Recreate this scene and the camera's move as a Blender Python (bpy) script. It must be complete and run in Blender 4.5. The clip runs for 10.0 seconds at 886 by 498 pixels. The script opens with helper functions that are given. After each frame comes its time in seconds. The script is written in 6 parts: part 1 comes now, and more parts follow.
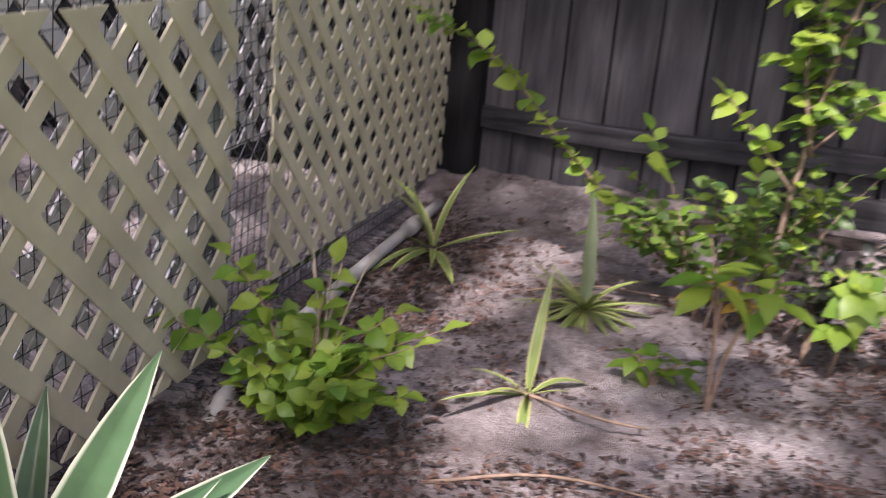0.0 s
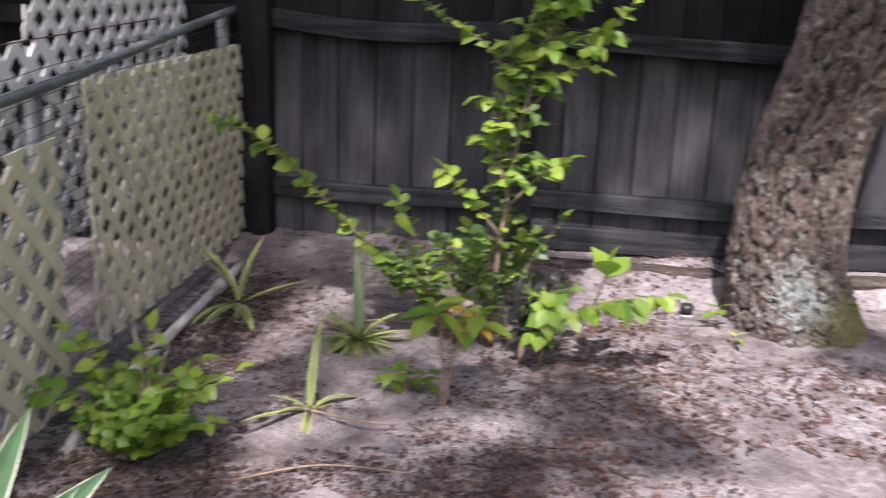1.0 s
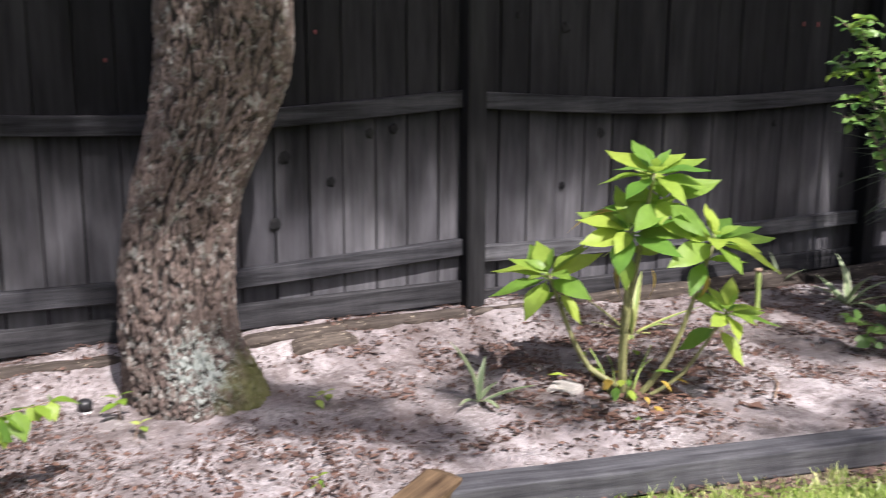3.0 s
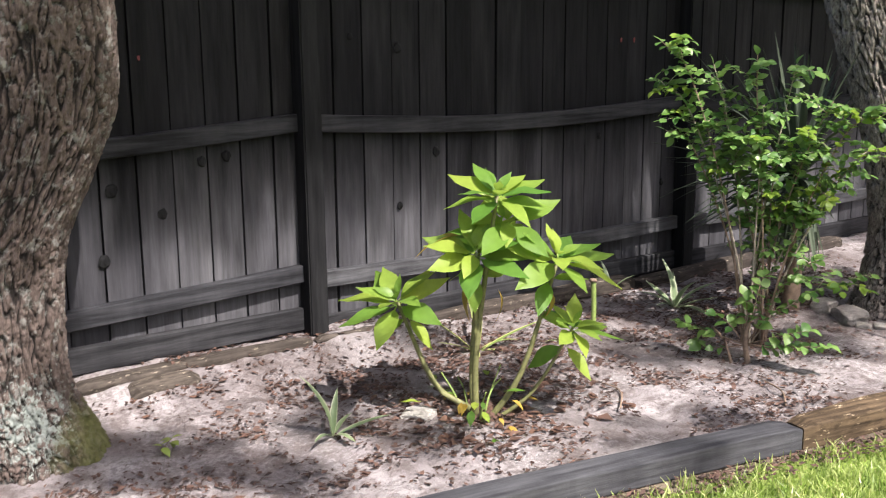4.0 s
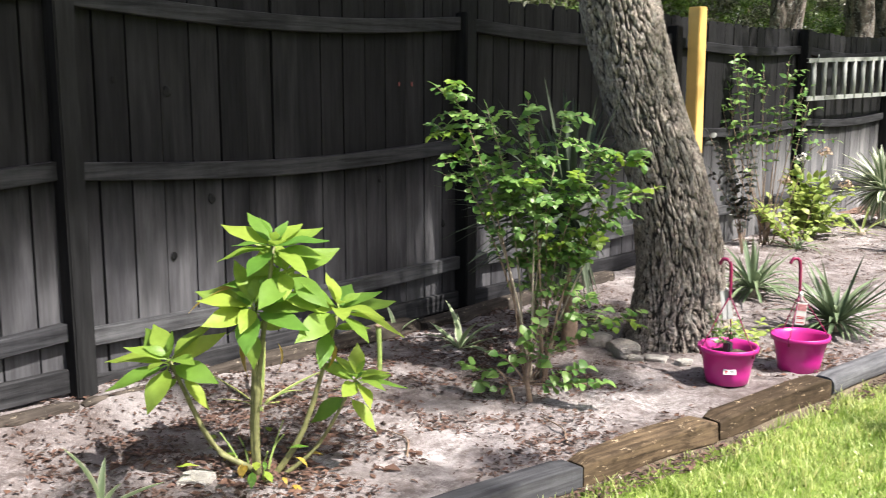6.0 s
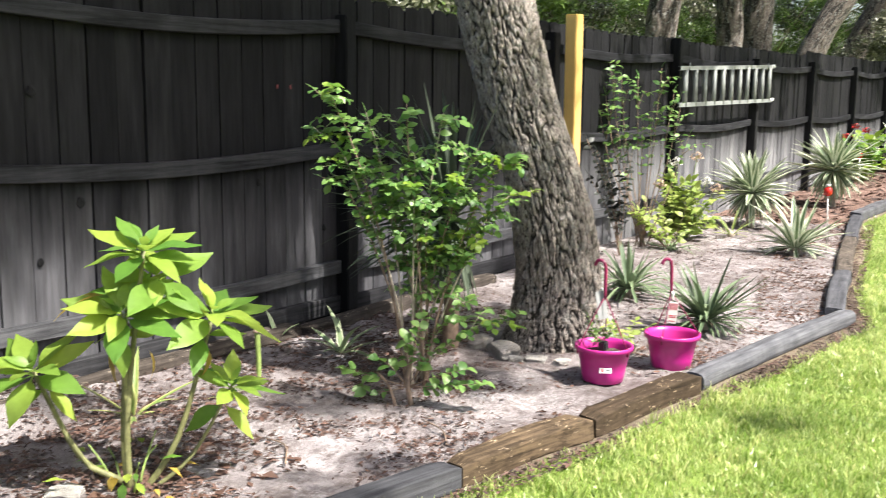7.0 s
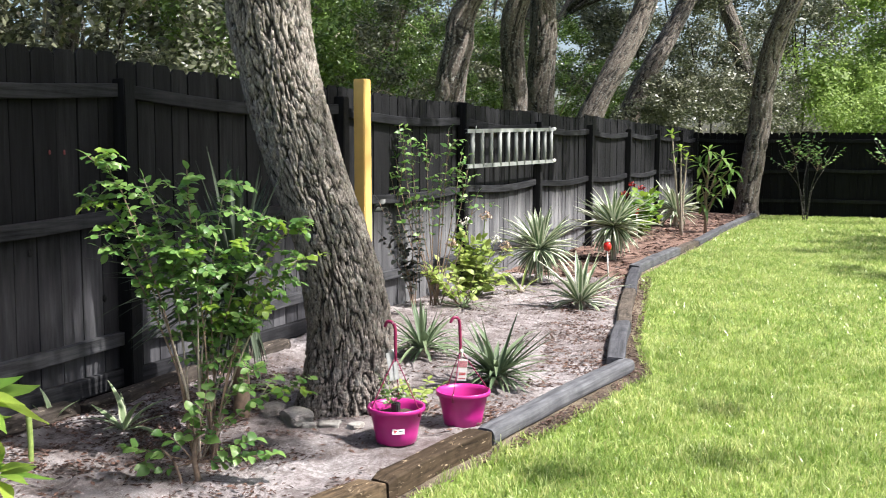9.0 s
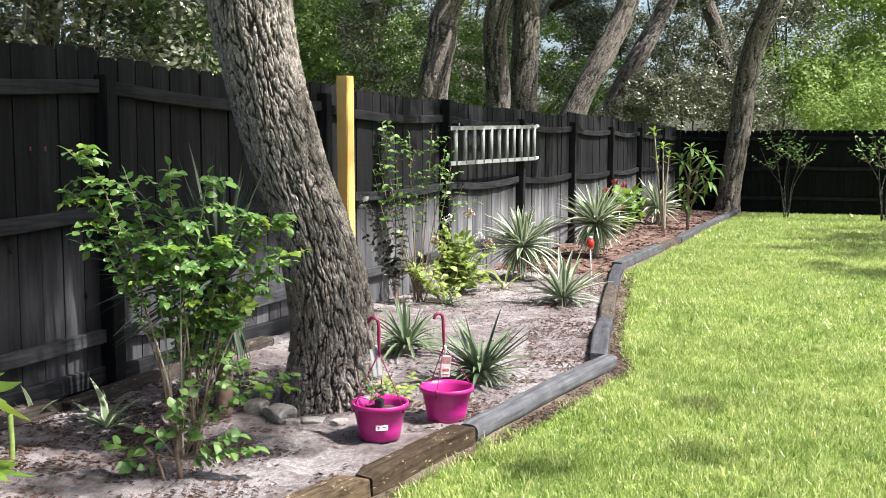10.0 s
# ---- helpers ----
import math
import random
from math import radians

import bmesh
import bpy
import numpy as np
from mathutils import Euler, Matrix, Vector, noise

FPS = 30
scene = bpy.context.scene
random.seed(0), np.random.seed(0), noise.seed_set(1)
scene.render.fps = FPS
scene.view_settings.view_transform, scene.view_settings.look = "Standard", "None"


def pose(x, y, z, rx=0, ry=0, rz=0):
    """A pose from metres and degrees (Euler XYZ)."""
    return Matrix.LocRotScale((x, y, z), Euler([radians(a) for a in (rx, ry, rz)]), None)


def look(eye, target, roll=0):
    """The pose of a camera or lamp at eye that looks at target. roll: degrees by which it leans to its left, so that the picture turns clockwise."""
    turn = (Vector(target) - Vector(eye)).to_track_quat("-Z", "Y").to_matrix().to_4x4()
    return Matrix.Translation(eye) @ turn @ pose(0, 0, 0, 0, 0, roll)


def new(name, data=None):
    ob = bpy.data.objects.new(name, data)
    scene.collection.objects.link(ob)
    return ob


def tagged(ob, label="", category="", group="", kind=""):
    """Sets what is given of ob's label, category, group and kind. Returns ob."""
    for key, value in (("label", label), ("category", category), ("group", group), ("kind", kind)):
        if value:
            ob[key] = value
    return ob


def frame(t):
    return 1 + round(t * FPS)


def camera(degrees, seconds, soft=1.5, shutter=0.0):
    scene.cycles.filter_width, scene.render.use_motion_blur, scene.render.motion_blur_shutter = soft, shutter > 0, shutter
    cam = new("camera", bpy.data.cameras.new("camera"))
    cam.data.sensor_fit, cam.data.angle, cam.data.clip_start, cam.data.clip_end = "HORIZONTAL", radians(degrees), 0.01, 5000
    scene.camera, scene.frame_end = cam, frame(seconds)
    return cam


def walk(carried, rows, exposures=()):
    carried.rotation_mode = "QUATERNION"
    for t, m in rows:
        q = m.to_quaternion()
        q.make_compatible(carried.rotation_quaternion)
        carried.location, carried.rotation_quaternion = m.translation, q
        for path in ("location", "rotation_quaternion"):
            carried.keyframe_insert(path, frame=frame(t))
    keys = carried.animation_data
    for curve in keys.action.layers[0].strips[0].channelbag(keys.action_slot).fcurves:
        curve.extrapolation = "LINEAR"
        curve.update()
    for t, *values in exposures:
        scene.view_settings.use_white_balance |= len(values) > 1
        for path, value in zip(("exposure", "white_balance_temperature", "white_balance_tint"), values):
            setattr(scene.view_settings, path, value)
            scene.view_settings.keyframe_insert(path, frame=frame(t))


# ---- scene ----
EXPOSURE = 1.1
cam = camera(48.0, 10.0, 1.0, 0.4)
PATH = [
    (0, (-2.537, -3.425, 0.951), (-3.058, -1.597, 0.329), 5.1),
    (0.5, (-2.368, -3.779, 1.118), (-2.754, -1.897, 0.565), 4.3),
    (1, (-2.218, -4.042, 1.251), (-2.436, -2.133, 0.695), 2.2),
    (1.5, (-2.113, -4.017, 1.264), (-2.003, -2.08, 0.779), 0.1),
    (2, (-2.074, -4.006, 1.255), (-1.761, -2.082, 0.807), 0.3),
    (2.5, (-2.035, -3.958, 1.259), (-1.416, -2.11, 0.81), 0.1),
    (3, (-2.033, -3.881, 1.265), (-1.169, -2.124, 0.856), 0.3),
    (3.2, (-2.037, -3.851, 1.264), (-1.072, -2.149, 0.849), 0.4),
    (4.3, (-2.083, -3.755, 1.362), (-0.879, -2.206, 0.977), -0.6),
    (4.5, (-2.089, -3.739, 1.367), (-0.857, -2.207, 1.0), -0.6),
    (5, (-2.096, -3.749, 1.357), (-0.75, -2.309, 1.019), -0.2),
    (5.5, (-2.034, -3.746, 1.364), (-0.614, -2.376, 1.038), -0.1),
    (7, (-1.956, -3.774, 1.355), (-0.333, -2.649, 1.038), 0.6),
    (7.5, (-1.936, -3.795, 1.362), (-0.238, -2.776, 1.081), 0.7),
    (8, (-1.924, -3.821, 1.36), (-0.162, -2.905, 1.123), 0.6),
    (8.5, (-1.92, -3.825, 1.363), (-0.117, -2.986, 1.151), 0.5),
    (9, (-1.918, -3.83, 1.366), (-0.091, -3.041, 1.173), 0.2),
    (9.5, (-1.918, -3.832, 1.36), (-0.077, -3.074, 1.167), 0.3),
    (10, (-1.923, -3.832, 1.358), (-0.083, -3.074, 1.161), 0.2),
]
walk(cam, [(t, look(eye, target, roll)) for t, eye, target, roll in PATH], [(t, EXPOSURE + e, w, k) for t, e, w, k in ((0, -0.05, 6550, 25), (1.5, -0.08, 6200, 20), (3, -0.08, 6400, 17), (5, 0.02, 6650, 10), (6, 0.12, 6650, 9), (7, 0.28, 6600, 8), (7.6, 0.25, 6500, 8), (8.3, 0.02, 6350, 9), (10, 0.0, 6350, 9))])

# ---- light ----
SUN_TO = Vector((0.04, -0.58, 0.81)).normalized()
world = bpy.data.worlds.new("sky")
scene.world = world
world.use_nodes = True
wn = world.node_tree
sky = wn.nodes.new("ShaderNodeTexSky")
sky.sky_type = "NISHITA"
sky.sun_disc = False
sky.sun_elevation = math.asin(SUN_TO.z)
sky.sun_rotation = math.atan2(SUN_TO.x, SUN_TO.y)
sky.dust_density = 4.0
wn.links.new(sky.outputs[0], wn.nodes["Background"].inputs[0])
wn.nodes["Background"].inputs[1].default_value = 0.12
sun = new("sun", bpy.data.lights.new("sun", "SUN"))
sun.data.energy = 5.0
sun.data.angle = radians(0.55)
sun.data.color = (1.0, 0.965, 0.92)
sun.matrix_world = SUN_TO.to_track_quat("Z", "Y").to_matrix().to_4x4()


# ---- materials ----
def mat(name, rough=0.7, metal=0.0):
    m = bpy.data.materials.new(name)
    m.use_nodes = True
    b = m.node_tree.nodes["Principled BSDF"]
    b.inputs["Roughness"].default_value = rough
    b.inputs["Metallic"].default_value = metal
    return m, m.node_tree.nodes, m.node_tree.links, b


def coords(n, l, which="Position", scale=(1, 1, 1)):
    if which == "Position":
        src = n.new("ShaderNodeNewGeometry").outputs["Position"]
    else:
        src = n.new("ShaderNodeTexCoord").outputs[which]
    mp = n.new("ShaderNodeMapping")
    mp.inputs["Scale"].default_value = scale
    l.new(src, mp.inputs[0])
    return mp.outputs[0]


def tex(n, l, vec, scale, detail=4.0, rough=0.55, kind="Noise"):
    t = n.new("ShaderNodeTex" + kind)
    t.inputs["Scale"].default_value = scale
    if kind == "Noise":
        t.inputs["Detail"].default_value = detail
        t.inputs["Roughness"].default_value = rough
    l.new(vec, t.inputs["Vector"])
    return t.outputs[0]


def ramp(n, l, fac, stops):
    r = n.new("ShaderNodeValToRGB")
    e = r.color_ramp.elements
    while len(e) < len(stops):
        e.new(0.5)
    for k, (p, c) in enumerate(stops):
        e[k].position = p
        e[k].color = (*c, 1) if len(c) == 3 else c
    l.new(fac, r.inputs[0])
    return r.outputs[0]


def mix(n, l, fac, a, b, mode="MIX"):
    m = n.new("ShaderNodeMix")
    m.data_type = "RGBA"
    m.blend_type = mode
    for sock, v in ((m.inputs["Factor"], fac), (m.inputs["A"], a), (m.inputs["B"], b)):
        if isinstance(v, (int, float)):
            sock.default_value = v
        elif isinstance(v, tuple):
            sock.default_value = (*v, 1)
        else:
            l.new(v, sock)
    return m.outputs["Result"]


def bump(n, l, b, height, strength=0.5, dist=0.01):
    u = n.new("ShaderNodeBump")
    u.inputs["Strength"].default_value = strength
    u.inputs["Distance"].default_value = dist
    l.new(height, u.inputs["Height"])
    l.new(u.outputs[0], b.inputs["Normal"])


def rnd(n, which="object"):
    if which == "object":
        return n.new("ShaderNodeObjectInfo").outputs["Random"]
    return n.new("ShaderNodeNewGeometry").outputs["Random Per Island"]


def plain(name, color, rough=0.6, metal=0.0, var=0.25, scale=30.0, bumps=0.15):
    """A painted, moulded or metal surface with faint mottling and relief."""
    m, n, l, b = mat(name, rough, metal)
    v = coords(n, l, "Object")
    f = tex(n, l, v, scale, 5)
    lo = tuple(c * (1 - var) for c in color)
    hi = tuple(min(1, c * (1 + var)) for c in color)
    l.new(ramp(n, l, f, [(0.3, lo), (0.7, hi)]), b.inputs["Base Color"])
    if bumps:
        bump(n, l, b, tex(n, l, v, scale * 4, 3), bumps, 0.004)
    return m


LEAF_SORT = {}


def leafy(name, lo, hi, rough=0.45, glow=0.35, which="object", edge=None, dead=None, rim=(0.45, 0.6)):
    """Leaf tissue: light passes through it; hue varies leaf by leaf."""
    LEAF_SORT[name] = (lo, hi, rough, glow)
    m, n, l, b = mat(name, rough)
    r = rnd(n, which)
    col = ramp(n, l, r, [(0.0, lo), (1.0, hi)])
    if dead:
        col = ramp(n, l, r, [(0.0, lo), (0.86, hi), (0.93, dead), (1.0, dead)])
    v = coords(n, l, "Object")
    col = mix(n, l, 0.5, col, ramp(n, l, tex(n, l, v, 25, 4), [(0.25, (0.55, 0.55, 0.5)), (0.75, (1, 1, 1))]), "MULTIPLY")
    if edge:
        a = n.new("ShaderNodeAttribute")
        a.attribute_name = "edge"
        col = mix(n, l, ramp(n, l, a.outputs["Fac"], [(rim[0], (0, 0, 0)), (rim[1], (1, 1, 1))]), col, edge)
    l.new(col, b.inputs["Base Color"])
    t = n.new("ShaderNodeBsdfTranslucent")
    l.new(col, t.inputs[0])
    s = n.new("ShaderNodeMixShader")
    s.inputs[0].default_value = glow
    l.new(b.outputs[0], s.inputs[1])
    l.new(t.outputs[0], s.inputs[2])
    l.new(s.outputs[0], n["Material Output"].inputs[0])
    return m


def turf_mat(name, lo, hi, rough, glow, which):
    """Grass blades: hue varies blade by blade, and in patches over the lawn."""
    m = leafy(name, lo, hi, rough, glow, which)
    n, l = m.node_tree.nodes, m.node_tree.links
    b = n["Principled BSDF"]
    src = b.inputs["Base Color"].links[0].from_socket
    p = coords(n, l)
    f = ramp(n, l, tex(n, l, p, 1.6, 6, 0.65), [(0.36, (0.58, 0.68, 0.5)), (0.6, (1, 1, 1))])
    f = mix(n, l, 0.6, f, ramp(n, l, tex(n, l, p, 11, 5, 0.7), [(0.4, (0.35, 0.5, 0.3)), (0.56, (1, 1, 1))]), "MULTIPLY")
    dry = ramp(n, l, rnd(n, which), [(0.9, (0, 0, 0)), (0.94, (0.7, 0.7, 0.7))])
    col = mix(n, l, dry, mix(n, l, 1.0, src, f, "MULTIPLY"), (0.5, 0.46, 0.2))
    l.new(col, b.inputs["Base Color"])
    for node in n:
        if node.type == "BSDF_TRANSLUCENT":
            l.new(col, node.inputs[0])
    return m


def wood(name, dark, light, rough=0.8, axis="x", island=False, worn_sunlit=None, streak=1.0, far_sunlit=None, flaky=None):
    """Sawn timber with grain along an axis of the piece; the lower boards' paler tone holds wear and painted sunlight.
    """
    m, n, l, b = mat(name, rough)
    b.inputs["Specular IOR Level"].default_value = 0.12
    sc = {"x": (1.2, 18, 18), "y": (18, 1.2, 18), "z": (18, 18, 1.2)}[axis]
    v = coords(n, l, "Object", sc)
    r = rnd(n, "island" if island else "object")
    off = n.new("ShaderNodeVectorMath")
    off.operation = "MULTIPLY_ADD"
    l.new(v, off.inputs[0])
    off.inputs[1].default_value = (1, 1, 1)
    sep = n.new("ShaderNodeCombineXYZ")
    big = n.new("ShaderNodeMath")
    big.operation = "MULTIPLY"
    big.inputs[1].default_value = 37.0
    l.new(r, big.inputs[0])
    for k in range(3):
        l.new(big.outputs[0], sep.inputs[k])
    l.new(sep.outputs[0], off.inputs[2])
    g = tex(n, l, off.outputs[0], 2.2, 8, 0.65)
    col = ramp(n, l, g, [(0.3, dark), (0.72, light)])
    p = coords(n, l)
    # paler low on the boards: part wear, part sunlight put into the colour
    if worn_sunlit:
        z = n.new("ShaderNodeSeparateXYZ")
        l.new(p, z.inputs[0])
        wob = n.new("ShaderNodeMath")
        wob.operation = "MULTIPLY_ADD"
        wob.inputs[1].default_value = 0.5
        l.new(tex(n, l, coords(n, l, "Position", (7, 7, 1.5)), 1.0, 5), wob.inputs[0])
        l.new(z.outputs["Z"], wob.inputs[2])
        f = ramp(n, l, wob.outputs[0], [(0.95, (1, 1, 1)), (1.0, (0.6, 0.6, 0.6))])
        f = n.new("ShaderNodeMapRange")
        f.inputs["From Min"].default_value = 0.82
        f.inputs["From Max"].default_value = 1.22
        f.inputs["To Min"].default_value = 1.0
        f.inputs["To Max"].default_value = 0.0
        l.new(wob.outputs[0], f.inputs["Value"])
        pale = ramp(n, l, g, [(0.28, tuple(c * 0.45 for c in worn_sunlit)), (0.7, worn_sunlit)])
        # the painted sunlight grows stronger towards the far bays
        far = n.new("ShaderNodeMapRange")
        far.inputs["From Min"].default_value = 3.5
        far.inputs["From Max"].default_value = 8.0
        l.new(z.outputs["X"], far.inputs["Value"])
        pale = mix(n, l, far.outputs[0], pale, ramp(n, l, g, [(0.28, tuple(c * 0.5 for c in far_sunlit)), (0.7, far_sunlit)]))
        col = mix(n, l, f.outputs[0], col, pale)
    tone = ramp(n, l, r, [(0.0, (0.5, 0.5, 0.52)), (1.0, (1, 1, 1))])
    col = mix(n, l, 1.0, col, tone, "MULTIPLY")
    stain = ramp(n, l, tex(n, l, coords(n, l, "Position", (6, 6, 1.3)), 1.0, 6, 0.6), [(0.35, (0.6, 0.6, 0.62)), (0.65, (1, 1, 1))])
    col = mix(n, l, streak, col, stain, "MULTIPLY")
    if flaky:
        v = coords(n, l, "Object", (5, 14, 14))
        col = mix(n, l, ramp(n, l, tex(n, l, v, 2.0, 7, 0.7), [(0.38, (0.75, 0.75, 0.75)), (0.5, (0, 0, 0))]), col, tuple(c * 0.6 for c in dark))
        col = mix(n, l, ramp(n, l, tex(n, l, v, 3.1, 7, 0.75), [(0.6, (0, 0, 0)), (0.64, (0.8, 0.8, 0.8))]), col, flaky)
    l.new(col, b.inputs["Base Color"])
    bump(n, l, b, g, 0.5, 0.006)
    return m


def ground_mat(name, stops, speck, speck_amt=0.5, rough=0.95, s1=2.2, s2=28, strength=0.8, humus=None):
    m, n, l, b = mat(name, rough)
    v = coords(n, l)
    a = tex(n, l, v, s1, 8, 0.68)
    col = ramp(n, l, a, stops)
    c = tex(n, l, v, s2, 6, 0.7)
    col = mix(n, l, ramp(n, l, c, [(0.54, (0, 0, 0)), (0.68, (speck_amt,) * 3)]), col, speck)
    if humus:
        w = tex(n, l, v, 1.1, 3, 0.5)
        d = tex(n, l, v, 42, 8, 0.75)
        h = n.new("ShaderNodeMath")
        l.new(w, h.inputs[0])
        l.new(d, h.inputs[1])
        col = mix(n, l, ramp(n, l, h.outputs[0], [(0.96, (0, 0, 0)), (1.0, (0.45, 0.45, 0.45))]), col, humus)
        k = tex(n, l, v, 7.5, 9, 0.72)
        col = mix(n, l, ramp(n, l, k, [(0.4, (0.62, 0.62, 0.62)), (0.52, (0, 0, 0))]), col, humus)
    fine = tex(n, l, v, 240, 3, 0.6)
    col = mix(n, l, 0.45, col, ramp(n, l, fine, [(0.3, (0.45, 0.45, 0.45)), (0.7, (1, 1, 1))]), "MULTIPLY")
    l.new(col, b.inputs["Base Color"])
    h = n.new("ShaderNodeMath")
    l.new(c, h.inputs[0])
    l.new(fine, h.inputs[1])
    bump(n, l, b, h.outputs[0], strength, 0.012)
    return m


def bark_mat(name, lo, hi, lichen=0.0, spot=None):
    m, n, l, b = mat(name, 0.92)
    v = coords(n, l, "Position", (1, 1, 0.35))
    g = tex(n, l, v, 75, 8, 0.7)
    col = ramp(n, l, g, [(0.32, lo), (0.7, hi)])
    # furrows darken with depth: crevice shade put into the bark colour
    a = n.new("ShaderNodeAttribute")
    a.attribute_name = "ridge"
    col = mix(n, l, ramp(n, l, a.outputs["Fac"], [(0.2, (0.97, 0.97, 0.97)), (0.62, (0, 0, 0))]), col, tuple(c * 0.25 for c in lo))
    p = coords(n, l)
    if lichen:
        f = ramp(n, l, tex(n, l, p, 22, 8, 0.72), [(0.53, (0, 0, 0)), (0.62, (lichen,) * 3)])
        col = mix(n, l, f, col, (0.36, 0.37, 0.34))
    if spot:
        d = n.new("ShaderNodeVectorMath")
        d.operation = "DISTANCE"
        l.new(p, d.inputs[0])
        d.inputs[1].default_value = spot
        w = n.new("ShaderNodeMath")
        w.operation = "MULTIPLY_ADD"
        w.inputs[1].default_value = 0.75
        l.new(tex(n, l, p, 38, 6, 0.75), w.inputs[0])
        l.new(d.outputs["Value"], w.inputs[2])
        col = mix(n, l, ramp(n, l, w.outputs[0], [(0.45, (0.85, 0.85, 0.85)), (0.5, (0, 0, 0))]), col, (0.33, 0.37, 0.34))
        mossy = n.new("ShaderNodeVectorMath")
        mossy.operation = "DISTANCE"
        l.new(p, mossy.inputs[0])
        mossy.inputs[1].default_value = (spot[0] + 0.3, spot[1] + 0.05, 0.02)
        w2 = n.new("ShaderNodeMath")
        w2.operation = "MULTIPLY_ADD"
        w2.inputs[1].default_value = 0.3
        l.new(tex(n, l, p, 12, 4), w2.inputs[0])
        l.new(mossy.outputs["Value"], w2.inputs[2])
        col = mix(n, l, ramp(n, l, w2.outputs[0], [(0.3, (0.75, 0.75, 0.75)), (0.42, (0, 0, 0))]), col, (0.16, 0.17, 0.05))
    l.new(col, b.inputs["Base Color"])
    bump(n, l, b, tex(n, l, v, 90, 8, 0.7), 1.0, 0.012)
    return m


SAND = ground_mat("sand", [(0.32, (0.18, 0.15, 0.147)), (0.47, (0.4, 0.352, 0.352)), (0.65, (0.67, 0.62, 0.62))], (0.14, 0.105, 0.095), 0.45, strength=1.0, humus=(0.11, 0.078, 0.068))
SOIL = ground_mat("lawn_soil", [(0.35, (0.11, 0.17, 0.025)), (0.6, (0.22, 0.31, 0.05))], (0.15, 0.13, 0.05), 0.4, s1=1.2)
EDGE_SOIL = ground_mat("dry_edge_soil", [(0.35, (0.1, 0.075, 0.05)), (0.65, (0.3, 0.24, 0.17))], (0.12, 0.08, 0.04), 0.6)
MULCH = ground_mat("mulch", [(0.3, (0.1, 0.05, 0.035)), (0.65, (0.3, 0.19, 0.15))], (0.06, 0.03, 0.02), 0.7, s1=5)
FENCE = wood("fence_boards", (0.009, 0.009, 0.0098), (0.03, 0.0294, 0.0315), 0.8, "z", worn_sunlit=(0.14, 0.137, 0.146), far_sunlit=(0.34, 0.335, 0.34))
# near-black copy of the fence stain, with shade put into the colour
FENCESHADED = wood("shaded_end_boards", (0.004, 0.004, 0.0045), (0.012, 0.012, 0.013), 0.75, "z")
RAIL = wood("fence_rails", (0.006, 0.006, 0.007), (0.06, 0.06, 0.065), 0.75, "x")
LOWRAIL = wood("worn_lower_rails", (0.02, 0.02, 0.022), (0.13, 0.13, 0.137), 0.8, "x")
POST = wood("fence_posts", (0.008, 0.008, 0.0085), (0.03, 0.03, 0.031), 0.75, "z")
KICK = wood("kick_boards", (0.012, 0.012, 0.013), (0.075, 0.074, 0.078), 0.8, "x")
GREYTIMBER = wood("grey_timber", (0.03, 0.03, 0.033), (0.12, 0.12, 0.128), 0.8, "x")
PALETIMBER = wood("pale_grey_timber", (0.075, 0.075, 0.08), (0.22, 0.22, 0.232), 0.85, "x")
BROWNTIMBER = wood("brown_timber", (0.04, 0.028, 0.018), (0.22, 0.155, 0.095), 0.8, "x", flaky=(0.5, 0.39, 0.27))
OLDTIMBER = wood("old_timber", (0.045, 0.037, 0.03), (0.2, 0.165, 0.135), 0.85, "x", flaky=(0.33, 0.28, 0.22))
FRESHTIMBER = wood("split_timber", (0.08, 0.05, 0.03), (0.4, 0.27, 0.15), 0.7, "x")
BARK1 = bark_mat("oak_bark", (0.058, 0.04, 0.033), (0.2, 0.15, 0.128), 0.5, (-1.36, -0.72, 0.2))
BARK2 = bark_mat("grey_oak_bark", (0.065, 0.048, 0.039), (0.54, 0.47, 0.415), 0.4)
BARKFAR = bark_mat("far_bark", (0.06, 0.045, 0.035), (0.2, 0.165, 0.14), 0.6)
TANVINYL = plain("tan_vinyl", (0.56, 0.53, 0.38), 0.45, var=0.18, scale=6)
WHITEVINYL = plain("white_vinyl", (0.78, 0.77, 0.74), 0.4, var=0.1, scale=6)
NET = plain("black_netting", (0.015, 0.017, 0.02), 0.5)
GALV = plain("galvanised_pipe", (0.24, 0.26, 0.25), 0.5, 0.5, 0.3, 14)
WIRE = plain("galvanised_wire", (0.35, 0.36, 0.36), 0.4, 0.8, 0.2)
PVC = plain("grey_pvc", (0.36, 0.36, 0.35), 0.4, var=0.25, scale=9)
MAGENTA = plain("magenta_plastic", (0.44, 0.02, 0.2), 0.35, var=0.12, scale=8, bumps=0.05)
HOOK = plain("dark_pink_plastic", (0.2, 0.01, 0.06), 0.35, var=0.2, bumps=0.0)
WHITEPLASTIC = plain("white_plastic", (0.75, 0.74, 0.72), 0.5, var=0.06, bumps=0.0)
PRINTRED = plain("red_print", (0.45, 0.03, 0.04), 0.5, var=0.1, bumps=0.0)
PRINTPINK = plain("pink_print", (0.5, 0.22, 0.24), 0.5, var=0.4, scale=90, bumps=0.0)
PRINTGREY = plain("grey_print", (0.12, 0.12, 0.13), 0.5, var=0.1, bumps=0.0)
POTSOIL = ground_mat("potting_soil", [(0.3, (0.03, 0.02, 0.015)), (0.7, (0.12, 0.08, 0.055))], (0.02, 0.012, 0.01), 0.6, s1=30, s2=70)
YELLOW = plain("yellow_paint", (0.66, 0.42, 0.13), 0.6, var=0.12, scale=5)
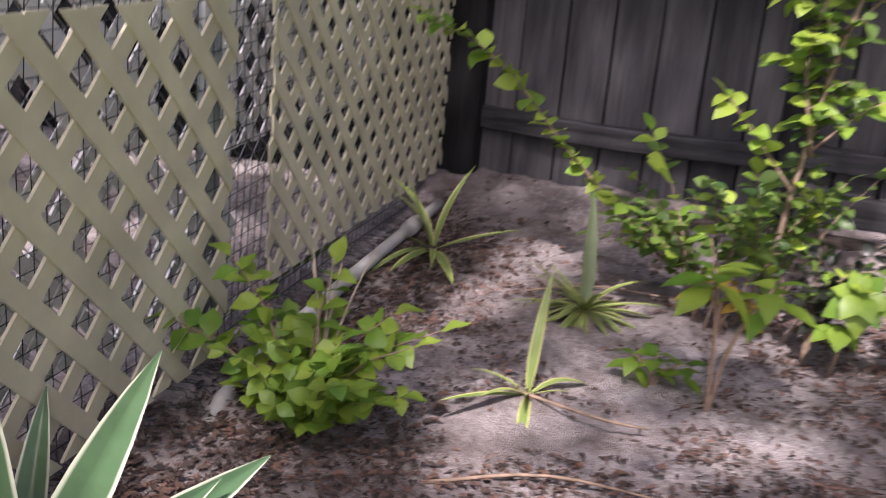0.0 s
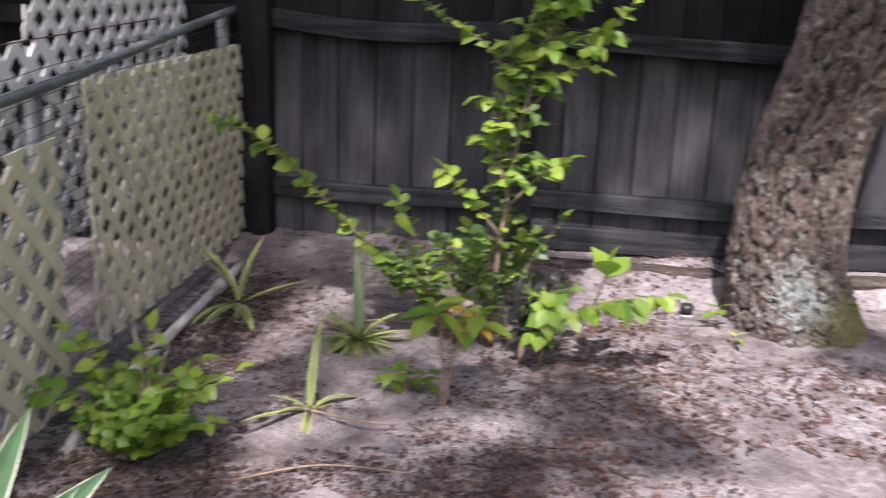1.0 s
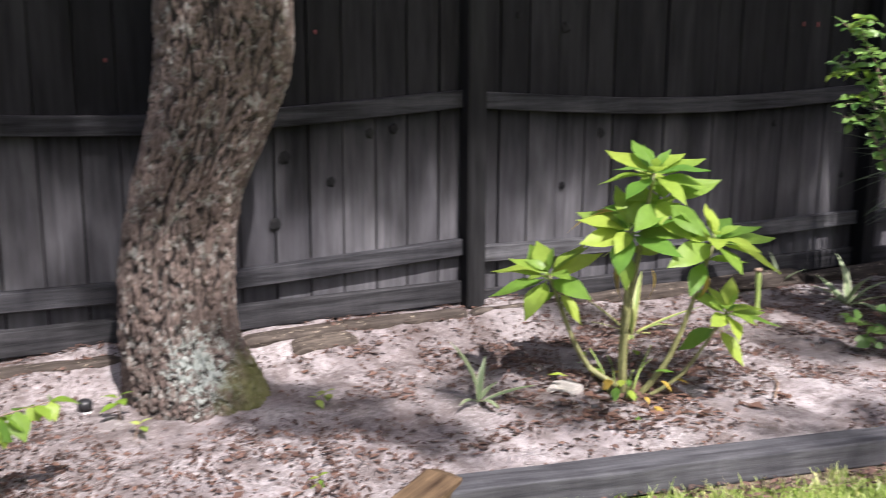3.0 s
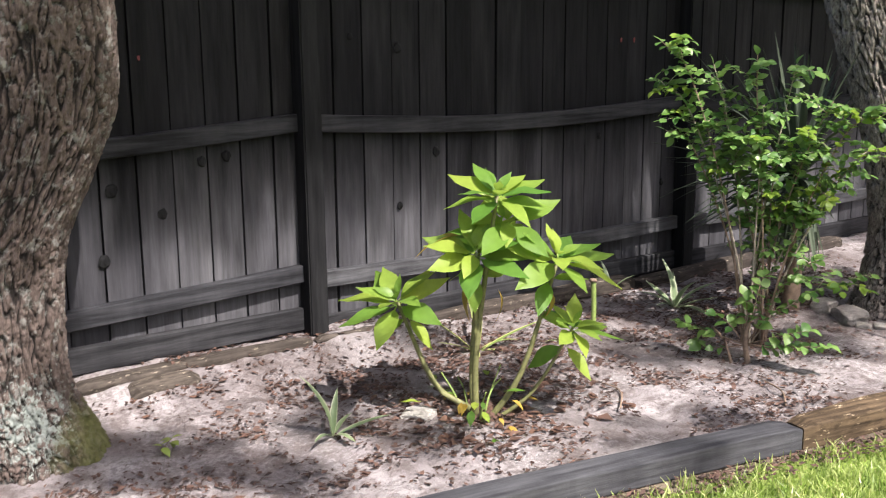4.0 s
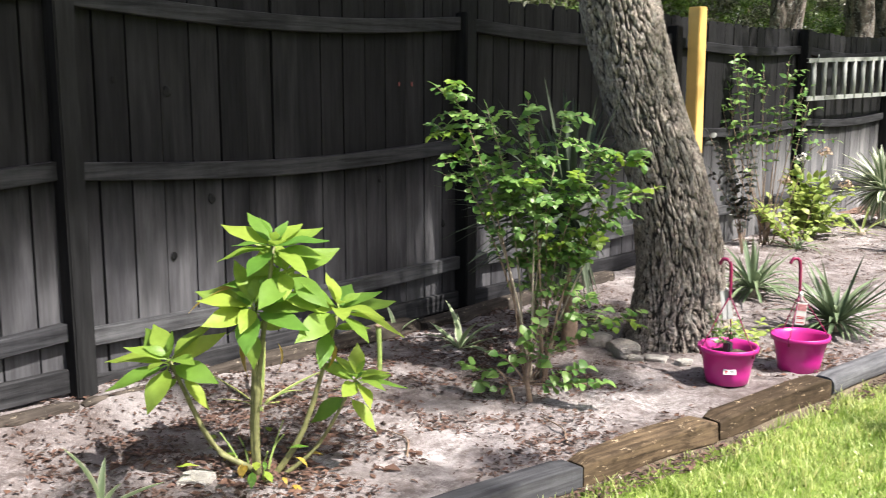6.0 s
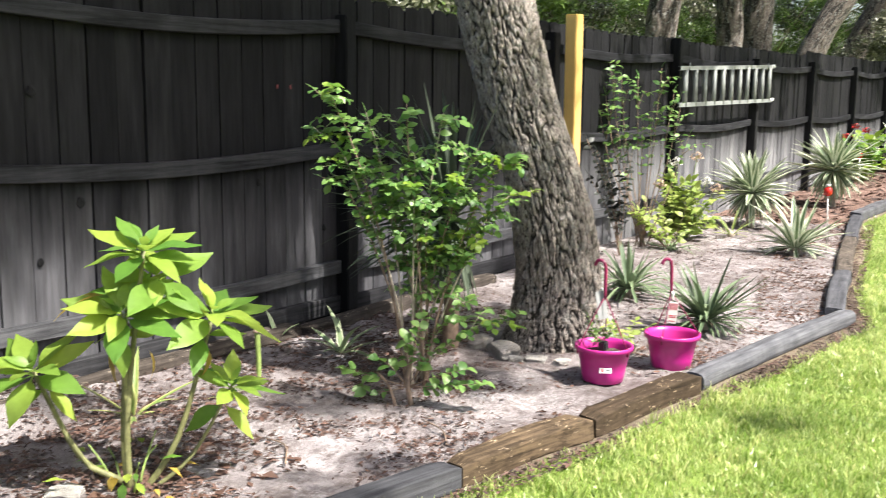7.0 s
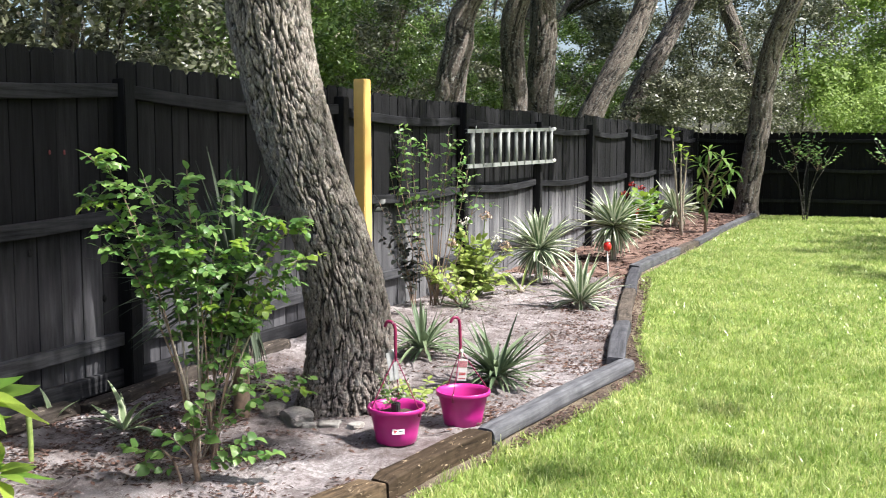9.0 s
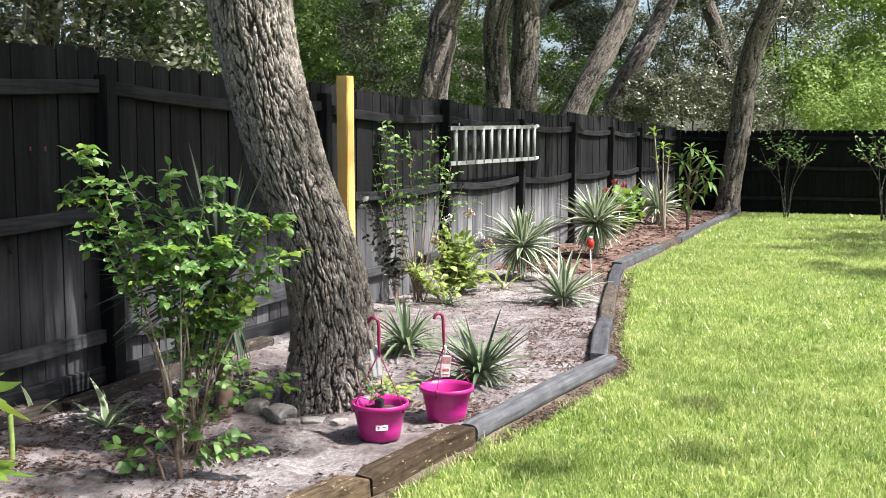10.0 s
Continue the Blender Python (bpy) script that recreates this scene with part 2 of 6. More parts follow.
ALU = plain("aluminium", (0.22, 0.23, 0.22), 0.65, 0.0, 0.2, 10)
STONE = ground_mat("stone", [(0.3, (0.33, 0.31, 0.28)), (0.7, (0.62, 0.58, 0.54))], (0.14, 0.13, 0.12), 0.5, s1=14, s2=60)
BLACKPL = plain("black_plastic", (0.02, 0.02, 0.022), 0.4, bumps=0.0)
REDGLASS = plain("red_glass", (0.5, 0.02, 0.015), 0.12, var=0.1, bumps=0.0)
ROD = plain("pale_rod", (0.6, 0.58, 0.55), 0.4, 0.3, 0.1)
REDPAINT = plain("red_paint_fleck", (0.13, 0.02, 0.02), 0.6, bumps=0.0)
STEMGREEN = plain("green_stem", (0.2, 0.27, 0.07), 0.55, var=0.3, scale=40)
STEMBROWN = plain("brown_green_stem", (0.15, 0.15, 0.06), 0.6, var=0.35, scale=45)
TWIG = plain("brown_twig", (0.2, 0.14, 0.1), 0.8, var=0.35, scale=40)
PALETWIG = plain("pale_twig", (0.33, 0.28, 0.22), 0.8, var=0.3, scale=40)
GRASS = turf_mat("grass_blades", (0.35, 0.49, 0.09), (0.95, 0.93, 0.47), 0.32, 0.45, "island")
LITTER = leafy("dry_leaves", (0.03, 0.018, 0.015), (0.15, 0.082, 0.062), 0.8, 0.1, "island")
CURLED = leafy("curled_dead_leaf", (0.06, 0.03, 0.023), (0.17, 0.09, 0.062), 0.78, 0.12, "island")
DARKLITTER = leafy("rotting_leaves", (0.015, 0.011, 0.009), (0.075, 0.048, 0.038), 0.85, 0.05, "island")
BIGLEAF = leafy("broad_leaf", (0.13, 0.29, 0.045), (0.4, 0.51, 0.08), 0.45, 0.5)
MYRTLE = leafy("shrub_leaf", (0.14, 0.28, 0.035), (0.33, 0.44, 0.06), 0.45, 0.4)
# darker copy of the shrub leaf, with shade put into its colour
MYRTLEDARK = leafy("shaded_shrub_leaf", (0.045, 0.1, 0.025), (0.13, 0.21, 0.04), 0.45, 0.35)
BUSHLEAF = leafy("low_bush_leaf", (0.12, 0.26, 0.03), (0.31, 0.43, 0.06), 0.45, 0.45)
ROSELEAF = leafy("glossy_small_leaf", (0.08, 0.2, 0.045), (0.28, 0.44, 0.12), 0.4, 0.42)
LIMELEAF = leafy("lime_leaf", (0.23, 0.33, 0.06), (0.41, 0.48, 0.13), 0.5, 0.4)
TALLLEAF = leafy("long_green_leaf", (0.07, 0.16, 0.03), (0.2, 0.32, 0.07), 0.4, 0.35)
DARKLEAF = leafy("dark_purple_leaf", (0.012, 0.016, 0.012), (0.03, 0.035, 0.025), 0.4, 0.1)
AGAVE = leafy("striped_blade", (0.09, 0.15, 0.07), (0.17, 0.24, 0.11), 0.45, 0.12, edge=(0.54, 0.56, 0.43))
AGAVEGREEN = leafy("green_blade", (0.1, 0.15, 0.08), (0.21, 0.27, 0.15), 0.45, 0.15)
# blade colour lowered to stand in for the shade on this yucca
YUCCADARK = leafy("shaded_blade", (0.025, 0.042, 0.026), (0.06, 0.08, 0.048), 0.8, 0.08)
AGAVEBIG = leafy("white_edged_blade", (0.05, 0.11, 0.055), (0.09, 0.17, 0.08), 0.4, 0.1, edge=(0.5, 0.54, 0.42), rim=(0.78, 0.9))
SPIDER = leafy("yellow_margin_blade", (0.14, 0.22, 0.06), (0.24, 0.32, 0.09), 0.5, 0.2, edge=(0.42, 0.42, 0.16), rim=(0.6, 0.8))
LILY = leafy("pale_edged_lily_blade", (0.17, 0.24, 0.12), (0.25, 0.32, 0.17), 0.5, 0.2, edge=(0.4, 0.42, 0.28), rim=(0.7, 0.85))
FARLEAF = leafy("oak_leaf", (0.06, 0.07, 0.042), (0.225, 0.23, 0.15), 0.36, 0.2, "island")
MIDLEAF = leafy("thicket_leaf", (0.06, 0.12, 0.025), (0.22, 0.32, 0.08), 0.38, 0.3, "island")
# far foliage in a brighter tone; sunlight is put into the colour
FARLIGHT = leafy("sunlit_far_leaf", (0.19, 0.3, 0.06), (0.36, 0.47, 0.14), 0.55, 0.5, "island")
CANOPY = leafy("canopy_leaf", (0.04, 0.07, 0.02), (0.1, 0.14, 0.04), 0.45, 0.2, "island")
PETAL = plain("white_petal", (0.75, 0.72, 0.66), 0.6, var=0.15, bumps=0.0)
PINKPETAL = plain("faded_pink_petal", (0.5, 0.36, 0.26), 0.6, var=0.3, bumps=0.0)
REDPETAL = plain("red_petal", (0.45, 0.02, 0.02), 0.6, var=0.2, bumps=0.0)


# ---- builders ----
def thing(name, label, category, at=(0, 0, 0), rz=0.0, group="", kind=""):
    ob = new(name)
    ob.matrix_basis = pose(*at, 0, 0, rz)
    return tagged(ob, label, category, group, kind)


def mesh_of(name, verts, faces, material, smooth=False, attr=None):
    me = bpy.data.meshes.new(name)
    me.from_pydata([tuple(v) for v in verts], [], [tuple(f) for f in faces])
    me.materials.append(material)
    if smooth:
        me.shade_smooth()
    for key, vals in (attr or {}).items():
        a = me.attributes.new(key, "FLOAT", "POINT")
        a.data.foreach_set("value", np.asarray(vals, dtype=np.float32))
    me.update()
    return me


def put(name, me, parent=None, m=None, label=""):
    ob = new(name, me)
    ob.parent = parent
    if m is not None:
        ob.matrix_basis = m
    if label:
        ob["label"] = label
    return ob


def part(name, bm, material, parent, label="", smooth=False):
    me = bpy.data.meshes.new(name)
    bm.normal_update()
    bm.to_mesh(me)
    bm.free()
    me.materials.append(material)
    if smooth:
        me.shade_smooth()
    return put(name, me, parent, None, label)


def box(bm, lo, hi, bevel=0.0, m=None):
    c = [(a + b) / 2 for a, b in zip(lo, hi)]
    s = [b - a for a, b in zip(lo, hi)]
    t = (m or Matrix()) @ Matrix.Translation(c) @ Matrix.Diagonal((*s, 1))
    g = bmesh.ops.create_cube(bm, size=1, matrix=t)
    if bevel:
        es = list({e for v in g["verts"] for e in v.link_edges})
        bmesh.ops.bevel(bm, geom=es, offset=bevel, segments=2, affect="EDGES", clamp_overlap=True)
    return bm


def spline(pts, k):
    """Catmull-Rom points through rows of any width."""
    p = np.array(pts, float)
    p = np.vstack([2 * p[0] - p[1], p, 2 * p[-1] - p[-2]])
    out = []
    for i in range(1, len(p) - 2):
        for s in np.linspace(0, 1, k, endpoint=False):
            a, b, c, d = p[i - 1], p[i], p[i + 1], p[i + 2]
            out.append(0.5 * (2 * b + (c - a) * s + (2 * a - 5 * b + 4 * c - d) * s * s + (3 * b - a - 3 * c + d) * s ** 3))
    out.append(p[-2])
    return np.array(out)


def tube_data(rows, sides=6, k=4, cap=True):
    """Verts and faces of a tapered tube through rows (x, y, z, radius)."""
    c = spline(rows, k) if len(rows) > 2 and k > 1 else np.array(rows, float)
    verts, faces = [], []
    for i in range(len(c)):
        x, y, z, r = (float(q) for q in c[i])
        d = Vector(c[min(i + 1, len(c) - 1)][:3] - c[max(i - 1, 0)][:3])
        d = d.normalized() if d.length > 1e-9 else Vector((0, 0, 1))
        u = d.cross(Vector((0.31, 0.95, 0.05)) if abs(d.z) > 0.8 else Vector((0, 0, 1))).normalized()
        w = d.cross(u)
        for s in range(sides):
            a = 2 * math.pi * s / sides
            verts.append(Vector((x, y, z)) + r * (math.cos(a) * u + math.sin(a) * w))
    for i in range(len(c) - 1):
        for s in range(sides):
            t = (s + 1) % sides
            faces.append((i * sides + s, i * sides + t, (i + 1) * sides + t, (i + 1) * sides + s))
    if cap:
        faces.append(tuple(range(sides))[::-1])
        faces.append(tuple((len(c) - 1) * sides + s for s in range(sides)))
    return verts, faces


def join(items):
    verts, faces = [], []
    for v, f in items:
        o = len(verts)
        verts += list(v)
        faces += [tuple(i + o for i in g) for g in f]
    return verts, faces


def tube(name, rows, material, parent, sides=6, k=4, label=""):
    v, f = tube_data(rows, sides, k)
    return put(name, mesh_of(name, v, f, material, True), parent, None, label)


def blade(name, material, length, width, droop=0.2, fold=0.25, segs=6, wide=0.35, tipw=0.02, cols=5, wave=0.0):
    """A leaf from the origin along +y, upper side +z; the float 'edge' is 1 along its margins."""
    verts, faces, edge = [], [], []
    for i in range(segs + 1):
        t = i / segs
        if t < wide:
            w = width * (0.35 + 0.65 * math.sin(t / wide * math.pi / 2))
        else:
            w = width * max(tipw, math.cos((t - wide) / (1 - wide) * math.pi / 2) ** 0.8)
        y = length * t * (1 - 0.25 * droop * t)
        z = -droop * length * t * t
        for c in range(cols):
            u = -1 + 2 * c / (cols - 1)
            verts.append((u * w / 2, y, z + fold * abs(u) * w / 2 + wave * math.sin(9 * t + 2 * u)))
            edge.append(abs(u))
    for i in range(segs):
        for c in range(cols - 1):
            a = i * cols + c
            faces.append((a, a + 1, a + cols + 1, a + cols))
    return mesh_of(name, verts, faces, material, True, {"edge": edge})


def leaf(name, material, length, width, droop=0.2, fold=0.2, segs=6, stalk=0.1, cols=5, wave=0.0, tip=1.15):
    """A stalked oval leaf that narrows to a drawn-out point; it lies along +y, upper side +z."""
    verts, faces, edge = [], [], []
    for i in range(segs + 1):
        t = i / segs
        u = max(0.0, (t - stalk) / (1 - stalk))
        w = width * max(0.03, math.sin(math.pi * u ** 0.82) ** (0.85 if u < 0.45 else tip))
        y = length * t * (1 - 0.25 * droop * t)
        z = -droop * length * t * t
        for c in range(cols):
            q = -1 + 2 * c / (cols - 1)
            verts.append((q * w / 2, y, z + fold * abs(q) * w / 2 + wave * math.sin(10 * t + 3 * q) * abs(q)))
            edge.append(abs(q))
    for i in range(segs):
        for c in range(cols - 1):
            a = i * cols + c
            faces.append((a, a + 1, a + cols + 1, a + cols))
    return mesh_of(name, verts, faces, material, True, {"edge": edge})


def aim(pos, way, up=(0, 0, 1), scale=1.0, twist=0.0):
    """A pose whose y axis lies along way and whose z axis is near up."""
    y = Vector(way).normalized()
    x = y.cross(Vector(up))
    x = x.normalized() if x.length > 1e-4 else Vector((1, 0, 0))
    z = x.cross(y)
    m = Matrix((x, y, z)).transposed().to_4x4()
    return Matrix.Translation(pos) @ m @ Matrix.Rotation(twist, 4, "Y") @ Matrix.Scale(scale, 4)


def rosette(name, label, category, at, meshes, count, lo=-15, hi=80, size=(0.8, 1.1), trunk=0.0, group="", seed=1, lift=0.0, bark=None, clear=None):
    """A tuft of stiff blades that spring from one crown."""
    rg = random.Random(seed)
    root = thing(name, label, category, at, 0, group)
    if trunk:
        tube("trunk", [(0, 0, -0.03, 0.045), (0.01, 0, trunk * 0.5, 0.04), (0, 0.01, trunk, 0.045)], bark or PALETWIG, root, 8)
    for i in range(count):
        t = (i + 0.5) / count
        el = radians(hi + (lo - hi) * t ** 0.85 + rg.uniform(-7, 7))
        az = i * 2.39996 + rg.uniform(-0.2, 0.2)
        if clear is not None and math.cos(az - clear) > 0.5 and abs(el) < 1.2:
            continue
        way = (math.cos(el) * math.cos(az), math.cos(el) * math.sin(az), math.sin(el))
        base = (0.025 * math.cos(az), 0.025 * math.sin(az), trunk + lift * (1 - t))
        put("blade", rg.choice(meshes), root, aim(base, way, (0, 0, 1), rg.uniform(*size) * (0.75 + 0.35 * math.sin(math.pi * min(1, t + 0.25)))))
    return root


def trunk_mesh(name, rows, material, sides=120, step=0.012, relief=0.018, freq=16.0, flare=0.0, seed=0.0):
    """A trunk with furrowed bark through rows (x, y, z, radius)."""
    c = spline(rows, max(2, int((rows[-1][2] - rows[0][2]) / step / (len(rows) - 1))))
    verts, faces, ridge = [], [], []
    for x, y, z, r in c:
        for s in range(sides):
            a = 2 * math.pi * s / sides
            u, w = math.cos(a), math.sin(a)
            rr = r * (1 + flare * math.exp(-max(z, 0) / 0.12) * (0.35 + 0.65 * noise.noise((u * 1.6 + seed, w * 1.6, 0.3)) + 0.3))
            q = Vector((u * rr * freq + seed, w * rr * freq, z * freq * 0.2))
            q += 0.45 * Vector(noise.noise_vector(q * 0.8))
            wide = abs(noise.noise(q))
            fine = abs(noise.noise(Vector((q.x * 2.1 + 5, q.y * 2.1, q.z * 1.7))))
            across = abs(noise.noise(Vector((q.x * 0.8, q.y * 0.8, q.z * 3.6 + 9))))
            crack = min(1.0, wide / 0.2) * (0.45 + 0.55 * min(1.0, fine / 0.16)) * (0.6 + 0.4 * min(1.0, across / 0.1))
            h = crack * (0.8 + 0.35 * noise.noise(q * 0.7)) + 0.14 * noise.noise(q * 4.1)
            big = noise.noise((u * 1.3 + seed, w * 1.3, z * 1.6))
            rr += relief * (h - 0.6) + 0.06 * r * big
            verts.append((x + rr * u, y + rr * w, z))
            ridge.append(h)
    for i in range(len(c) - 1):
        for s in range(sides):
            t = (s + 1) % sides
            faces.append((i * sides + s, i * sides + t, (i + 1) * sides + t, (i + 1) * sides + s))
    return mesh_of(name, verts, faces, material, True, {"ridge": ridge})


LEAF_COUNT, LEAF_BANK = {}, {}


def put_leaf(mesh, root, m):
    """The first leaves of a plant are parts of their own; those past 280 are kept for one joined mesh."""
    k = LEAF_COUNT[root.name] = LEAF_COUNT.get(root.name, 0) + 1
    if k <= 280:
        return put("leaf", mesh, root, m)
    LEAF_BANK.setdefault(root.name, (root, []))[1].append((mesh, m))


def join_leaves():
    """Joins the kept leaves of each plant, one mesh for each sort of leaf."""
    twins = {}
    for root, rows in LEAF_BANK.values():
        sorts = {}
        for mesh, m in rows:
            sorts.setdefault(mesh.materials[0].name, []).append((mesh, m))
        for sort, items in sorts.items():
            if sort not in twins:
                lo, hi, rough, glow = LEAF_SORT[sort]
                twins[sort] = leafy(sort + "_mass", lo, hi, rough, glow, "island")
            verts, faces = [], []
            for mesh, m in items:
                o = len(verts)
                verts += [m @ v.co for v in mesh.vertices]
                faces += [tuple(i + o for i in p.vertices) for p in mesh.polygons]
            ob = put("foliage", mesh_of("foliage", verts, faces, twins[sort], True), root)
            ob["kind"] = "stuff"


def leaf_cloud(name, material, centres, radii, per, size, seed, flat=0.6, squash=0.8, droop=0.0):
    """Many small pointed leaves strewn in clumps; one mesh."""
    rg = np.random.default_rng(seed)
    n = len(centres) * per
    c = np.repeat(np.asarray(centres, float), per, axis=0)
    rad = np.repeat(np.asarray(radii, float), per)
    d = rg.normal(size=(n, 3))
    d /= np.linalg.norm(d, axis=1)[:, None]
    d[:, 2] *= squash
    p = c + d * (rad * rg.uniform(0.1, 1, n) ** 0.6)[:, None]
    y = rg.normal(size=(n, 3))
    y -= d * (0.8 * np.sum(y * d, axis=1))[:, None]
    y[:, 2] = y[:, 2] * flat - droop
    y /= np.linalg.norm(y, axis=1)[:, None]
    up = rg.normal(size=(n, 3)) * 0.55 + d * 1.1 + np.array([0, 0, 0.6])
    x = np.cross(y, up)
    x /= np.linalg.norm(x, axis=1)[:, None]
    L = (size * rg.uniform(0.6, 1.3, n))[:, None]
    z = np.cross(x, y)
    a = p
    b = p + 0.5 * L * y + 0.24 * L * x + 0.05 * L * z
    e = p + L * y
    f = p + 0.5 * L * y - 0.24 * L * x + 0.05 * L * z
    verts = np.stack([a, b, e, f], 1).reshape(-1, 3)
    return quads(name, verts, 4, material)


def quads(name, verts, k, material):
    """A mesh of loose faces of k corners each, in the order of the vertices."""
    n = len(verts)
    me = bpy.data.meshes.new(name)
    me.vertices.add(n)
    me.vertices.foreach_set("co", np.ascontiguousarray(verts, np.float32).ravel())
    me.loops.add(n)
    me.loops.foreach_set("vertex_index", np.arange(n, dtype=np.int32))
    me.polygons.add(n // k)
    me.polygons.foreach_set("loop_start", np.arange(0, n, k, dtype=np.int32))
    me.materials.append(material)
    me.update(calc_edges=True)
    return me


# ---- ground ----
EDGE = [(-3.6, -4.4), (-2.2, -2.75), (-1.4, -1.95), (-0.92, -1.6), (0.78, -1.95), (1.5, -2.1), (2.36, -2.22), (4.15, -2.45), (5.1, -2.17), (7.1, -1.8), (9.3, -1.4), (13.1, -1.43), (16.5, -1.4), (21.4, -1.5)]


def edge_y(x):
    return float(np.interp(x, [p[0] for p in EDGE], [p[1] for p in EDGE]))


def bed_z(x, y):
    """Height of the bed: it rises a little towards the fence, and is trodden uneven."""
    rise = 0.085 * max(0.0, min(1.0, (y + 0.42) / 0.3)) * max(0.0, min(1.0, (1.4 - x) / 1.0))
    n = 0.016 * noise.noise((x * 2.1, y * 2.1, 0)) + 0.02 * noise.noise((x * 6, y * 6, 3)) + 0.013 * noise.noise((x * 14, y * 14, 7))
    return 0.025 + rise + n


def sheet():
    rg = np.concatenate([[-160, -80, -40], np.linspace(-24, 40, 65), [60, 100, 200]])
    verts = [(x, y, -0.012 - 0.002 * noise.noise((x, y, 0))) for x in rg for y in rg - 8]
    k = len(rg)
    faces = [(i * k + j, (i + 1) * k + j, (i + 1) * k + j + 1, i * k + j + 1) for i in range(k - 1) for j in range(k - 1)]
    return mesh_of("ground", verts, faces, SOIL, True)


tagged(put("ground", sheet()), "flat lawn soil with short green turf", "ground", kind="structure")


def bed_mesh(name, xs, rows, material):
    verts = []
    for x in xs:
        y0 = edge_y(x) + 0.03
        for v in np.linspace(0, 1, rows):
            y = y0 + (0.25 - y0) * v
            verts.append((x, y, bed_z(x, y)))
    faces = [(i * rows + j, (i + 1) * rows + j, (i + 1) * rows + j + 1, i * rows + j + 1) for i in range(len(xs) - 1) for j in range(rows - 1)]
    return mesh_of(name, verts, faces, material, True)


tagged(put("garden_bed", bed_mesh("garden_bed", np.arange(-3.62, 6.0, 0.035), 80, SAND)), "pale sandy garden bed strewn with dry leaves", "garden bed", kind="structure")
tagged(put("garden_bed", bed_mesh("garden_bed", np.arange(5.97, 8.6, 0.06), 45, SAND)), "pale sandy garden bed beside the striped yuccas", "garden bed", kind="structure")
tagged(put("mulch_bed", bed_mesh("mulch_bed", np.arange(8.56, 21.4, 0.12), 24, MULCH)), "reddish brown mulch bed along the fence", "mulch bed", kind="structure")


def strip_mesh():
    """Bare dry soil between the turf and the edging timbers."""
    verts, faces = [], []
    xs = np.arange(-0.9, 21, 0.08)
    for i, x in enumerate(xs):
        w = 0.05 + 0.06 * noise.noise((x * 1.7, 0, 0)) + 0.03 * noise.noise((x * 7, 2, 0)) + (0.06 if 2.6 < x < 8 else 0)
        for k in range(4):
            verts.append((x, edge_y(x) + 0.04 - (0.06 + w) * k / 3, -0.004 + 0.004 * noise.noise((x * 6, k, 1)) - 0.002 * k))
        if i:
            faces += [((i - 1) * 4 + k, (i - 1) * 4 + k + 1, i * 4 + k + 1, i * 4 + k) for k in range(3)]
    return mesh_of("edge_soil", verts, faces, EDGE_SOIL, True)


tagged(put("edge_soil", strip_mesh()), "strip of bare dry soil beside the timber edging", "soil", kind="structure")
neighbour = bmesh.new()
bmesh.ops.create_grid(neighbour, x_segments=12, y_segments=12, size=1, matrix=Matrix.Translation((-5.66, -3, -0.004)) @ Matrix.Diagonal((2.0, 4.5, 1, 1)))
tagged(part("neighbour_yard", neighbour, SAND, None), "bare sandy yard beyond the lattice fence", "ground", kind="structure")


# ---- wooden privacy fence ----
def board_meshes(material):
    out = []
    rg = random.Random(4)
    for k in range(5):
        w, t, h = 0.15 + rg.uniform(-0.003, 0.002), 0.017, 1.85
        c = 0.022 + 0.01 * rg.random()
        prof = [(-w / 2, 0), (w / 2, 0), (w / 2 + rg.uniform(-.002, .002), h * 0.5), (w / 2, h - c), (w / 2 - c, h), (-w / 2 + c, h), (-w / 2, h - c), (-w / 2 + rg.uniform(-.002, .002), h * 0.5)]
        n = len(prof)
        cup = rg.uniform(-0.004, 0.004)
        verts = [(x, cup * (abs(x) / w), z) for x, z in prof] + [(x, t + cup * (abs(x) / w), z) for x, z in prof]
        faces = [tuple(range(n)), tuple(range(2 * n - 1, n - 1, -1))] + [(i, i + n, (i + 1) % n + n, (i + 1) % n) for i in range(n)]
        out.append(mesh_of("board", verts, faces, material))
    return out


BOARDS, SHADEDBOARDS = board_meshes(FENCE), board_meshes(FENCESHADED)


def rail_data(a, b, z, h, y0, y1, sag, kink=None, rg=random):
    """A rail with slight bow along x from a to b; its underside at z."""
    verts, faces = [], []
    k = 14
    for i in range(k + 1):
        u = i / k
        x = a + (b - a) * u
        dz = -sag * math.sin(math.pi * u) + (kink(x) if kink else 0)
        dy = -0.012 * math.sin(math.pi * u)
        for y, zz in ((y0 + dy, 0.004), (y0 + dy + 0.004, 0), (y1, 0), (y1, h), (y0 + dy + 0.004, h), (y0 + dy, h - 0.004)):
            verts.append((x, y, z + dz + zz))
    for i in range(k):
        for s in range(6):
            t = (s + 1) % 6
            faces.append((i * 6 + s, i * 6 + t, (i + 1) * 6 + t, (i + 1) * 6 + s))
    faces += [tuple(range(6)), tuple(k * 6 + s for s in range(5, -1, -1))]
    return verts, faces


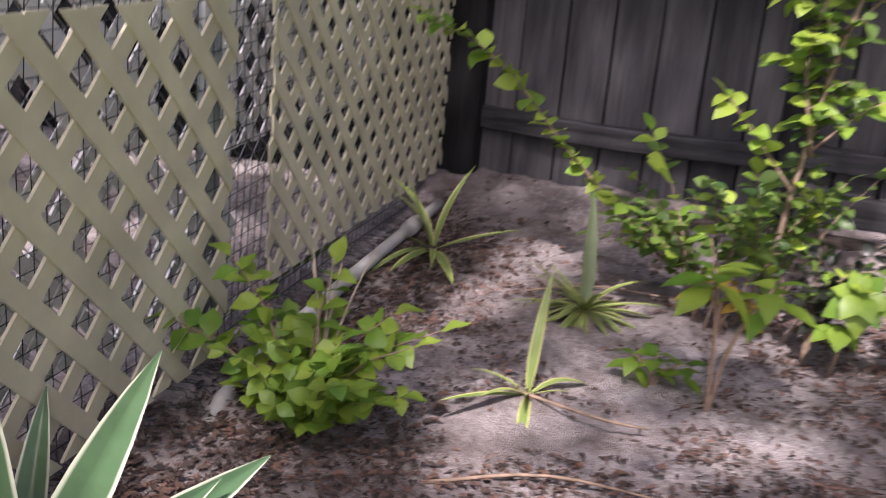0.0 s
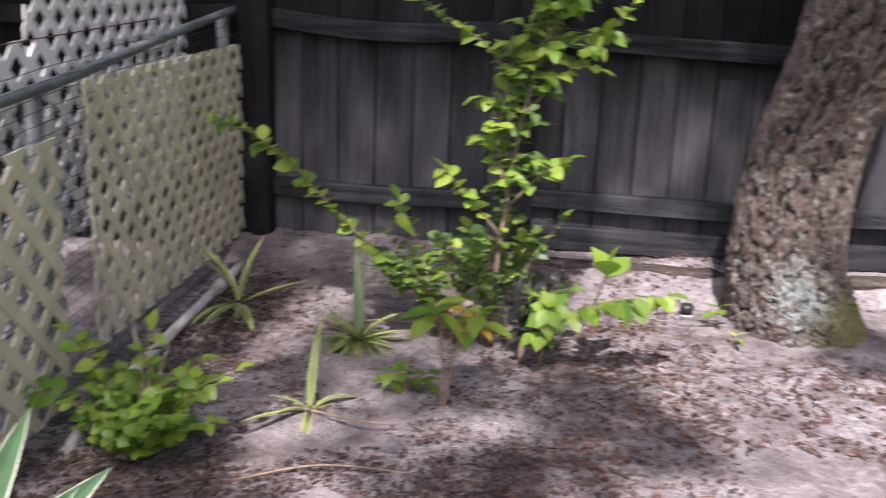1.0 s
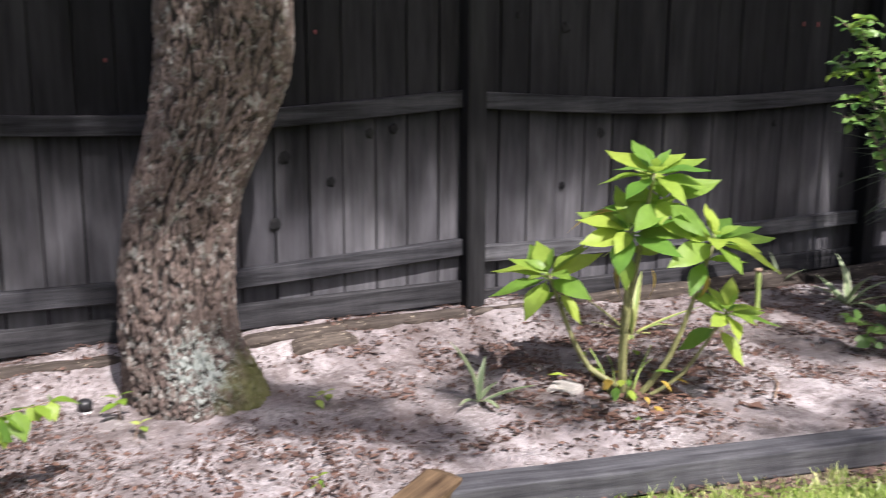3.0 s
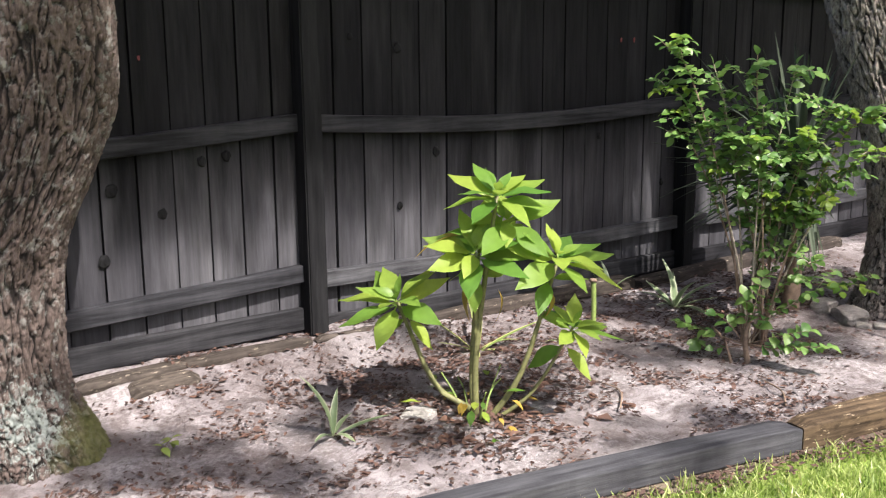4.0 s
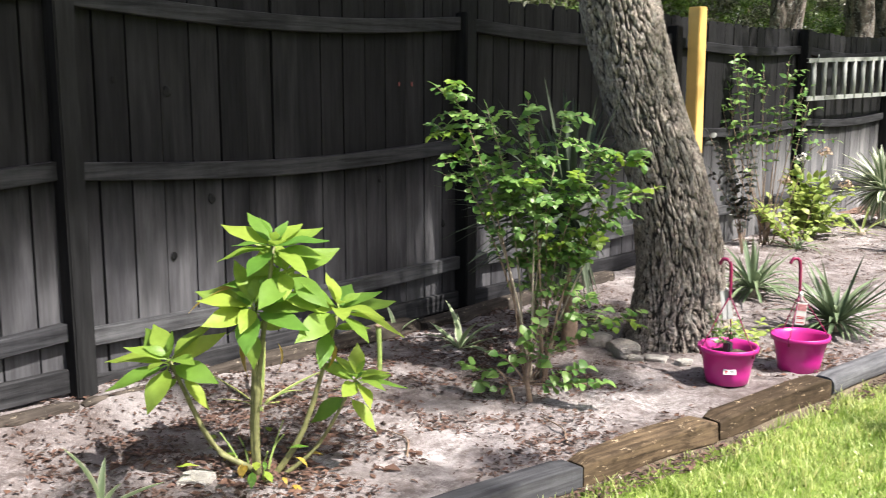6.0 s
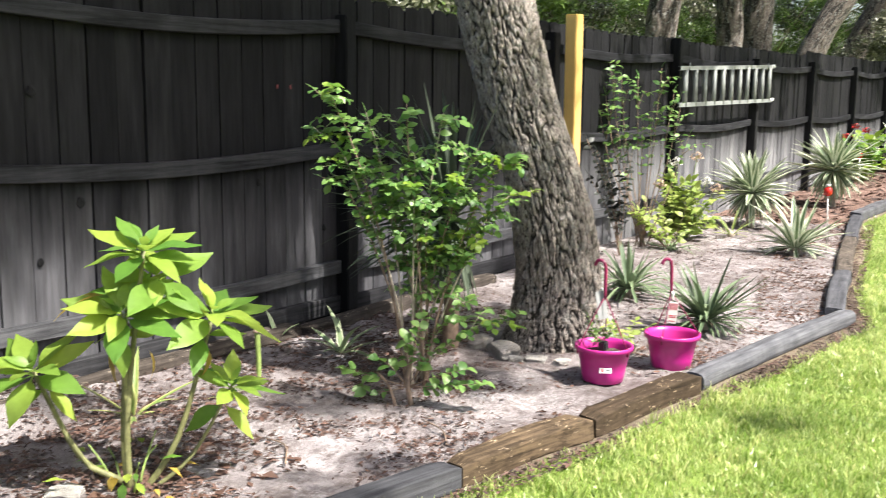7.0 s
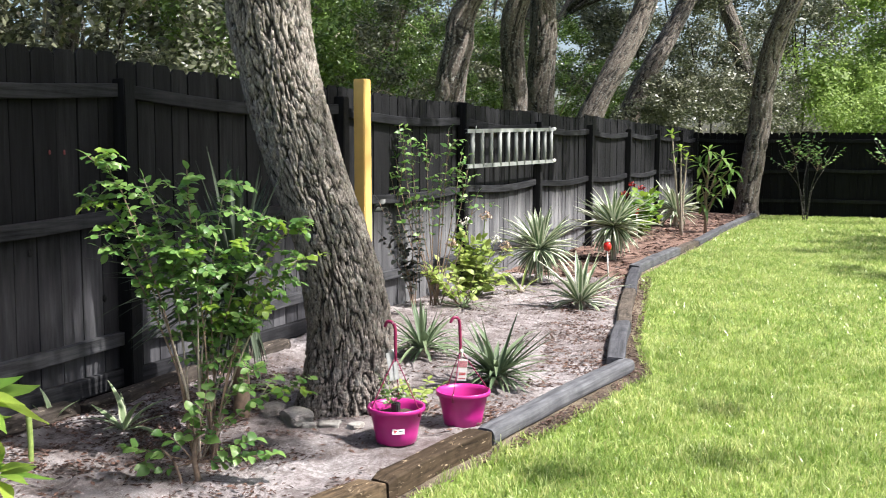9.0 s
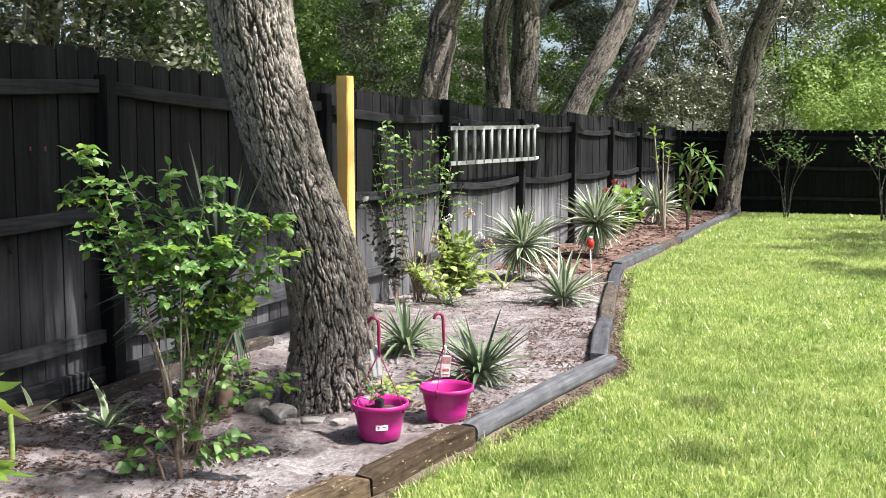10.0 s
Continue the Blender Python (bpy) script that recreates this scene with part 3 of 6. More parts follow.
def privacy_fence(label, posts, at=(0, 0, 0), rz=0.0, seed=3, top=lambda x: 0.0, boards=None, kink=None):
    rg = random.Random(seed)
    root = thing("privacy_fence", label, "fence", at, rz, "dark privacy fences")
    for k, (x, h) in enumerate(posts):
        bm = box(bmesh.new(), (-0.045, -0.092, -0.1), (0.045, -0.002, h), 0.006)
        ob = part("post", bm, POST, root)
        ob.matrix_basis = pose(x, 0, 0, rg.uniform(-0.5, 0.5), rg.uniform(-0.4, 0.4), 0)
    for (a, ha), (b, hb) in zip(posts, posts[1:]):
        sag = 0.035 + rg.uniform(0, 0.02)
        for z, s in ((0.295, 0.3), (0.965, 0.9), (1.645, 1.0)):
            v, f = rail_data(a + 0.046, b - 0.046, z + rg.uniform(-0.01, 0.02), 0.075, -0.042, -0.001, sag * s, kink)
            # fences with the shaded boards get equally darkened rails
            put("rail", mesh_of("rail", v, f, POST if boards else (LOWRAIL if z < 0.5 else RAIL)), root)
        n = round((b - a) / 0.152)
        # added dark sheet, standing in for the shade in the board gaps
        part("backing", box(bmesh.new(), (a, 0.026, -0.02), (b, 0.032, 1.8 + top(a))), POST, root)
        for i in range(n):
            u = (i + 0.5) / n
            x = a + (b - a) * u
            dz = 0.02 + top(x) - 0.02 * math.sin(math.pi * u) + rg.uniform(-0.008, 0.008)
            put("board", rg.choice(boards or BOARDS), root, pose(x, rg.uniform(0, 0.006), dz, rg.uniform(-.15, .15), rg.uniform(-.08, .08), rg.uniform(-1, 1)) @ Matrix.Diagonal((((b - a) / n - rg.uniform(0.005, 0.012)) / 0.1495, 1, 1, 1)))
    return root


L8 = 2.44
SIDE_POSTS = [(-3.45, 1.8), (-2.36, 1.82), (0.0, 2.0), (L8, 1.76), (2 * L8, 1.79), (3 * L8, 1.86), (4 * L8, 1.74), (5 * L8, 1.77), (6 * L8, 1.76), (7 * L8, 1.8), (8 * L8, 1.85), (21.5, 1.85)]
side_fence = privacy_fence("weathered black-stained plank fence with three rails and lower boards toned as sunlit", SIDE_POSTS, top=lambda x: 0.03 if x < 2.5 else (0.0 if x < 12 else 0.05), kink=lambda x: 0.03 * max(-0.6, min(1, (x + 0.9) / 0.9)) if -1.3 < x < 0 else (-0.012 if x < 0 else 0))
privacy_fence("plank fence across the end of the yard, shade put into its near-black colour", [(0.05 + k * 2.4, 1.85) for k in range(0, 7)], (21.52, 0.0, 0.0), -90, 9, top=lambda x: -0.025, boards=SHADEDBOARDS)
privacy_fence("dark plank fence behind the lattice", [(0.0, 1.8), (2.4, 1.8), (4.6, 1.8)], (-8.1, 0.02, 0.0), 0, 12, top=lambda x: 0.03, boards=SHADEDBOARDS)

# flecks of red paint and knots on the boards
for x, z, r in ((-0.37, 1.55, 0.014), (-1.51, 1.19, 0.007), (-0.7, 1.3, 0.009), (1.93, 1.36, 0.009), (2.03, 1.36, 0.01)):
    bm = bmesh.new()
    bmesh.ops.create_icosphere(bm, subdivisions=2, radius=r, matrix=Matrix.Diagonal((0.8, 0.25, 1.3, 1)))
    for v in bm.verts:
        v.co += 0.25 * r * Vector(noise.noise_vector(v.co * 90))
    ob = part("paint_fleck", bm, REDPAINT, side_fence, "dull red paint fleck")
    ob.location = (x, -0.001, z)
for x, z, r in ((-0.469, 0.885, 0.02), (-0.363, 0.9, 0.02), (-0.84, 0.8, 0.024), (-0.645, 0.69, 0.02), (-0.885, 0.53, 0.022), (0.49, 1.33, 0.02), (0.7, 0.85, 0.021), (0.49, 0.61, 0.015), (2.29, 0.565, 0.018), (1.43, 1.6, 0.012), (0.24, 1.38, 0.012), (1.78, 0.86, 0.017)):
    bm = bmesh.new()
    bmesh.ops.create_icosphere(bm, subdivisions=2, radius=r, matrix=Matrix.Diagonal((1.0, 0.35, 1.25, 1)))
    for v in bm.verts:
        v.co += 0.3 * r * Vector(noise.noise_vector(v.co * 60 + Vector((x, 0, z))))
    ob = part("knot", bm, POST, side_fence)
    ob.location = (x, -0.001, z)
for a, b, z in ((-2.3, -0.05, 0.115), (0.05, 2.39, 0.06), (2.5, 4.8, 0.04)):
    v, f = rail_data(a, b, z, 0.1, -0.034, -0.002, 0.0)
    put("kick_board", mesh_of("kick_board", v, f, KICK), side_fence)


# ---- timbers ----
def timber(a, b, material, label, z=0.0, h=0.085, w=0.105, seed=1, worn=0.006, name="landscape_timber", group="timber edging", round_top=0.02, tilt=0.0):
    a, b = Vector((*a, z)), Vector((*b, z + tilt))
    rg = random.Random(seed)
    d = b - a
    length = d.length
    prof = []
    r = round_top
    for cy, cz, a0 in ((w / 2 - r, r, -90), (w / 2 - r, h - r, 0), (-w / 2 + r, h - r, 90), (-w / 2 + r, r, 180)):
        for k in range(4):
            t = radians(a0 + 30 * k)
            prof.append((cy + r * math.cos(t), cz + r * math.sin(t)))
    k = max(8, int(length / 0.05))
    verts, faces, n = [], [], len(prof)
    for i in range(k + 1):
        x = length * i / k
        bow = 0.012 * math.sin(math.pi * i / k) * rg.choice((1, 1))
        end = worn * 1.5 if i in (0, k) else 0
        for j, (y, zz) in enumerate(prof):
            s = 1 - end / w
            q = Vector((x * 3 + seed * 7, y * 14, zz * 14))
            verts.append((x, y * s + worn * noise.noise(q) + bow, zz * s + worn * noise.noise(q + Vector((9, 0, 0)))))
    for i in range(k):
        for j in range(n):
            t = (j + 1) % n
            faces.append((i * n + j, i * n + t, (i + 1) * n + t, (i + 1) * n + j))
    faces += [tuple(range(n))[::-1], tuple(k * n + j for j in range(n))]
    ob = put(name, mesh_of(name, verts, faces, material))
    ob.matrix_basis = Matrix.Translation(a) @ d.to_track_quat("X", "Z").to_matrix().to_4x4()
    return tagged(ob, label, "timber", group)


DARKT, BROWNT = "weathered grey timber edging the lawn", "weathered brown timber edging the sandy bed"
timber((-0.93, -1.61), (0.77, -1.93), GREYTIMBER, "dark grey stained timber with a squared end", -0.008, 0.086, seed=2, round_top=0.007)
timber((0.79, -1.93), (1.49, -2.08), BROWNTIMBER, BROWNT, -0.01, 0.092, seed=3, worn=0.011, round_top=0.008)
timber((1.51, -2.08), (2.34, -2.2), BROWNTIMBER, BROWNT, -0.01, 0.094, seed=4, worn=0.011, round_top=0.008)
timber((2.36, -2.2), (4.22, -2.45), PALETIMBER, "long grey rounded timber edging the lawn", -0.012, 0.095, 0.11, seed=5, round_top=0.035)
timber((4.2, -2.38), (5.6, -2.1), PALETIMBER, DARKT, -0.01, 0.1, 0.12, seed=6)
timber((5.62, -2.1), (7.5, -1.72), OLDTIMBER, "worn grey-brown timber edging the bed", -0.01, 0.09, 0.12, seed=7)
timber((7.52, -1.72), (9.32, -1.38), PALETIMBER, DARKT, -0.01, 0.09, 0.12, seed=8)
timber((9.3, -1.36), (11.7, -1.4), PALETIMBER, DARKT, -0.01, 0.11, 0.13, seed=9)
timber((11.72, -1.4), (13.1, -1.43), OLDTIMBER, "worn grey-brown timber edging the bed", -0.01, 0.09, 0.12, seed=10)
timber((13.15, -1.43), (16.5, -1.4), PALETIMBER, DARKT, -0.01, 0.09, 0.12, seed=11)
timber((16.52, -1.4), (20.6, -1.47), PALETIMBER, DARKT, -0.01, 0.09, 0.12, seed=12)
timber((-0.86, -1.55), (-1.56, -2.0), FRESHTIMBER, "split orange-brown timber with a broken end", -0.005, 0.105, 0.115, seed=13, worn=0.016, tilt=-0.03)
timber((-1.1, -0.15), (-0.08, -0.13), OLDTIMBER, "old timber half buried along the fence foot", 0.035, 0.085, 0.09, 14, 0.012, group="timbers at the fence")
timber((-0.06, -0.13), (1.9, -0.14), OLDTIMBER, "old timber lying along the fence foot", 0.03, 0.08, 0.09, 15, 0.012, group="timbers at the fence")
timber((1.95, -0.15), (3.9, -0.14), OLDTIMBER, "old timber lying along the fence foot", 0.0, 0.085, 0.09, 16, 0.012, group="timbers at the fence")
timber((-2.75, -0.17), (-1.52, -0.15), OLDTIMBER, "old timber retaining sand beside the oak", 0.03, 0.08, 0.09, 17, 0.012, group="timbers at the fence")
timber((-0.92, -0.25), (-0.62, -0.23), OLDTIMBER, "short mossy block of old timber", 0.02, 0.075, 0.09, 18, 0.018, group="timbers at the fence")


# ---- lattice and chain-link side fence ----
def clipped(o, w, y0, y1, z0, z1, sgn):
    """The strip z = z0 + sgn * (y - o), of width w, inside a rectangle."""
    hw = w / math.sqrt(2)
    lo, hi = max(y0, min(o, o + sgn * (z1 - z0))), min(y1, max(o, o + sgn * (z1 - z0)))
    if hi - lo < 0.03:
        return None
    za, zb = z0 + sgn * (lo - o), z0 + sgn * (hi - o)
    return (lo, za), (hi, zb), hw


def slat_mesh(p, q, w, x, t, material, z0, z1):
    a, b = Vector((x, *p)), Vector((x, *q))
    d = (b - a).normalized()
    s = d.cross(Vector((1, 0, 0))).normalized() * (w / 2)
    e = Vector((t, 0, 0))

    def cut(v):
        """Half of the sawn end: level at the panel's top and bottom, upright at its sides."""
        k = Vector((0, w / math.sqrt(2), 0)) if min(abs(v.z - z0), abs(v.z - z1)) < 1e-4 else Vector((0, 0, w / math.sqrt(2)))
        return k if k.dot(s) > 0 else -k

    pts = [a + cut(a), a - cut(a), b - cut(b), b + cut(b)]
    verts = [v for v in pts] + [v + e for v in pts]
    return mesh_of("slat", verts, [(0, 1, 2, 3), (7, 6, 5, 4), (0, 4, 5, 1), (1, 5, 6, 2), (2, 6, 7, 3), (3, 7, 4, 0)], material)


def lattice(label, x, y0, y1, z0, z1, pitch, w, material, seed, lean=0.0):
    rg = random.Random(seed)
    root = thing("lattice_panel", label, "lattice panel", (x, 0, 0), 0, "lattice panels")
    for sgn, off in ((1, 0.0), (-1, 0.007)):
        o = y0 - (z1 - z0) if sgn > 0 else y0
        o += rg.uniform(0, pitch * 0.5)
        end = y1 if sgn > 0 else y1 + (z1 - z0)
        while o < end:
            c = clipped(o, w, y0, y1, z0, z1, sgn)
            if c:
                put("slat", slat_mesh(c[0], c[1], w, off, 0.006, material, z0, z1), root)
            o += pitch
    root.rotation_euler = (0, radians(lean), 0)
    return root


lattice("tan vinyl lattice panel behind black netting", -3.54, -1.42, -0.07, 0.11, 0.9, 0.112, 0.033, TANVINYL, 5)
lattice("tan vinyl lattice panel, loose and low", -3.5, -3.1, -1.7, 0.06, 0.79, 0.132, 0.037, TANVINYL, 6, 1.5)
lattice("white vinyl lattice panel standing above the pipe rail", -3.78, -1.28, -0.04, 0.35, 1.14, 0.118, 0.03, WHITEVINYL, 7)
lattice("white vinyl lattice panel behind the pipe rail", -3.7, -3.1, -1.3, 0.05, 1.0, 0.125, 0.033, WHITEVINYL, 8)


def chain_link():
    root = thing("chain_link_fence", "low chain-link fence with a galvanised pipe rail and black netting", "fence", (-3.57, 0, 0))
    tube("top_rail", [(0, -3.2, 0.86, 0.016), (0, -2.2, 0.87, 0.016), (0, -1.5, 0.9, 0.016), (0, -0.8, 0.965, 0.016), (0, -0.03, 1.03, 0.016)], GALV, root, 10, 6)
    tube("post", [(-0.03, -1.58, -0.05, 0.025), (-0.03, -1.58, 0.88, 0.025)], GALV, root, 10, 1)
    tube("post", [(-0.03, -0.08, -0.05, 0.025), (-0.03, -0.08, 1.02, 0.025)], GALV, root, 10, 1)
    rows = []
    for o in np.arange(-4.2, 0.0, 0.065):
        for sgn in (1, -1):
            c = clipped(o if sgn > 0 else o + 0.9, 0.002, -3.1, -0.05, 0.03, 0.88, sgn)
            if c:
                rows.append(tube_data([(-0.012, *c[0], 0.0016), (-0.012, *c[1], 0.0016)], 3, 1, False))
    put("wire_mesh", mesh_of("wire_mesh", *join(rows), WIRE), root, None, "woven galvanised wire")
    rows = []
    rg = random.Random(8)
    for y in np.arange(-3.1, -0.05, 0.032):
        w = [(0.028 + 0.012 * noise.noise((y * 3, z * 4, 0)), y + 0.012 * noise.noise((y * 2, z * 5, 4)), z, 0.0013) for z in np.linspace(0.0, 0.86 + 0.05 * (y + 3.1), 9)]
        rows.append(tube_data(w, 3, 1, False))
    for z in np.arange(0.01, 0.99, 0.036):
        w = [(0.028 + 0.012 * noise.noise((y * 3, z * 4, 0)), y, z * (0.9 + 0.045 * (y + 3.1)) + 0.012 * noise.noise((y * 3, z * 3, 9)), 0.0013) for y in np.linspace(-3.1, -0.06, 40)]
        rows.append(tube_data(w, 3, 1, False))
    for y in np.arange(-3.0, -0.2, 0.02):
        k = 0.05 + 0.03 * rg.random()
        rows.append(tube_data([(0.03, y, 0.05, 0.0013), (0.06 + k * 0.5, y + rg.uniform(-.05, .05), 0.04, 0.0013), (0.07 + k, y + rg.uniform(-.06, .06), 0.028, 0.0013)], 3, 2, False))
    put("netting", mesh_of("netting", *join(rows), NET), root, None, "black plastic garden netting")
    tube("cord", [(-0.1, -2.9, 0.99, 0.002), (-0.1, -1.6, 1.0, 0.002), (-0.08, -0.6, 1.02, 0.002)], REDPAINT, root, 4, 1, "thin orange cord")


chain_link()
pipe = thing("pvc_pipe", "grey plastic pipe lying along the lattice foot", "pipe", (0, 0, 0))
tube("pipe", [(-3.44, -0.35, 0.06, 0.018), (-3.43, -1.1, 0.055, 0.018), (-3.415, -1.75, 0.035, 0.018), (-3.4, -2.0, -0.03, 0.018)], PVC, pipe, 12, 4)
tube("coupling", [(-3.437, -0.6, 0.058, 0.025), (-3.436, -0.68, 0.058, 0.025)], PVC, pipe, 12, 1)


# ---- the two oaks ----
def oak(label, rows, material, limbs, crown, seed, flare, sides=330, step=0.011):
    root = thing("oak_tree", label, "tree", (0, 0, 0), 0, "oaks in the bed")
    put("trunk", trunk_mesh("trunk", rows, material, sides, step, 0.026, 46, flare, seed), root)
    for lr in limbs:
        tube("limb", lr, material, root, 10, 5)
    put("crown", crown, root)
    return root


def clumps(rg, n, centre, radii, size):
    c, r = [], []
    while len(c) < n:
        p = rg.uniform(-1, 1, 3)
        if p @ p < 1:
            c.append(np.array(centre) + p * np.array(radii))
            r.append(size * rg.uniform(0.6, 1.3))
    return c, r


CANOPY_Z = 8.6


def cover(x, g):
    """How thick the unseen foliage is, set by the shade wanted at y = g: closed over the fence, broken over the bed."""
    if g > 0.55:
        return 1.5
    if g > 0.0:
        if x < -1.0:
            return 0.75
        if x < 1.2:
            return 0.21
        return (0.65 if g > 0.2 else 0.25) if x < 2.3 else 0.12
    if x < -2.0:
        return 0.62 if g > -2.6 else 0.45
    if x < 0.3:
        return 0.2 if g > -2.2 else 0.0
    if x < 2.1:
        return 0.32 if g > -1.7 else 0.12
    if x < 3.3:
        return 0.25 if g > -0.55 else (0.85 if g > -1.35 else (0.1 if g > -2.3 else 0.18))
    return 0.15 if g < -2.4 and x < 4.3 else 0.05


def canopy():
    """Small clumps of leaves in one broken storey, placed out of view to shape the light on the bed, shared out between
    the two oaks.
    """
    rg = np.random.default_rng(11)
    out = ([], []), ([], [])
    slope = -SUN_TO.y / SUN_TO.z
    for x in np.arange(-5.2, 5.0, 0.2):
        for g in np.arange(-3.8, 2.7, 0.2):
            px, pg = x + rg.uniform(-0.09, 0.09), g + rg.uniform(-0.09, 0.09)
            patch = 0.5 + 0.7 * noise.noise((px * 1.3, pg * 1.3, 4.2)) + 0.55 * noise.noise((px * 3.3, pg * 3.3, 1.1)) + rg.uniform(-0.12, 0.12)
            if patch < cover(px, pg):
                k = 0 if px < 0.6 else 1
                for z in (0.0, 0.6) if pg > 0.55 else (0.0,):
                    z += rg.uniform(-0.3, 0.3)
                    out[k][0].append((px + 0.4, pg - slope * (CANOPY_Z + z), CANOPY_Z + z))
                    out[k][1].append(rg.uniform(0.13, 0.22) * (1.3 if pg > 0.55 else 1.0))
    return out


(c1, r1), (c2, r2) = canopy()
oak("leaning oak with scaly brown bark and pale lichen", [(-1.31, -0.47, -0.08, 0.235), (-1.34, -0.46, 0.1, 0.225), (-1.375, -0.45, 0.28, 0.197), (-1.37, -0.45, 0.5, 0.19), (-1.34, -0.45, 0.72, 0.188), (-1.26, -0.45, 0.93, 0.205), (-1.19, -0.45, 1.13, 0.226), (-1.17, -0.46, 1.33, 0.226), (-1.18, -0.47, 1.6, 0.22), (-1.25, -0.55, 2.2, 0.2), (-1.4, -0.8, 3.2, 0.17), (-1.5, -1.2, 4.2, 0.14), (-1.5, -2.0, 5.8, 0.1), (-1.4, -3.0, 7.4, 0.07)], BARK1,
    [[(-1.5, -2.6, 6.8, 0.05), (-2.4, -3.8, 7.8, 0.03), (-3.6, -5.4, 8.6, 0.012)], [(-1.5, -2.8, 7.0, 0.05), (-0.8, -4.0, 8.0, 0.03), (0.2, -5.4, 8.7, 0.012)], [(-1.4, -3.0, 7.3, 0.05), (-1.6, -5.0, 8.3, 0.025), (-1.8, -7.4, 8.7, 0.01)]],
    leaf_cloud("crown", CANOPY, c1, r1, 70, 0.105, 5), 3.1, 0.25)
# extra clumps out of view, added to shade the fence's upper boards
c, r = clumps(np.random.default_rng(12), 44, (8.6, -2.2, 5.7), (3.4, 0.9, 0.7), 0.3)
oak("leaning oak with deeply furrowed grey bark", [(2.67, -1.33, -0.08, 0.27), (2.66, -1.33, 0.08, 0.255), (2.655, -1.32, 0.22, 0.235), (2.66, -1.32, 0.37, 0.222), (2.645, -1.29, 0.67, 0.213), (2.61, -1.225, 0.96, 0.2), (2.56, -1.13, 1.25, 0.2), (2.53, -1.05, 1.54, 0.199), (2.5, -0.99, 1.83, 0.203), (2.48, -0.95, 2.12, 0.21), (2.5, -0.95, 2.8, 0.2), (2.7, -1.2, 3.8, 0.17), (2.9, -1.5, 4.6, 0.13), (3.0, -2.2, 5.8, 0.11), (2.9, -3.2, 7.4, 0.07)], BARK2,
    [[(2.9, -3.0, 7.1, 0.05), (2.2, -4.2, 8.0, 0.03), (1.2, -5.6, 8.6, 0.012)], [(3.0, -2.2, 5.6, 0.06), (5.0, -2.4, 5.7, 0.04), (8.0, -2.3, 5.8, 0.03), (11.0, -2.2, 5.8, 0.01)], [(2.9, -3.2, 7.3, 0.05), (3.0, -5.0, 8.2, 0.025), (2.8, -7.0, 8.6, 0.01)]],
    leaf_cloud("crown", CANOPY, c2 + list(c) * 2, r2 + list(r) * 2, 70, 0.105, 6), 8.4, 0.2)


# ---- broad-leaved shrub in the middle of the bed ----
def whorl(root, at, count, meshes, size, lo, hi, rg, axis=(0, 0, 1)):
    """A ring of leaves round a shoot tip."""
    ax = Vector(axis).normalized()
    turn = Vector((0, 0, 1)).rotation_difference(ax).to_matrix()
    for i in range(count):
        az = i * 2.4 + rg.uniform(-0.25, 0.25)
        el = radians(lo + (hi - lo) * (1 - i / count) + rg.uniform(-8, 8))
        way = turn @ Vector((math.cos(el) * math.cos(az), math.cos(el) * math.sin(az), math.sin(el)))
        p = Vector(at) + turn @ Vector((0, 0, -0.006 * i))
        put_leaf(rg.choice(meshes), root, aim(p, way, ax, size * (0.7 + 0.4 * math.sin(math.pi * (0.15 + 0.6 * i / count))) * rg.uniform(0.9, 1.1), rg.uniform(-0.25, 0.25)))


def fan(root, at, size, meshes, rg, rings=((7, 10, 1.0, -0.012), (5, 32, 0.8, 0.0), (3, 60, 0.42, 0.012)), axis=(0, 0, 1)):
    """A shoot tip with a flat outer ring of full leaves and smaller, steeper ones within."""
    turn = Vector((0, 0, 1)).rotation_difference(Vector(axis).normalized()).to_matrix()
    a0 = rg.uniform(0, 6.28)
    for k, (n, el, s, dz) in enumerate(rings):
        for i in range(n):
            az = a0 + k * 0.5 + i * 6.283 / n + rg.uniform(-0.22, 0.22)
            e = radians(el + rg.uniform(-14, 10))
            way = turn @ Vector((math.cos(e) * math.cos(az), math.cos(e) * math.sin(az), math.sin(e)))
            put_leaf(rg.choice(meshes), root, aim(Vector(at) + Vector((0, 0, dz)), way, turn @ Vector((0, 0, 1)), size * s * rg.uniform(0.85, 1.12), rg.uniform(-0.3, 0.3)))


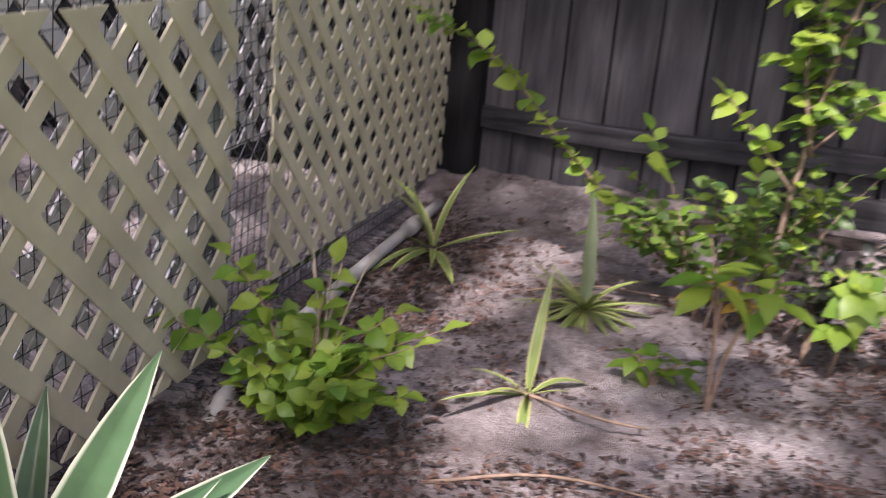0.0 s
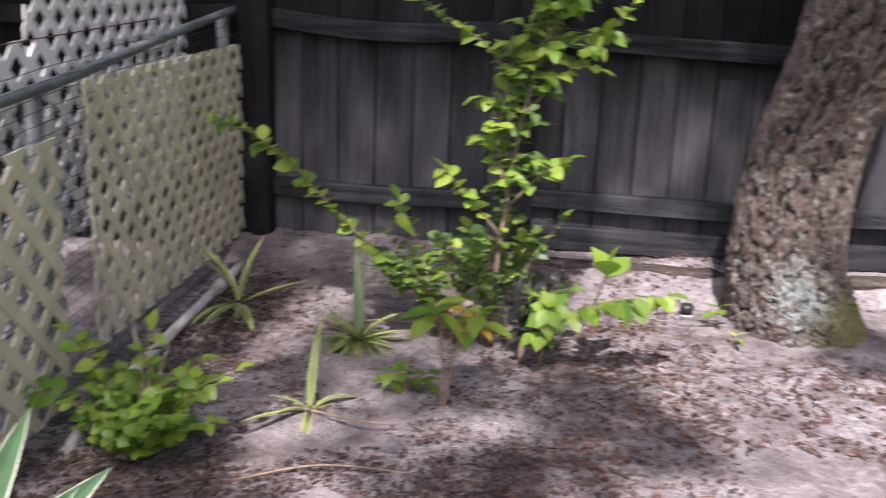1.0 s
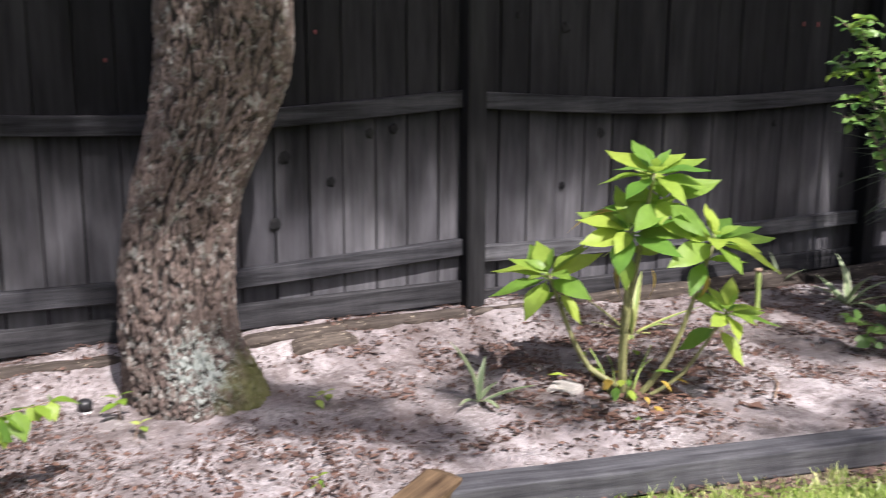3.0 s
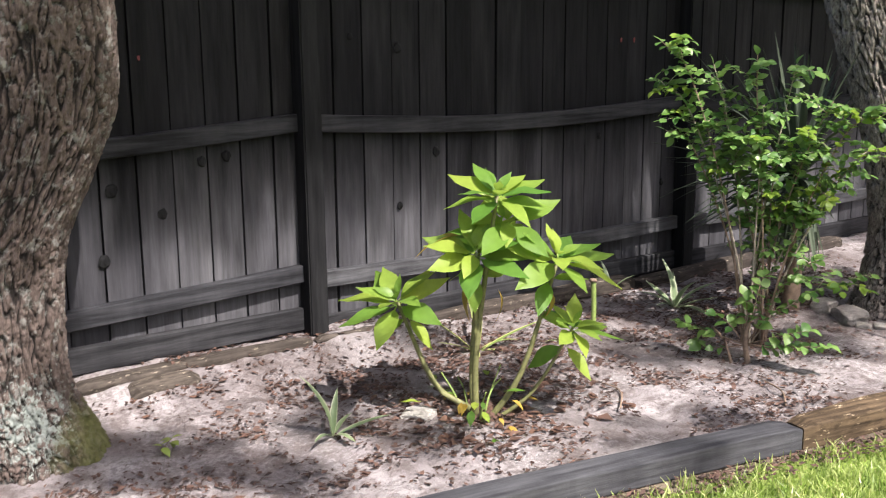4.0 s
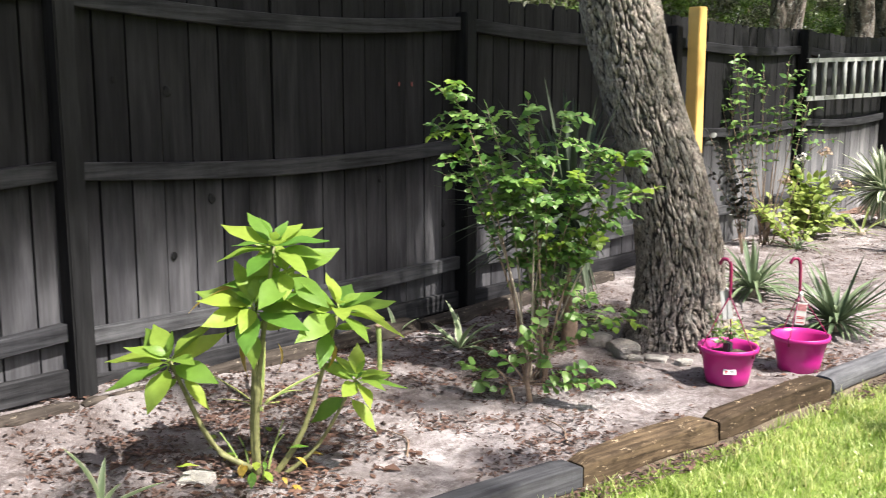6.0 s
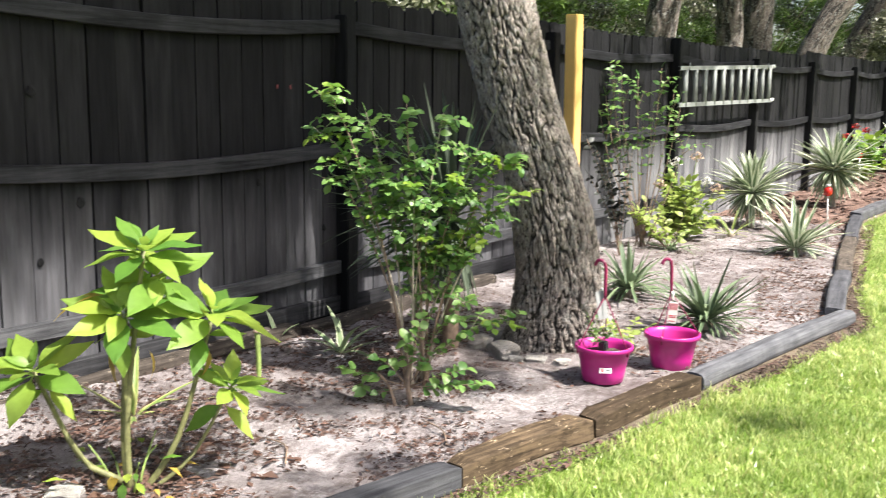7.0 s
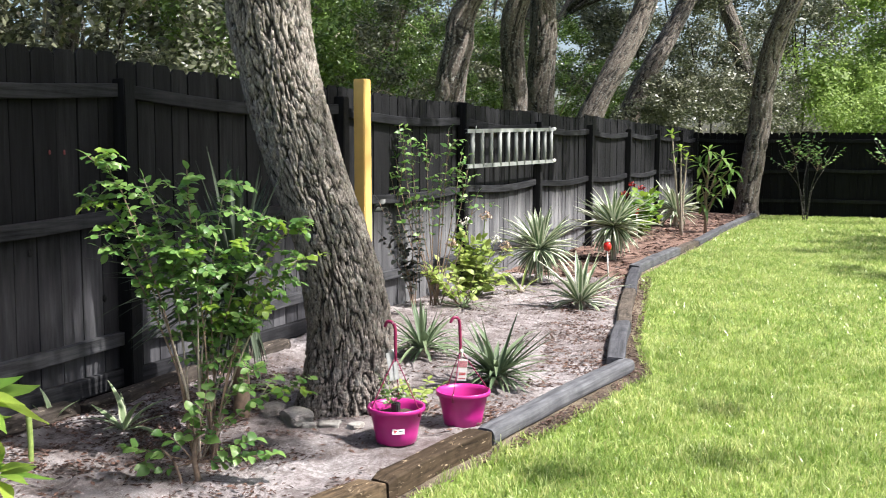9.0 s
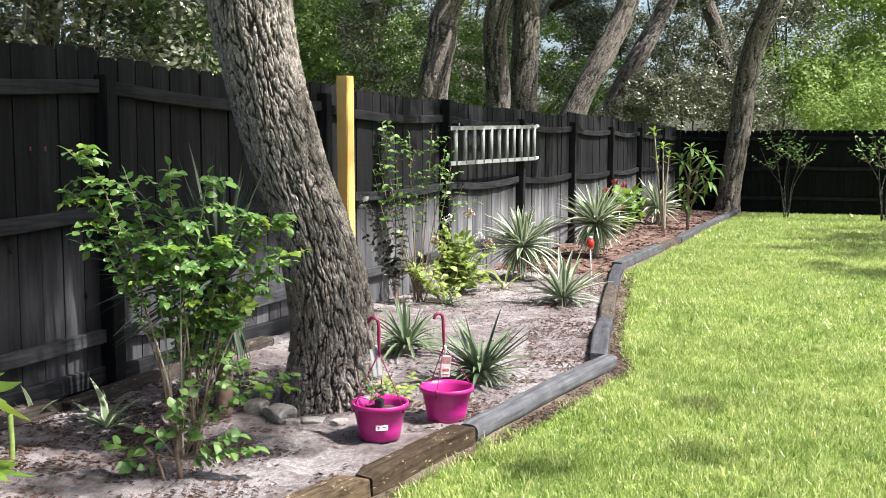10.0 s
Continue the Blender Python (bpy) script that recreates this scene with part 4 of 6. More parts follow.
def broadleaf_shrub():
    rg = random.Random(21)
    base = Vector((0.04, -1.13, 0.0))
    root = thing("broadleaf_shrub", "yellow-green shrub with whorls of broad leaves", "shrub", base)
    meshes = [leaf("leaf", BIGLEAF, 0.222, 0.084, d, f, 8, 0.12, 5, w) for d, f, w in ((0.1, 0.14, 0.003), (0.18, 0.1, 0.005), (0.04, 0.18, 0.003), (0.28, 0.14, 0.004))]
    fans = [((0.057, -0.045, 0.83), 1.0, (-0.1, -0.25, 1)), ((-0.01, -0.01, 0.63), 1.05, (-0.35, -0.5, 1)), ((0.225, -0.178, 0.61), 1.0, (0.05, -0.5, 1)), ((-0.217, 0.172, 0.455), 1.05, (-0.5, -0.1, 1)), ((0.27, -0.21, 0.36), 0.8, (0.1, -0.4, 1))]
    stems = [((0, 0, 0), (0.0, -0.005, 0.3), (0.057, -0.045, 0.83), 0.0115), ((0.0, 0.0, 0.3), (-0.01, -0.01, 0.5), (-0.01, -0.01, 0.63), 0.008), ((0.03, -0.02, 0), (0.13, -0.1, 0.2), (0.225, -0.178, 0.61), 0.01), ((-0.02, 0.01, 0.06), (-0.12, 0.09, 0.16), (-0.217, 0.172, 0.455), 0.01), ((0.04, -0.03, 0), (0.16, -0.13, 0.13), (0.27, -0.21, 0.36), 0.007), ((0.02, 0.03, 0), (0.02, 0.05, 0.2), (0.05, 0.04, 0.66), 0.009)]
    for a, b, t, r in stems:
        tube("stem", [(*a, r * 1.2), (*b, r), (*t, r * 0.6)], STEMBROWN, root, 8)
    for at, s, ax in fans:
        fan(root, at, s, meshes, rg, axis=ax)
    fan(root, (0.09, -0.07, 0.735), 0.9, meshes, rg, ((5, 2, 1.0, 0), (3, 18, 0.8, 0.01)), axis=(-0.3, -0.5, 1))
    fan(root, (0.05, 0.04, 0.67), 0.85, meshes, rg, ((5, 2, 0.9, 0), (3, 20, 0.8, 0.01)), axis=(-0.3, -0.5, 1))
    for at in ((-0.01, -0.01, 0.56), (0.2, -0.16, 0.54), (-0.19, 0.15, 0.4), (0.25, -0.19, 0.3)):
        fan(root, at, 0.72, meshes, rg, ((3, -18, 1.0, 0),), axis=(-0.3, -0.5, 1))
    yl = leaf("leaf", PINKYELLOW, 0.2, 0.085, 0.5, 0.2, 7, 0.1)
    for p, w, k in (((-0.02, 0.02, 0.69), (-0.75, 0.6, 0.1), 1.0), ((-0.01, 0.0, 0.55), (-0.5, 0.2, -0.8), 0.85), ((0.06, -0.05, 0.5), (0.3, -0.3, -0.9), 0.6), ((0.2, -0.17, 0.5), (0.1, -0.2, -0.9), 0.6)):
        put("leaf", yl, root, aim(p, w, (0, 0, 1), k), "yellowing leaf")
    for k in range(26):
        a = rg.uniform(0, 6.28)
        p = Vector((math.cos(a), math.sin(a), 0)) * rg.uniform(0.03, 0.24)
        put("leaf", rg.choice((yl, meshes[1], meshes[0])), root, aim((p.x, p.y, rg.uniform(0.03, 0.16)), (math.cos(a), math.sin(a), rg.uniform(-0.5, 0.3)), (0, 0, 1), rg.uniform(0.18, 0.36)))
    for k in range(5):
        a = rg.uniform(0, 6.28)
        tube("stem", [(0.04 * math.cos(a), 0.04 * math.sin(a), -0.01, 0.005), (0.09 * math.cos(a), 0.08 * math.sin(a), 0.1, 0.004), (0.15 * math.cos(a), 0.13 * math.sin(a), rg.uniform(0.13, 0.2), 0.0025)], STEMGREEN, root, 6)


PINKYELLOW = leafy("yellowed_leaf", (0.38, 0.26, 0.04), (0.5, 0.35, 0.07), 0.5, 0.35)
broadleaf_shrub()


# ---- shrubs with small leaves along their twigs ----
def twiggy(root, path, rg, meshes, size, step, radius, material, bare=0.15, spread=1.0, droop=0.0, pair=True):
    """A twig through path with leaves in two rows, most of its length."""
    tube("twig", [(*p, radius * (1 - 0.7 * i / (len(path) - 1))) for i, p in enumerate(path)], material, root, 5, 4)
    c = spline(path, 24)
    lens = np.r_[0, np.cumsum(np.linalg.norm(np.diff(c, axis=0), axis=1))]
    s = lens[-1] * bare
    side = 1
    while s < lens[-1]:
        p = Vector([np.interp(s, lens, c[:, k]) for k in range(3)])
        q = Vector([np.interp(min(s + 0.01, lens[-1]), lens, c[:, k]) for k in range(3)])
        d = (q - p).normalized() if (q - p).length > 1e-5 else Vector((0, 0, 1))
        lat = d.cross(Vector((rg.uniform(-.5, .5), rg.uniform(-.5, .5), 1))).normalized()
        for sd in ((1, -1) if pair else (side,)):
            way = (lat * sd * spread + d * rg.uniform(0.25, 0.7) + Vector((rg.uniform(-.3, .3), rg.uniform(-.3, .3), rg.uniform(-.15, .25) - droop)))
            put_leaf(rg.choice(meshes), root, aim(p, way, (rg.uniform(-.5, .3), rg.uniform(-.9, .0), 1), size * rg.uniform(0.65, 1.15), rg.uniform(-0.5, 0.5)))
        side = -side
        s += step * rg.uniform(0.7, 1.3)
    put_leaf(rg.choice(meshes), root, aim(c[-1], c[-1] - c[-4], (0, 0, 1), size))


def small_leaves(material, length=0.06, width=0.032):
    return [leaf("leaf", material, length, width * 1.08, d, 0.22, 6, 0.06, 3, 0, 0.8) for d in (0.1, 0.3, 0.55)]


ML = small_leaves(MYRTLE, 0.066, 0.042)
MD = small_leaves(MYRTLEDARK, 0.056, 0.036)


def myrtle():
    rg = random.Random(31)
    o = Vector((-2.4, -0.95, 0.0))
    root = thing("myrtle_shrub", "tall open shrub with arching twigs of small green leaves", "shrub", o)

    def P(*pts):
        return [tuple(Vector(p) - o) for p in pts]

    def sprays(path, lo, hi, n, reach, meshes, size):
        """Short leafy side twigs along a stem, shorter towards its tip."""
        c = spline(path, 20)
        for k in range(n):
            u = lo + (hi - lo) * (k + rg.random()) / n
            s = Vector(c[int(u * (len(c) - 1))])
            a = k * 2.4 + rg.uniform(-0.4, 0.4)
            q = reach * rg.uniform(0.55, 1.1) * (1.1 - 0.55 * u)
            e = s + Vector((q * math.cos(a), q * math.sin(a), rg.uniform(0.0, 0.07)))
            twiggy(root, P(tuple(s), tuple((s + e) / 2 + Vector((0, 0, 0.015))), tuple(e)), rg, meshes, size, 0.03, 0.0025, TWIG, 0.12)

    main = [(-2.42, -0.92, -0.02), (-2.39, -0.94, 0.35), (-2.36, -0.97, 0.65), (-2.31, -0.98, 0.92), (-2.25, -0.95, 1.12), (-2.19, -0.93, 1.31)]
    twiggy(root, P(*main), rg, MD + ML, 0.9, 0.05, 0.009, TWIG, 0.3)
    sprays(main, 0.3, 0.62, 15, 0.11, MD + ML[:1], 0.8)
    sprays(main, 0.6, 0.95, 15, 0.13, ML, 0.9)
    second = [(-2.36, -0.97, 0.5), (-2.41, -0.98, 0.72), (-2.38, -0.98, 0.92), (-2.33, -0.96, 1.08)]
    twiggy(root, P(*second), rg, ML, 0.9, 0.03, 0.005, TWIG)
    sprays(second, 0.15, 0.9, 9, 0.1, ML, 0.9)
    twiggy(root, P((-2.35, -0.97, 0.86), (-2.45, -0.97, 1.0), (-2.57, -0.96, 1.08), (-2.74, -0.95, 1.18)), rg, ML, 0.85, 0.032, 0.004, TWIG, 0.25)
    right = [(-2.34, -0.97, 0.8), (-2.22, -0.95, 0.93), (-2.12, -0.92, 1.03), (-2.02, -0.9, 1.15)]
    twiggy(root, P(*right), rg, ML, 0.95, 0.028, 0.004, TWIG, 0.2)
    sprays(right, 0.3, 0.8, 5, 0.1, ML, 0.95)
    twiggy(root, P((-2.36, -0.97, 0.52), (-2.27, -0.98, 0.62), (-2.19, -0.97, 0.67)), rg, ML, 0.95, 0.032, 0.004, TWIG, 0.35)
    twiggy(root, P((-2.38, -0.95, 0.4), (-2.48, -0.97, 0.52), (-2.57, -0.98, 0.62)), rg, ML, 0.9, 0.032, 0.004, TWIG, 0.3)
    # arching sprig
    twiggy(root, P((-2.62, -0.8, 0.1), (-2.86, -0.7, 0.27), (-3.0, -0.7, 0.4), (-3.14, -0.71, 0.55), (-3.26, -0.72, 0.64), (-3.42, -0.73, 0.71)), rg, ML, 1.05, 0.026, 0.005, TWIG, 0.12)
    # low growth, its shade put into the darker leaf colour
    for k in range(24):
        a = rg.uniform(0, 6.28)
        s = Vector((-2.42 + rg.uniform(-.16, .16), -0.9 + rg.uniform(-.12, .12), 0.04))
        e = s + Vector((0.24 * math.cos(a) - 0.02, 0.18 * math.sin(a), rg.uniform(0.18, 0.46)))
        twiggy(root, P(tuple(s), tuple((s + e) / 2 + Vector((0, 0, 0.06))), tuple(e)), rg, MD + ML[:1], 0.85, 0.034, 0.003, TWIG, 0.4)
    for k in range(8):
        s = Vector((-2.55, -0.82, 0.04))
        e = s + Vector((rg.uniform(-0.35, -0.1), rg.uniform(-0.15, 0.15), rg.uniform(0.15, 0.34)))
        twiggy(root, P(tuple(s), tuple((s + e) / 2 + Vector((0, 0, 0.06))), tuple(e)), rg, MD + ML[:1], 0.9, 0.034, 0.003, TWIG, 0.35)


myrtle()


def sapling(at, label, tips, mats, size, seed, stem=0.006, count=8, lo=-20, hi=25):
    rg = random.Random(seed)
    root = thing("sapling", label, "seedling", (at[0], at[1], bed_z(at[0], at[1])))
    meshes = [leaf("leaf", mats, 0.11, 0.06, d, 0.18, 6, 0.08, 3) for d in (0.2, 0.45)]
    for t in tips:
        tube("stem", [(0, 0, -0.02, stem), (t[0] * 0.3, t[1] * 0.3, t[2] * 0.55, stem * 0.8), (*t, stem * 0.5)], TWIG, root, 6)
        whorl(root, t, count, meshes, size, lo, hi, rg)
    return root


sapling((-2.5, -1.45, 0.02), "young shrub with broad bright green leaves", [(-0.03, 0.03, 0.3), (0.09, 0.06, 0.27)], BUSHLEAF, 0.95, 41)
sapling((-2.62, -1.36, 0.02), "small bright green seedling in the sand", [(0.0, 0.0, 0.07), (0.06, 0.0, 0.06), (-0.05, 0.01, 0.06)], BUSHLEAF, 0.55, 42, 0.003, 6)
sapling((-1.19, -1.38, 0.02), "tiny green weed in the sand", [(0.0, 0.0, 0.025)], BUSHLEAF, 0.3, 43, 0.002, 5)
sapling((-0.98, -0.75, 0.02), "tiny yellowish weed in the sand", [(0.0, 0.0, 0.04), (0.04, 0.01, 0.05)], LIMELEAF, 0.4, 44, 0.002, 4)
sapling((-1.62, -0.62, 0.02), "small green seedling beside the oak", [(0.0, 0.0, 0.08)], BUSHLEAF, 0.6, 45, 0.003, 5)
sapling((-1.6, -0.8, 0.02), "small green seedling beside the oak", [(0.02, 0.0, 0.05)], LIMELEAF, 0.4, 46, 0.003, 4)

sapling((-2.5, -0.98, 0.02), "small yellowing plant under the open shrub", [(0.0, 0.0, 0.16), (0.06, 0.02, 0.1), (-0.05, 0.02, 0.12)], PINKYELLOW, 0.6, 47, 0.003, 6)


def trailing():
    rg = random.Random(51)
    root = thing("trailing_shrub", "trailing branch of rounded bright green leaves", "shrub", (-2.24, -1.12, 0.02))
    m = [leaf("leaf", BUSHLEAF, 0.1, 0.066, d, 0.15, 6, 0.06, 3) for d in (0.2, 0.4)]
    twiggy(root, [(0, 0, 0), (0.03, -0.01, 0.15), (0.12, -0.02, 0.23), (0.26, -0.02, 0.27), (0.38, -0.02, 0.29)], rg, m, 0.8, 0.028, 0.004, TWIG, 0.45, droop=0.6)
    fan(root, (0.03, -0.03, 0.21), 0.85, m, rg, ((7, -5, 1.0, 0), (6, 20, 0.9, 0.01), (3, 60, 0.5, 0.02)), axis=(-0.1, -0.6, 1))
    fan(root, (0.0, -0.02, 0.14), 0.8, m, rg, ((6, -20, 1.0, 0),))
    whorl(root, (0.19, -0.02, 0.35), 4, m, 1.05, 30, 80, rg)
    tube("twig", [(0.16, -0.02, 0.24, 0.004), (0.19, -0.02, 0.35, 0.003)], TWIG, root, 5, 1)
    dk = small_leaves(DARKLEAF, 0.05, 0.03)
    for k in range(7):
        twiggy(root, [(-0.06, 0.05, 0), (-0.07 + 0.01 * k, 0.05, 0.15), (-0.15 + 0.04 * k, 0.04, 0.22 + 0.1 * rg.random())], rg, dk, 0.8, 0.028, 0.002, TWIG, 0.35)


trailing()


def low_bush():
    rg = random.Random(61)
    root = thing("low_bush", "low bushy plant with fresh yellow-green leaves", "shrub", (-3.227, -1.87, 0.02))
    m = [leaf("leaf", BUSHLEAF, 0.06, 0.04, d, 0.2, 7, 0.08, 5, 0.002) for d in (0.1, 0.3, 0.55)]
    for k in range(30):
        a = rg.uniform(0, 6.28)
        r = rg.uniform(0.04, 0.18)
        e = (r * math.cos(a) + 0.02, r * math.sin(a) * 0.9, rg.uniform(0.06, 0.22) * (1.15 - r * 2))
        twiggy(root, [(0.03 * math.cos(a), 0.03 * math.sin(a), 0), (e[0] * 0.6, e[1] * 0.6, e[2] * 0.75), e], rg, m, 0.85, 0.03, 0.003, STEMGREEN, 0.3)
    for e in ((-0.26, -0.03, 0.18), (-0.22, 0.02, 0.15), (-0.18, 0.04, 0.3), (-0.14, 0.06, 0.26), (0.235, 0.07, 0.22), (0.2, 0.02, 0.2), (0.14, 0.08, 0.23), (0.02, 0.07, 0.31)):
        twiggy(root, [(0, 0, 0), (e[0] * 0.5, e[1] * 0.5, e[2] * 0.7), e], rg, m, 1.0, 0.04, 0.003, TWIG, 0.5)
    for k in range(5):
        a = rg.uniform(-0.6, 0.6)
        tube("twig", [(0.02, 0.02, 0, 0.003), (0.02 + 0.05 * a, 0.05, 0.2, 0.0025), (0.03 + 0.14 * a, 0.06, rg.uniform(0.3, 0.38), 0.0015)], PALETWIG, root, 5)


low_bush()

# ---- strap-leaved tufts ----
BL_AG = [blade("blade", AGAVE, 0.5, 0.056, d, 0.5, 7, 0.4, 0.03) for d in (0.05, 0.2, 0.4)]
BL_LILY = [blade("blade", LILY, 0.3, 0.048, d, 0.4, 7, 0.35, 0.03) for d in (0.1, 0.35)]
BL_BIG = [blade("blade", AGAVEBIG, 0.46, 0.075, d, 0.4, 7, 0.35, 0.03, 9) for d in (0.02, 0.12)]
BL_UP = [blade("blade", AGAVEGREEN, 0.3, 0.036, 0.02, 0.4, 7, 0.4, 0.03)]
BL_GR = [blade("blade", AGAVEGREEN, 0.42, 0.034, d, 0.5, 7, 0.3, 0.03) for d in (0.05, 0.3, 0.65)]
BL_DK = [blade("blade", YUCCADARK, 0.68, 0.031, d, 0.5, 7, 0.2, 0.05) for d in (0.03, 0.12, 0.35)]
BL_SP = [blade("blade", SPIDER, 0.3, 0.027, d, 0.4, 7, 0.3, 0.04) for d in (0.1, 0.35, 0.7)]
BL_TH = [blade("blade", SPIDER, 0.2, 0.016, d, 0.3, 7, 0.3, 0.05) for d in (0.2, 0.5)]

agave = thing("agave", "large agave with white-edged grey-green blades", "agave", (-3.36, -2.5, 0.0))
for tip, s in (((-0.02, -0.03, 0.45), 1.0), ((0.17, 0.05, 0.39), 0.98), ((0.3, 0.06, 0.28), 0.95), ((0.25, 0.02, 0.25), 0.85), ((-0.2, -0.1, 0.3), 0.9), ((0.05, -0.3, 0.3), 0.9), ((-0.1, 0.2, 0.22), 0.7), ((0.2, -0.2, 0.2), 0.8), ((-0.2, -0.3, 0.25), 0.8)):
    put("blade", BL_BIG[0], agave, aim((tip[0] * 0.08, tip[1] * 0.08, 0.01), tip, (0.35, -0.8, 0.5), s))


def tuft(at, label, tips, meshes, seed, name="striped_lily", group="striped lilies"):
    rg = random.Random(seed)
    root = thing(name, label, "lily", (at[0], at[1], bed_z(at[0], at[1])), 0, group)
    for t in tips:
        put("blade", rg.choice(meshes), root, aim((t[0] * 0.06, t[1] * 0.06, 0.0), (t[0], t[1], t[2] + 0.035), (0, 0, 1), Vector(t).length / 0.3))
    return root


# upright lily, sprawling yellow-edged ones and the young sprout
tuft((-2.86, -1.55, 0.02), "sprawling lily with yellow-edged strap leaves", [(0.0, 0.05, 0.27), (0.14, 0.18, 0.06), (0.04, -0.27, 0.02), (-0.13, -0.2, 0.04), (-0.07, -0.12, 0.06), (0.02, -0.14, 0.05), (0.1, -0.04, 0.03), (-0.12, 0.0, 0.05)], BL_SP, 71)
up = tuft((-2.83, -1.02, 0.02), "green lily with one pale upright blade", [(-0.02, 0.03, 0.33)], BL_UP, 72)
rg = random.Random(73)
for k in range(60):
    a = rg.uniform(0, 6.28)
    e = radians(rg.uniform(-8, 48))
    put("blade", rg.choice(BL_TH), up, aim((0, 0, 0.02), (math.cos(a) * math.cos(e), math.sin(a) * math.cos(e), math.sin(e)), (0, 0, 1), rg.uniform(0.6, 1.15)))
tuft((-3.33, -0.75, 0.03), "lily with tall green and dry yellow blades", [(-0.07, 0.05, 0.26), (-0.04, 0.0, 0.24), (-0.09, 0.02, 0.2), (0.03, 0.06, 0.28), (0.22, 0.15, 0.05), (-0.1, -0.27, 0.05), (0.0, -0.36, 0.05), (0.16, -0.34, 0.04), (0.06, -0.2, 0.06), (-0.06, -0.18, 0.08)], BL_SP, 74)
tuft((-0.46, -0.97, 0.03), "young striped lily in the sand", [(-0.02, 0.02, 0.24), (-0.11, -0.08, 0.06), (0.0, -0.14, 0.05), (0.17, -0.1, 0.06), (0.02, 0.02, 0.17), (0.1, 0.05, 0.06)], BL_LILY, 75)
tuft((1.78, -0.56, 0.03), "small striped lily in the shade", [(0.0, 0.0, 0.26), (0.12, -0.12, 0.2), (-0.13, 0.1, 0.13), (0.12, 0.12, 0.15), (-0.04, -0.24, 0.07), (0.06, -0.21, 0.08), (-0.16, -0.03, 0.08), (0.03, 0.22, 0.09), (-0.02, -0.1, 0.22), (0.18, 0.02, 0.06)], BL_LILY, 76)
tuft((1.72, -0.16, 0.05), "small striped lily against the fence", [(0.0, 0.0, 0.2), (0.08, -0.06, 0.14), (-0.08, 0.04, 0.12)], BL_LILY, 77)
tuft((0.55, -0.5, 0.03), "striped lily half hidden behind the broad-leaved shrub", [(-0.22, 0.1, 0.2), (0.28, -0.1, 0.12), (0.0, 0.0, 0.34), (-0.16, -0.2, 0.06), (0.16, -0.2, 0.06), (0.24, 0.0, 0.06), (-0.05, -0.05, 0.3), (0.1, 0.1, 0.3), (-0.25, -0.05, 0.1)], BL_SP, 78)
tuft((0.95, -0.62, 0.03), "small wispy striped lily", [(0.15, -0.08, 0.08), (-0.12, 0.03, 0.07), (0.03, -0.1, 0.06), (0.0, 0.0, 0.12)], BL_TH, 79)
stub = thing("cut_stem", "cut green stem standing in the sand", "stem", (1.2, -0.56, 0.0))
tube("stem", [(0, 0, -0.02, 0.013), (0.004, 0, 0.12, 0.012), (0, 0.003, 0.26, 0.013)], STEMGREEN, stub, 9)
tube("rim", [(0, 0.003, 0.25, 0.02), (0, 0.003, 0.262, 0.015)], TWIG, stub, 9, 1)
tuft((-2.34, 0.0, 0.06), "faint grassy tuft at the fence", [(0.03, 0, 0.1), (-0.05, 0, 0.08), (0.0, -0.05, 0.07)], BL_TH, 80)

rosette("yucca", "dark spiky yucca behind the leafy shrub", "yucca", (2.22, -0.93, 0.0), BL_DK, 210, -84, 86, (0.75, 1.05), 0.7, "", 81, bark=TWIG, clear=-0.98)
rosette("yucca", "green spiky yucca beside the pink pots", "yucca", (3.4, -1.87, 0.02), BL_GR, 85, -10, 80, (0.6, 1.0), 0.06, "green yuccas", 82)
rosette("yucca", "green spiky yucca behind the oak", "yucca", (4.0, -1.13, 0.02), BL_GR, 65, -10, 78, (0.6, 0.95), 0.06, "green yuccas", 83)
rosette("striped_yucca", "large striped yucca with stiff pale-edged blades", "yucca", (7.95, -0.66, 0.0), BL_AG, 130, -62, 84, (0.78, 1.02), 0.36, "striped yuccas", 84)
rosette("striped_yucca", "large striped yucca in bright sun", "yucca", (10.4, -0.85, 0.0), BL_AG, 130, -60, 84, (0.95, 1.2), 0.44, "striped yuccas", 85)
rosette("striped_yucca", "small pale striped yucca low on the sand", "yucca", (6.45, -1.52, 0.02), BL_AG, 48, -12, 78, (0.7, 1.0), 0.06, "striped yuccas", 86)
rosette("striped_yucca", "striped yucca in the mulch", "yucca", (16.6, -0.5, 0.0), BL_AG, 60, -30, 80, (1.1, 1.4), 0.3, "striped yuccas", 87)
rosette("striped_yucca", "young striped yucca with few blades", "yucca", (7.1, -0.75, 0.02), BL_SP, 12, 0, 75, (0.8, 1.0), 0.03, "striped yuccas", 88)


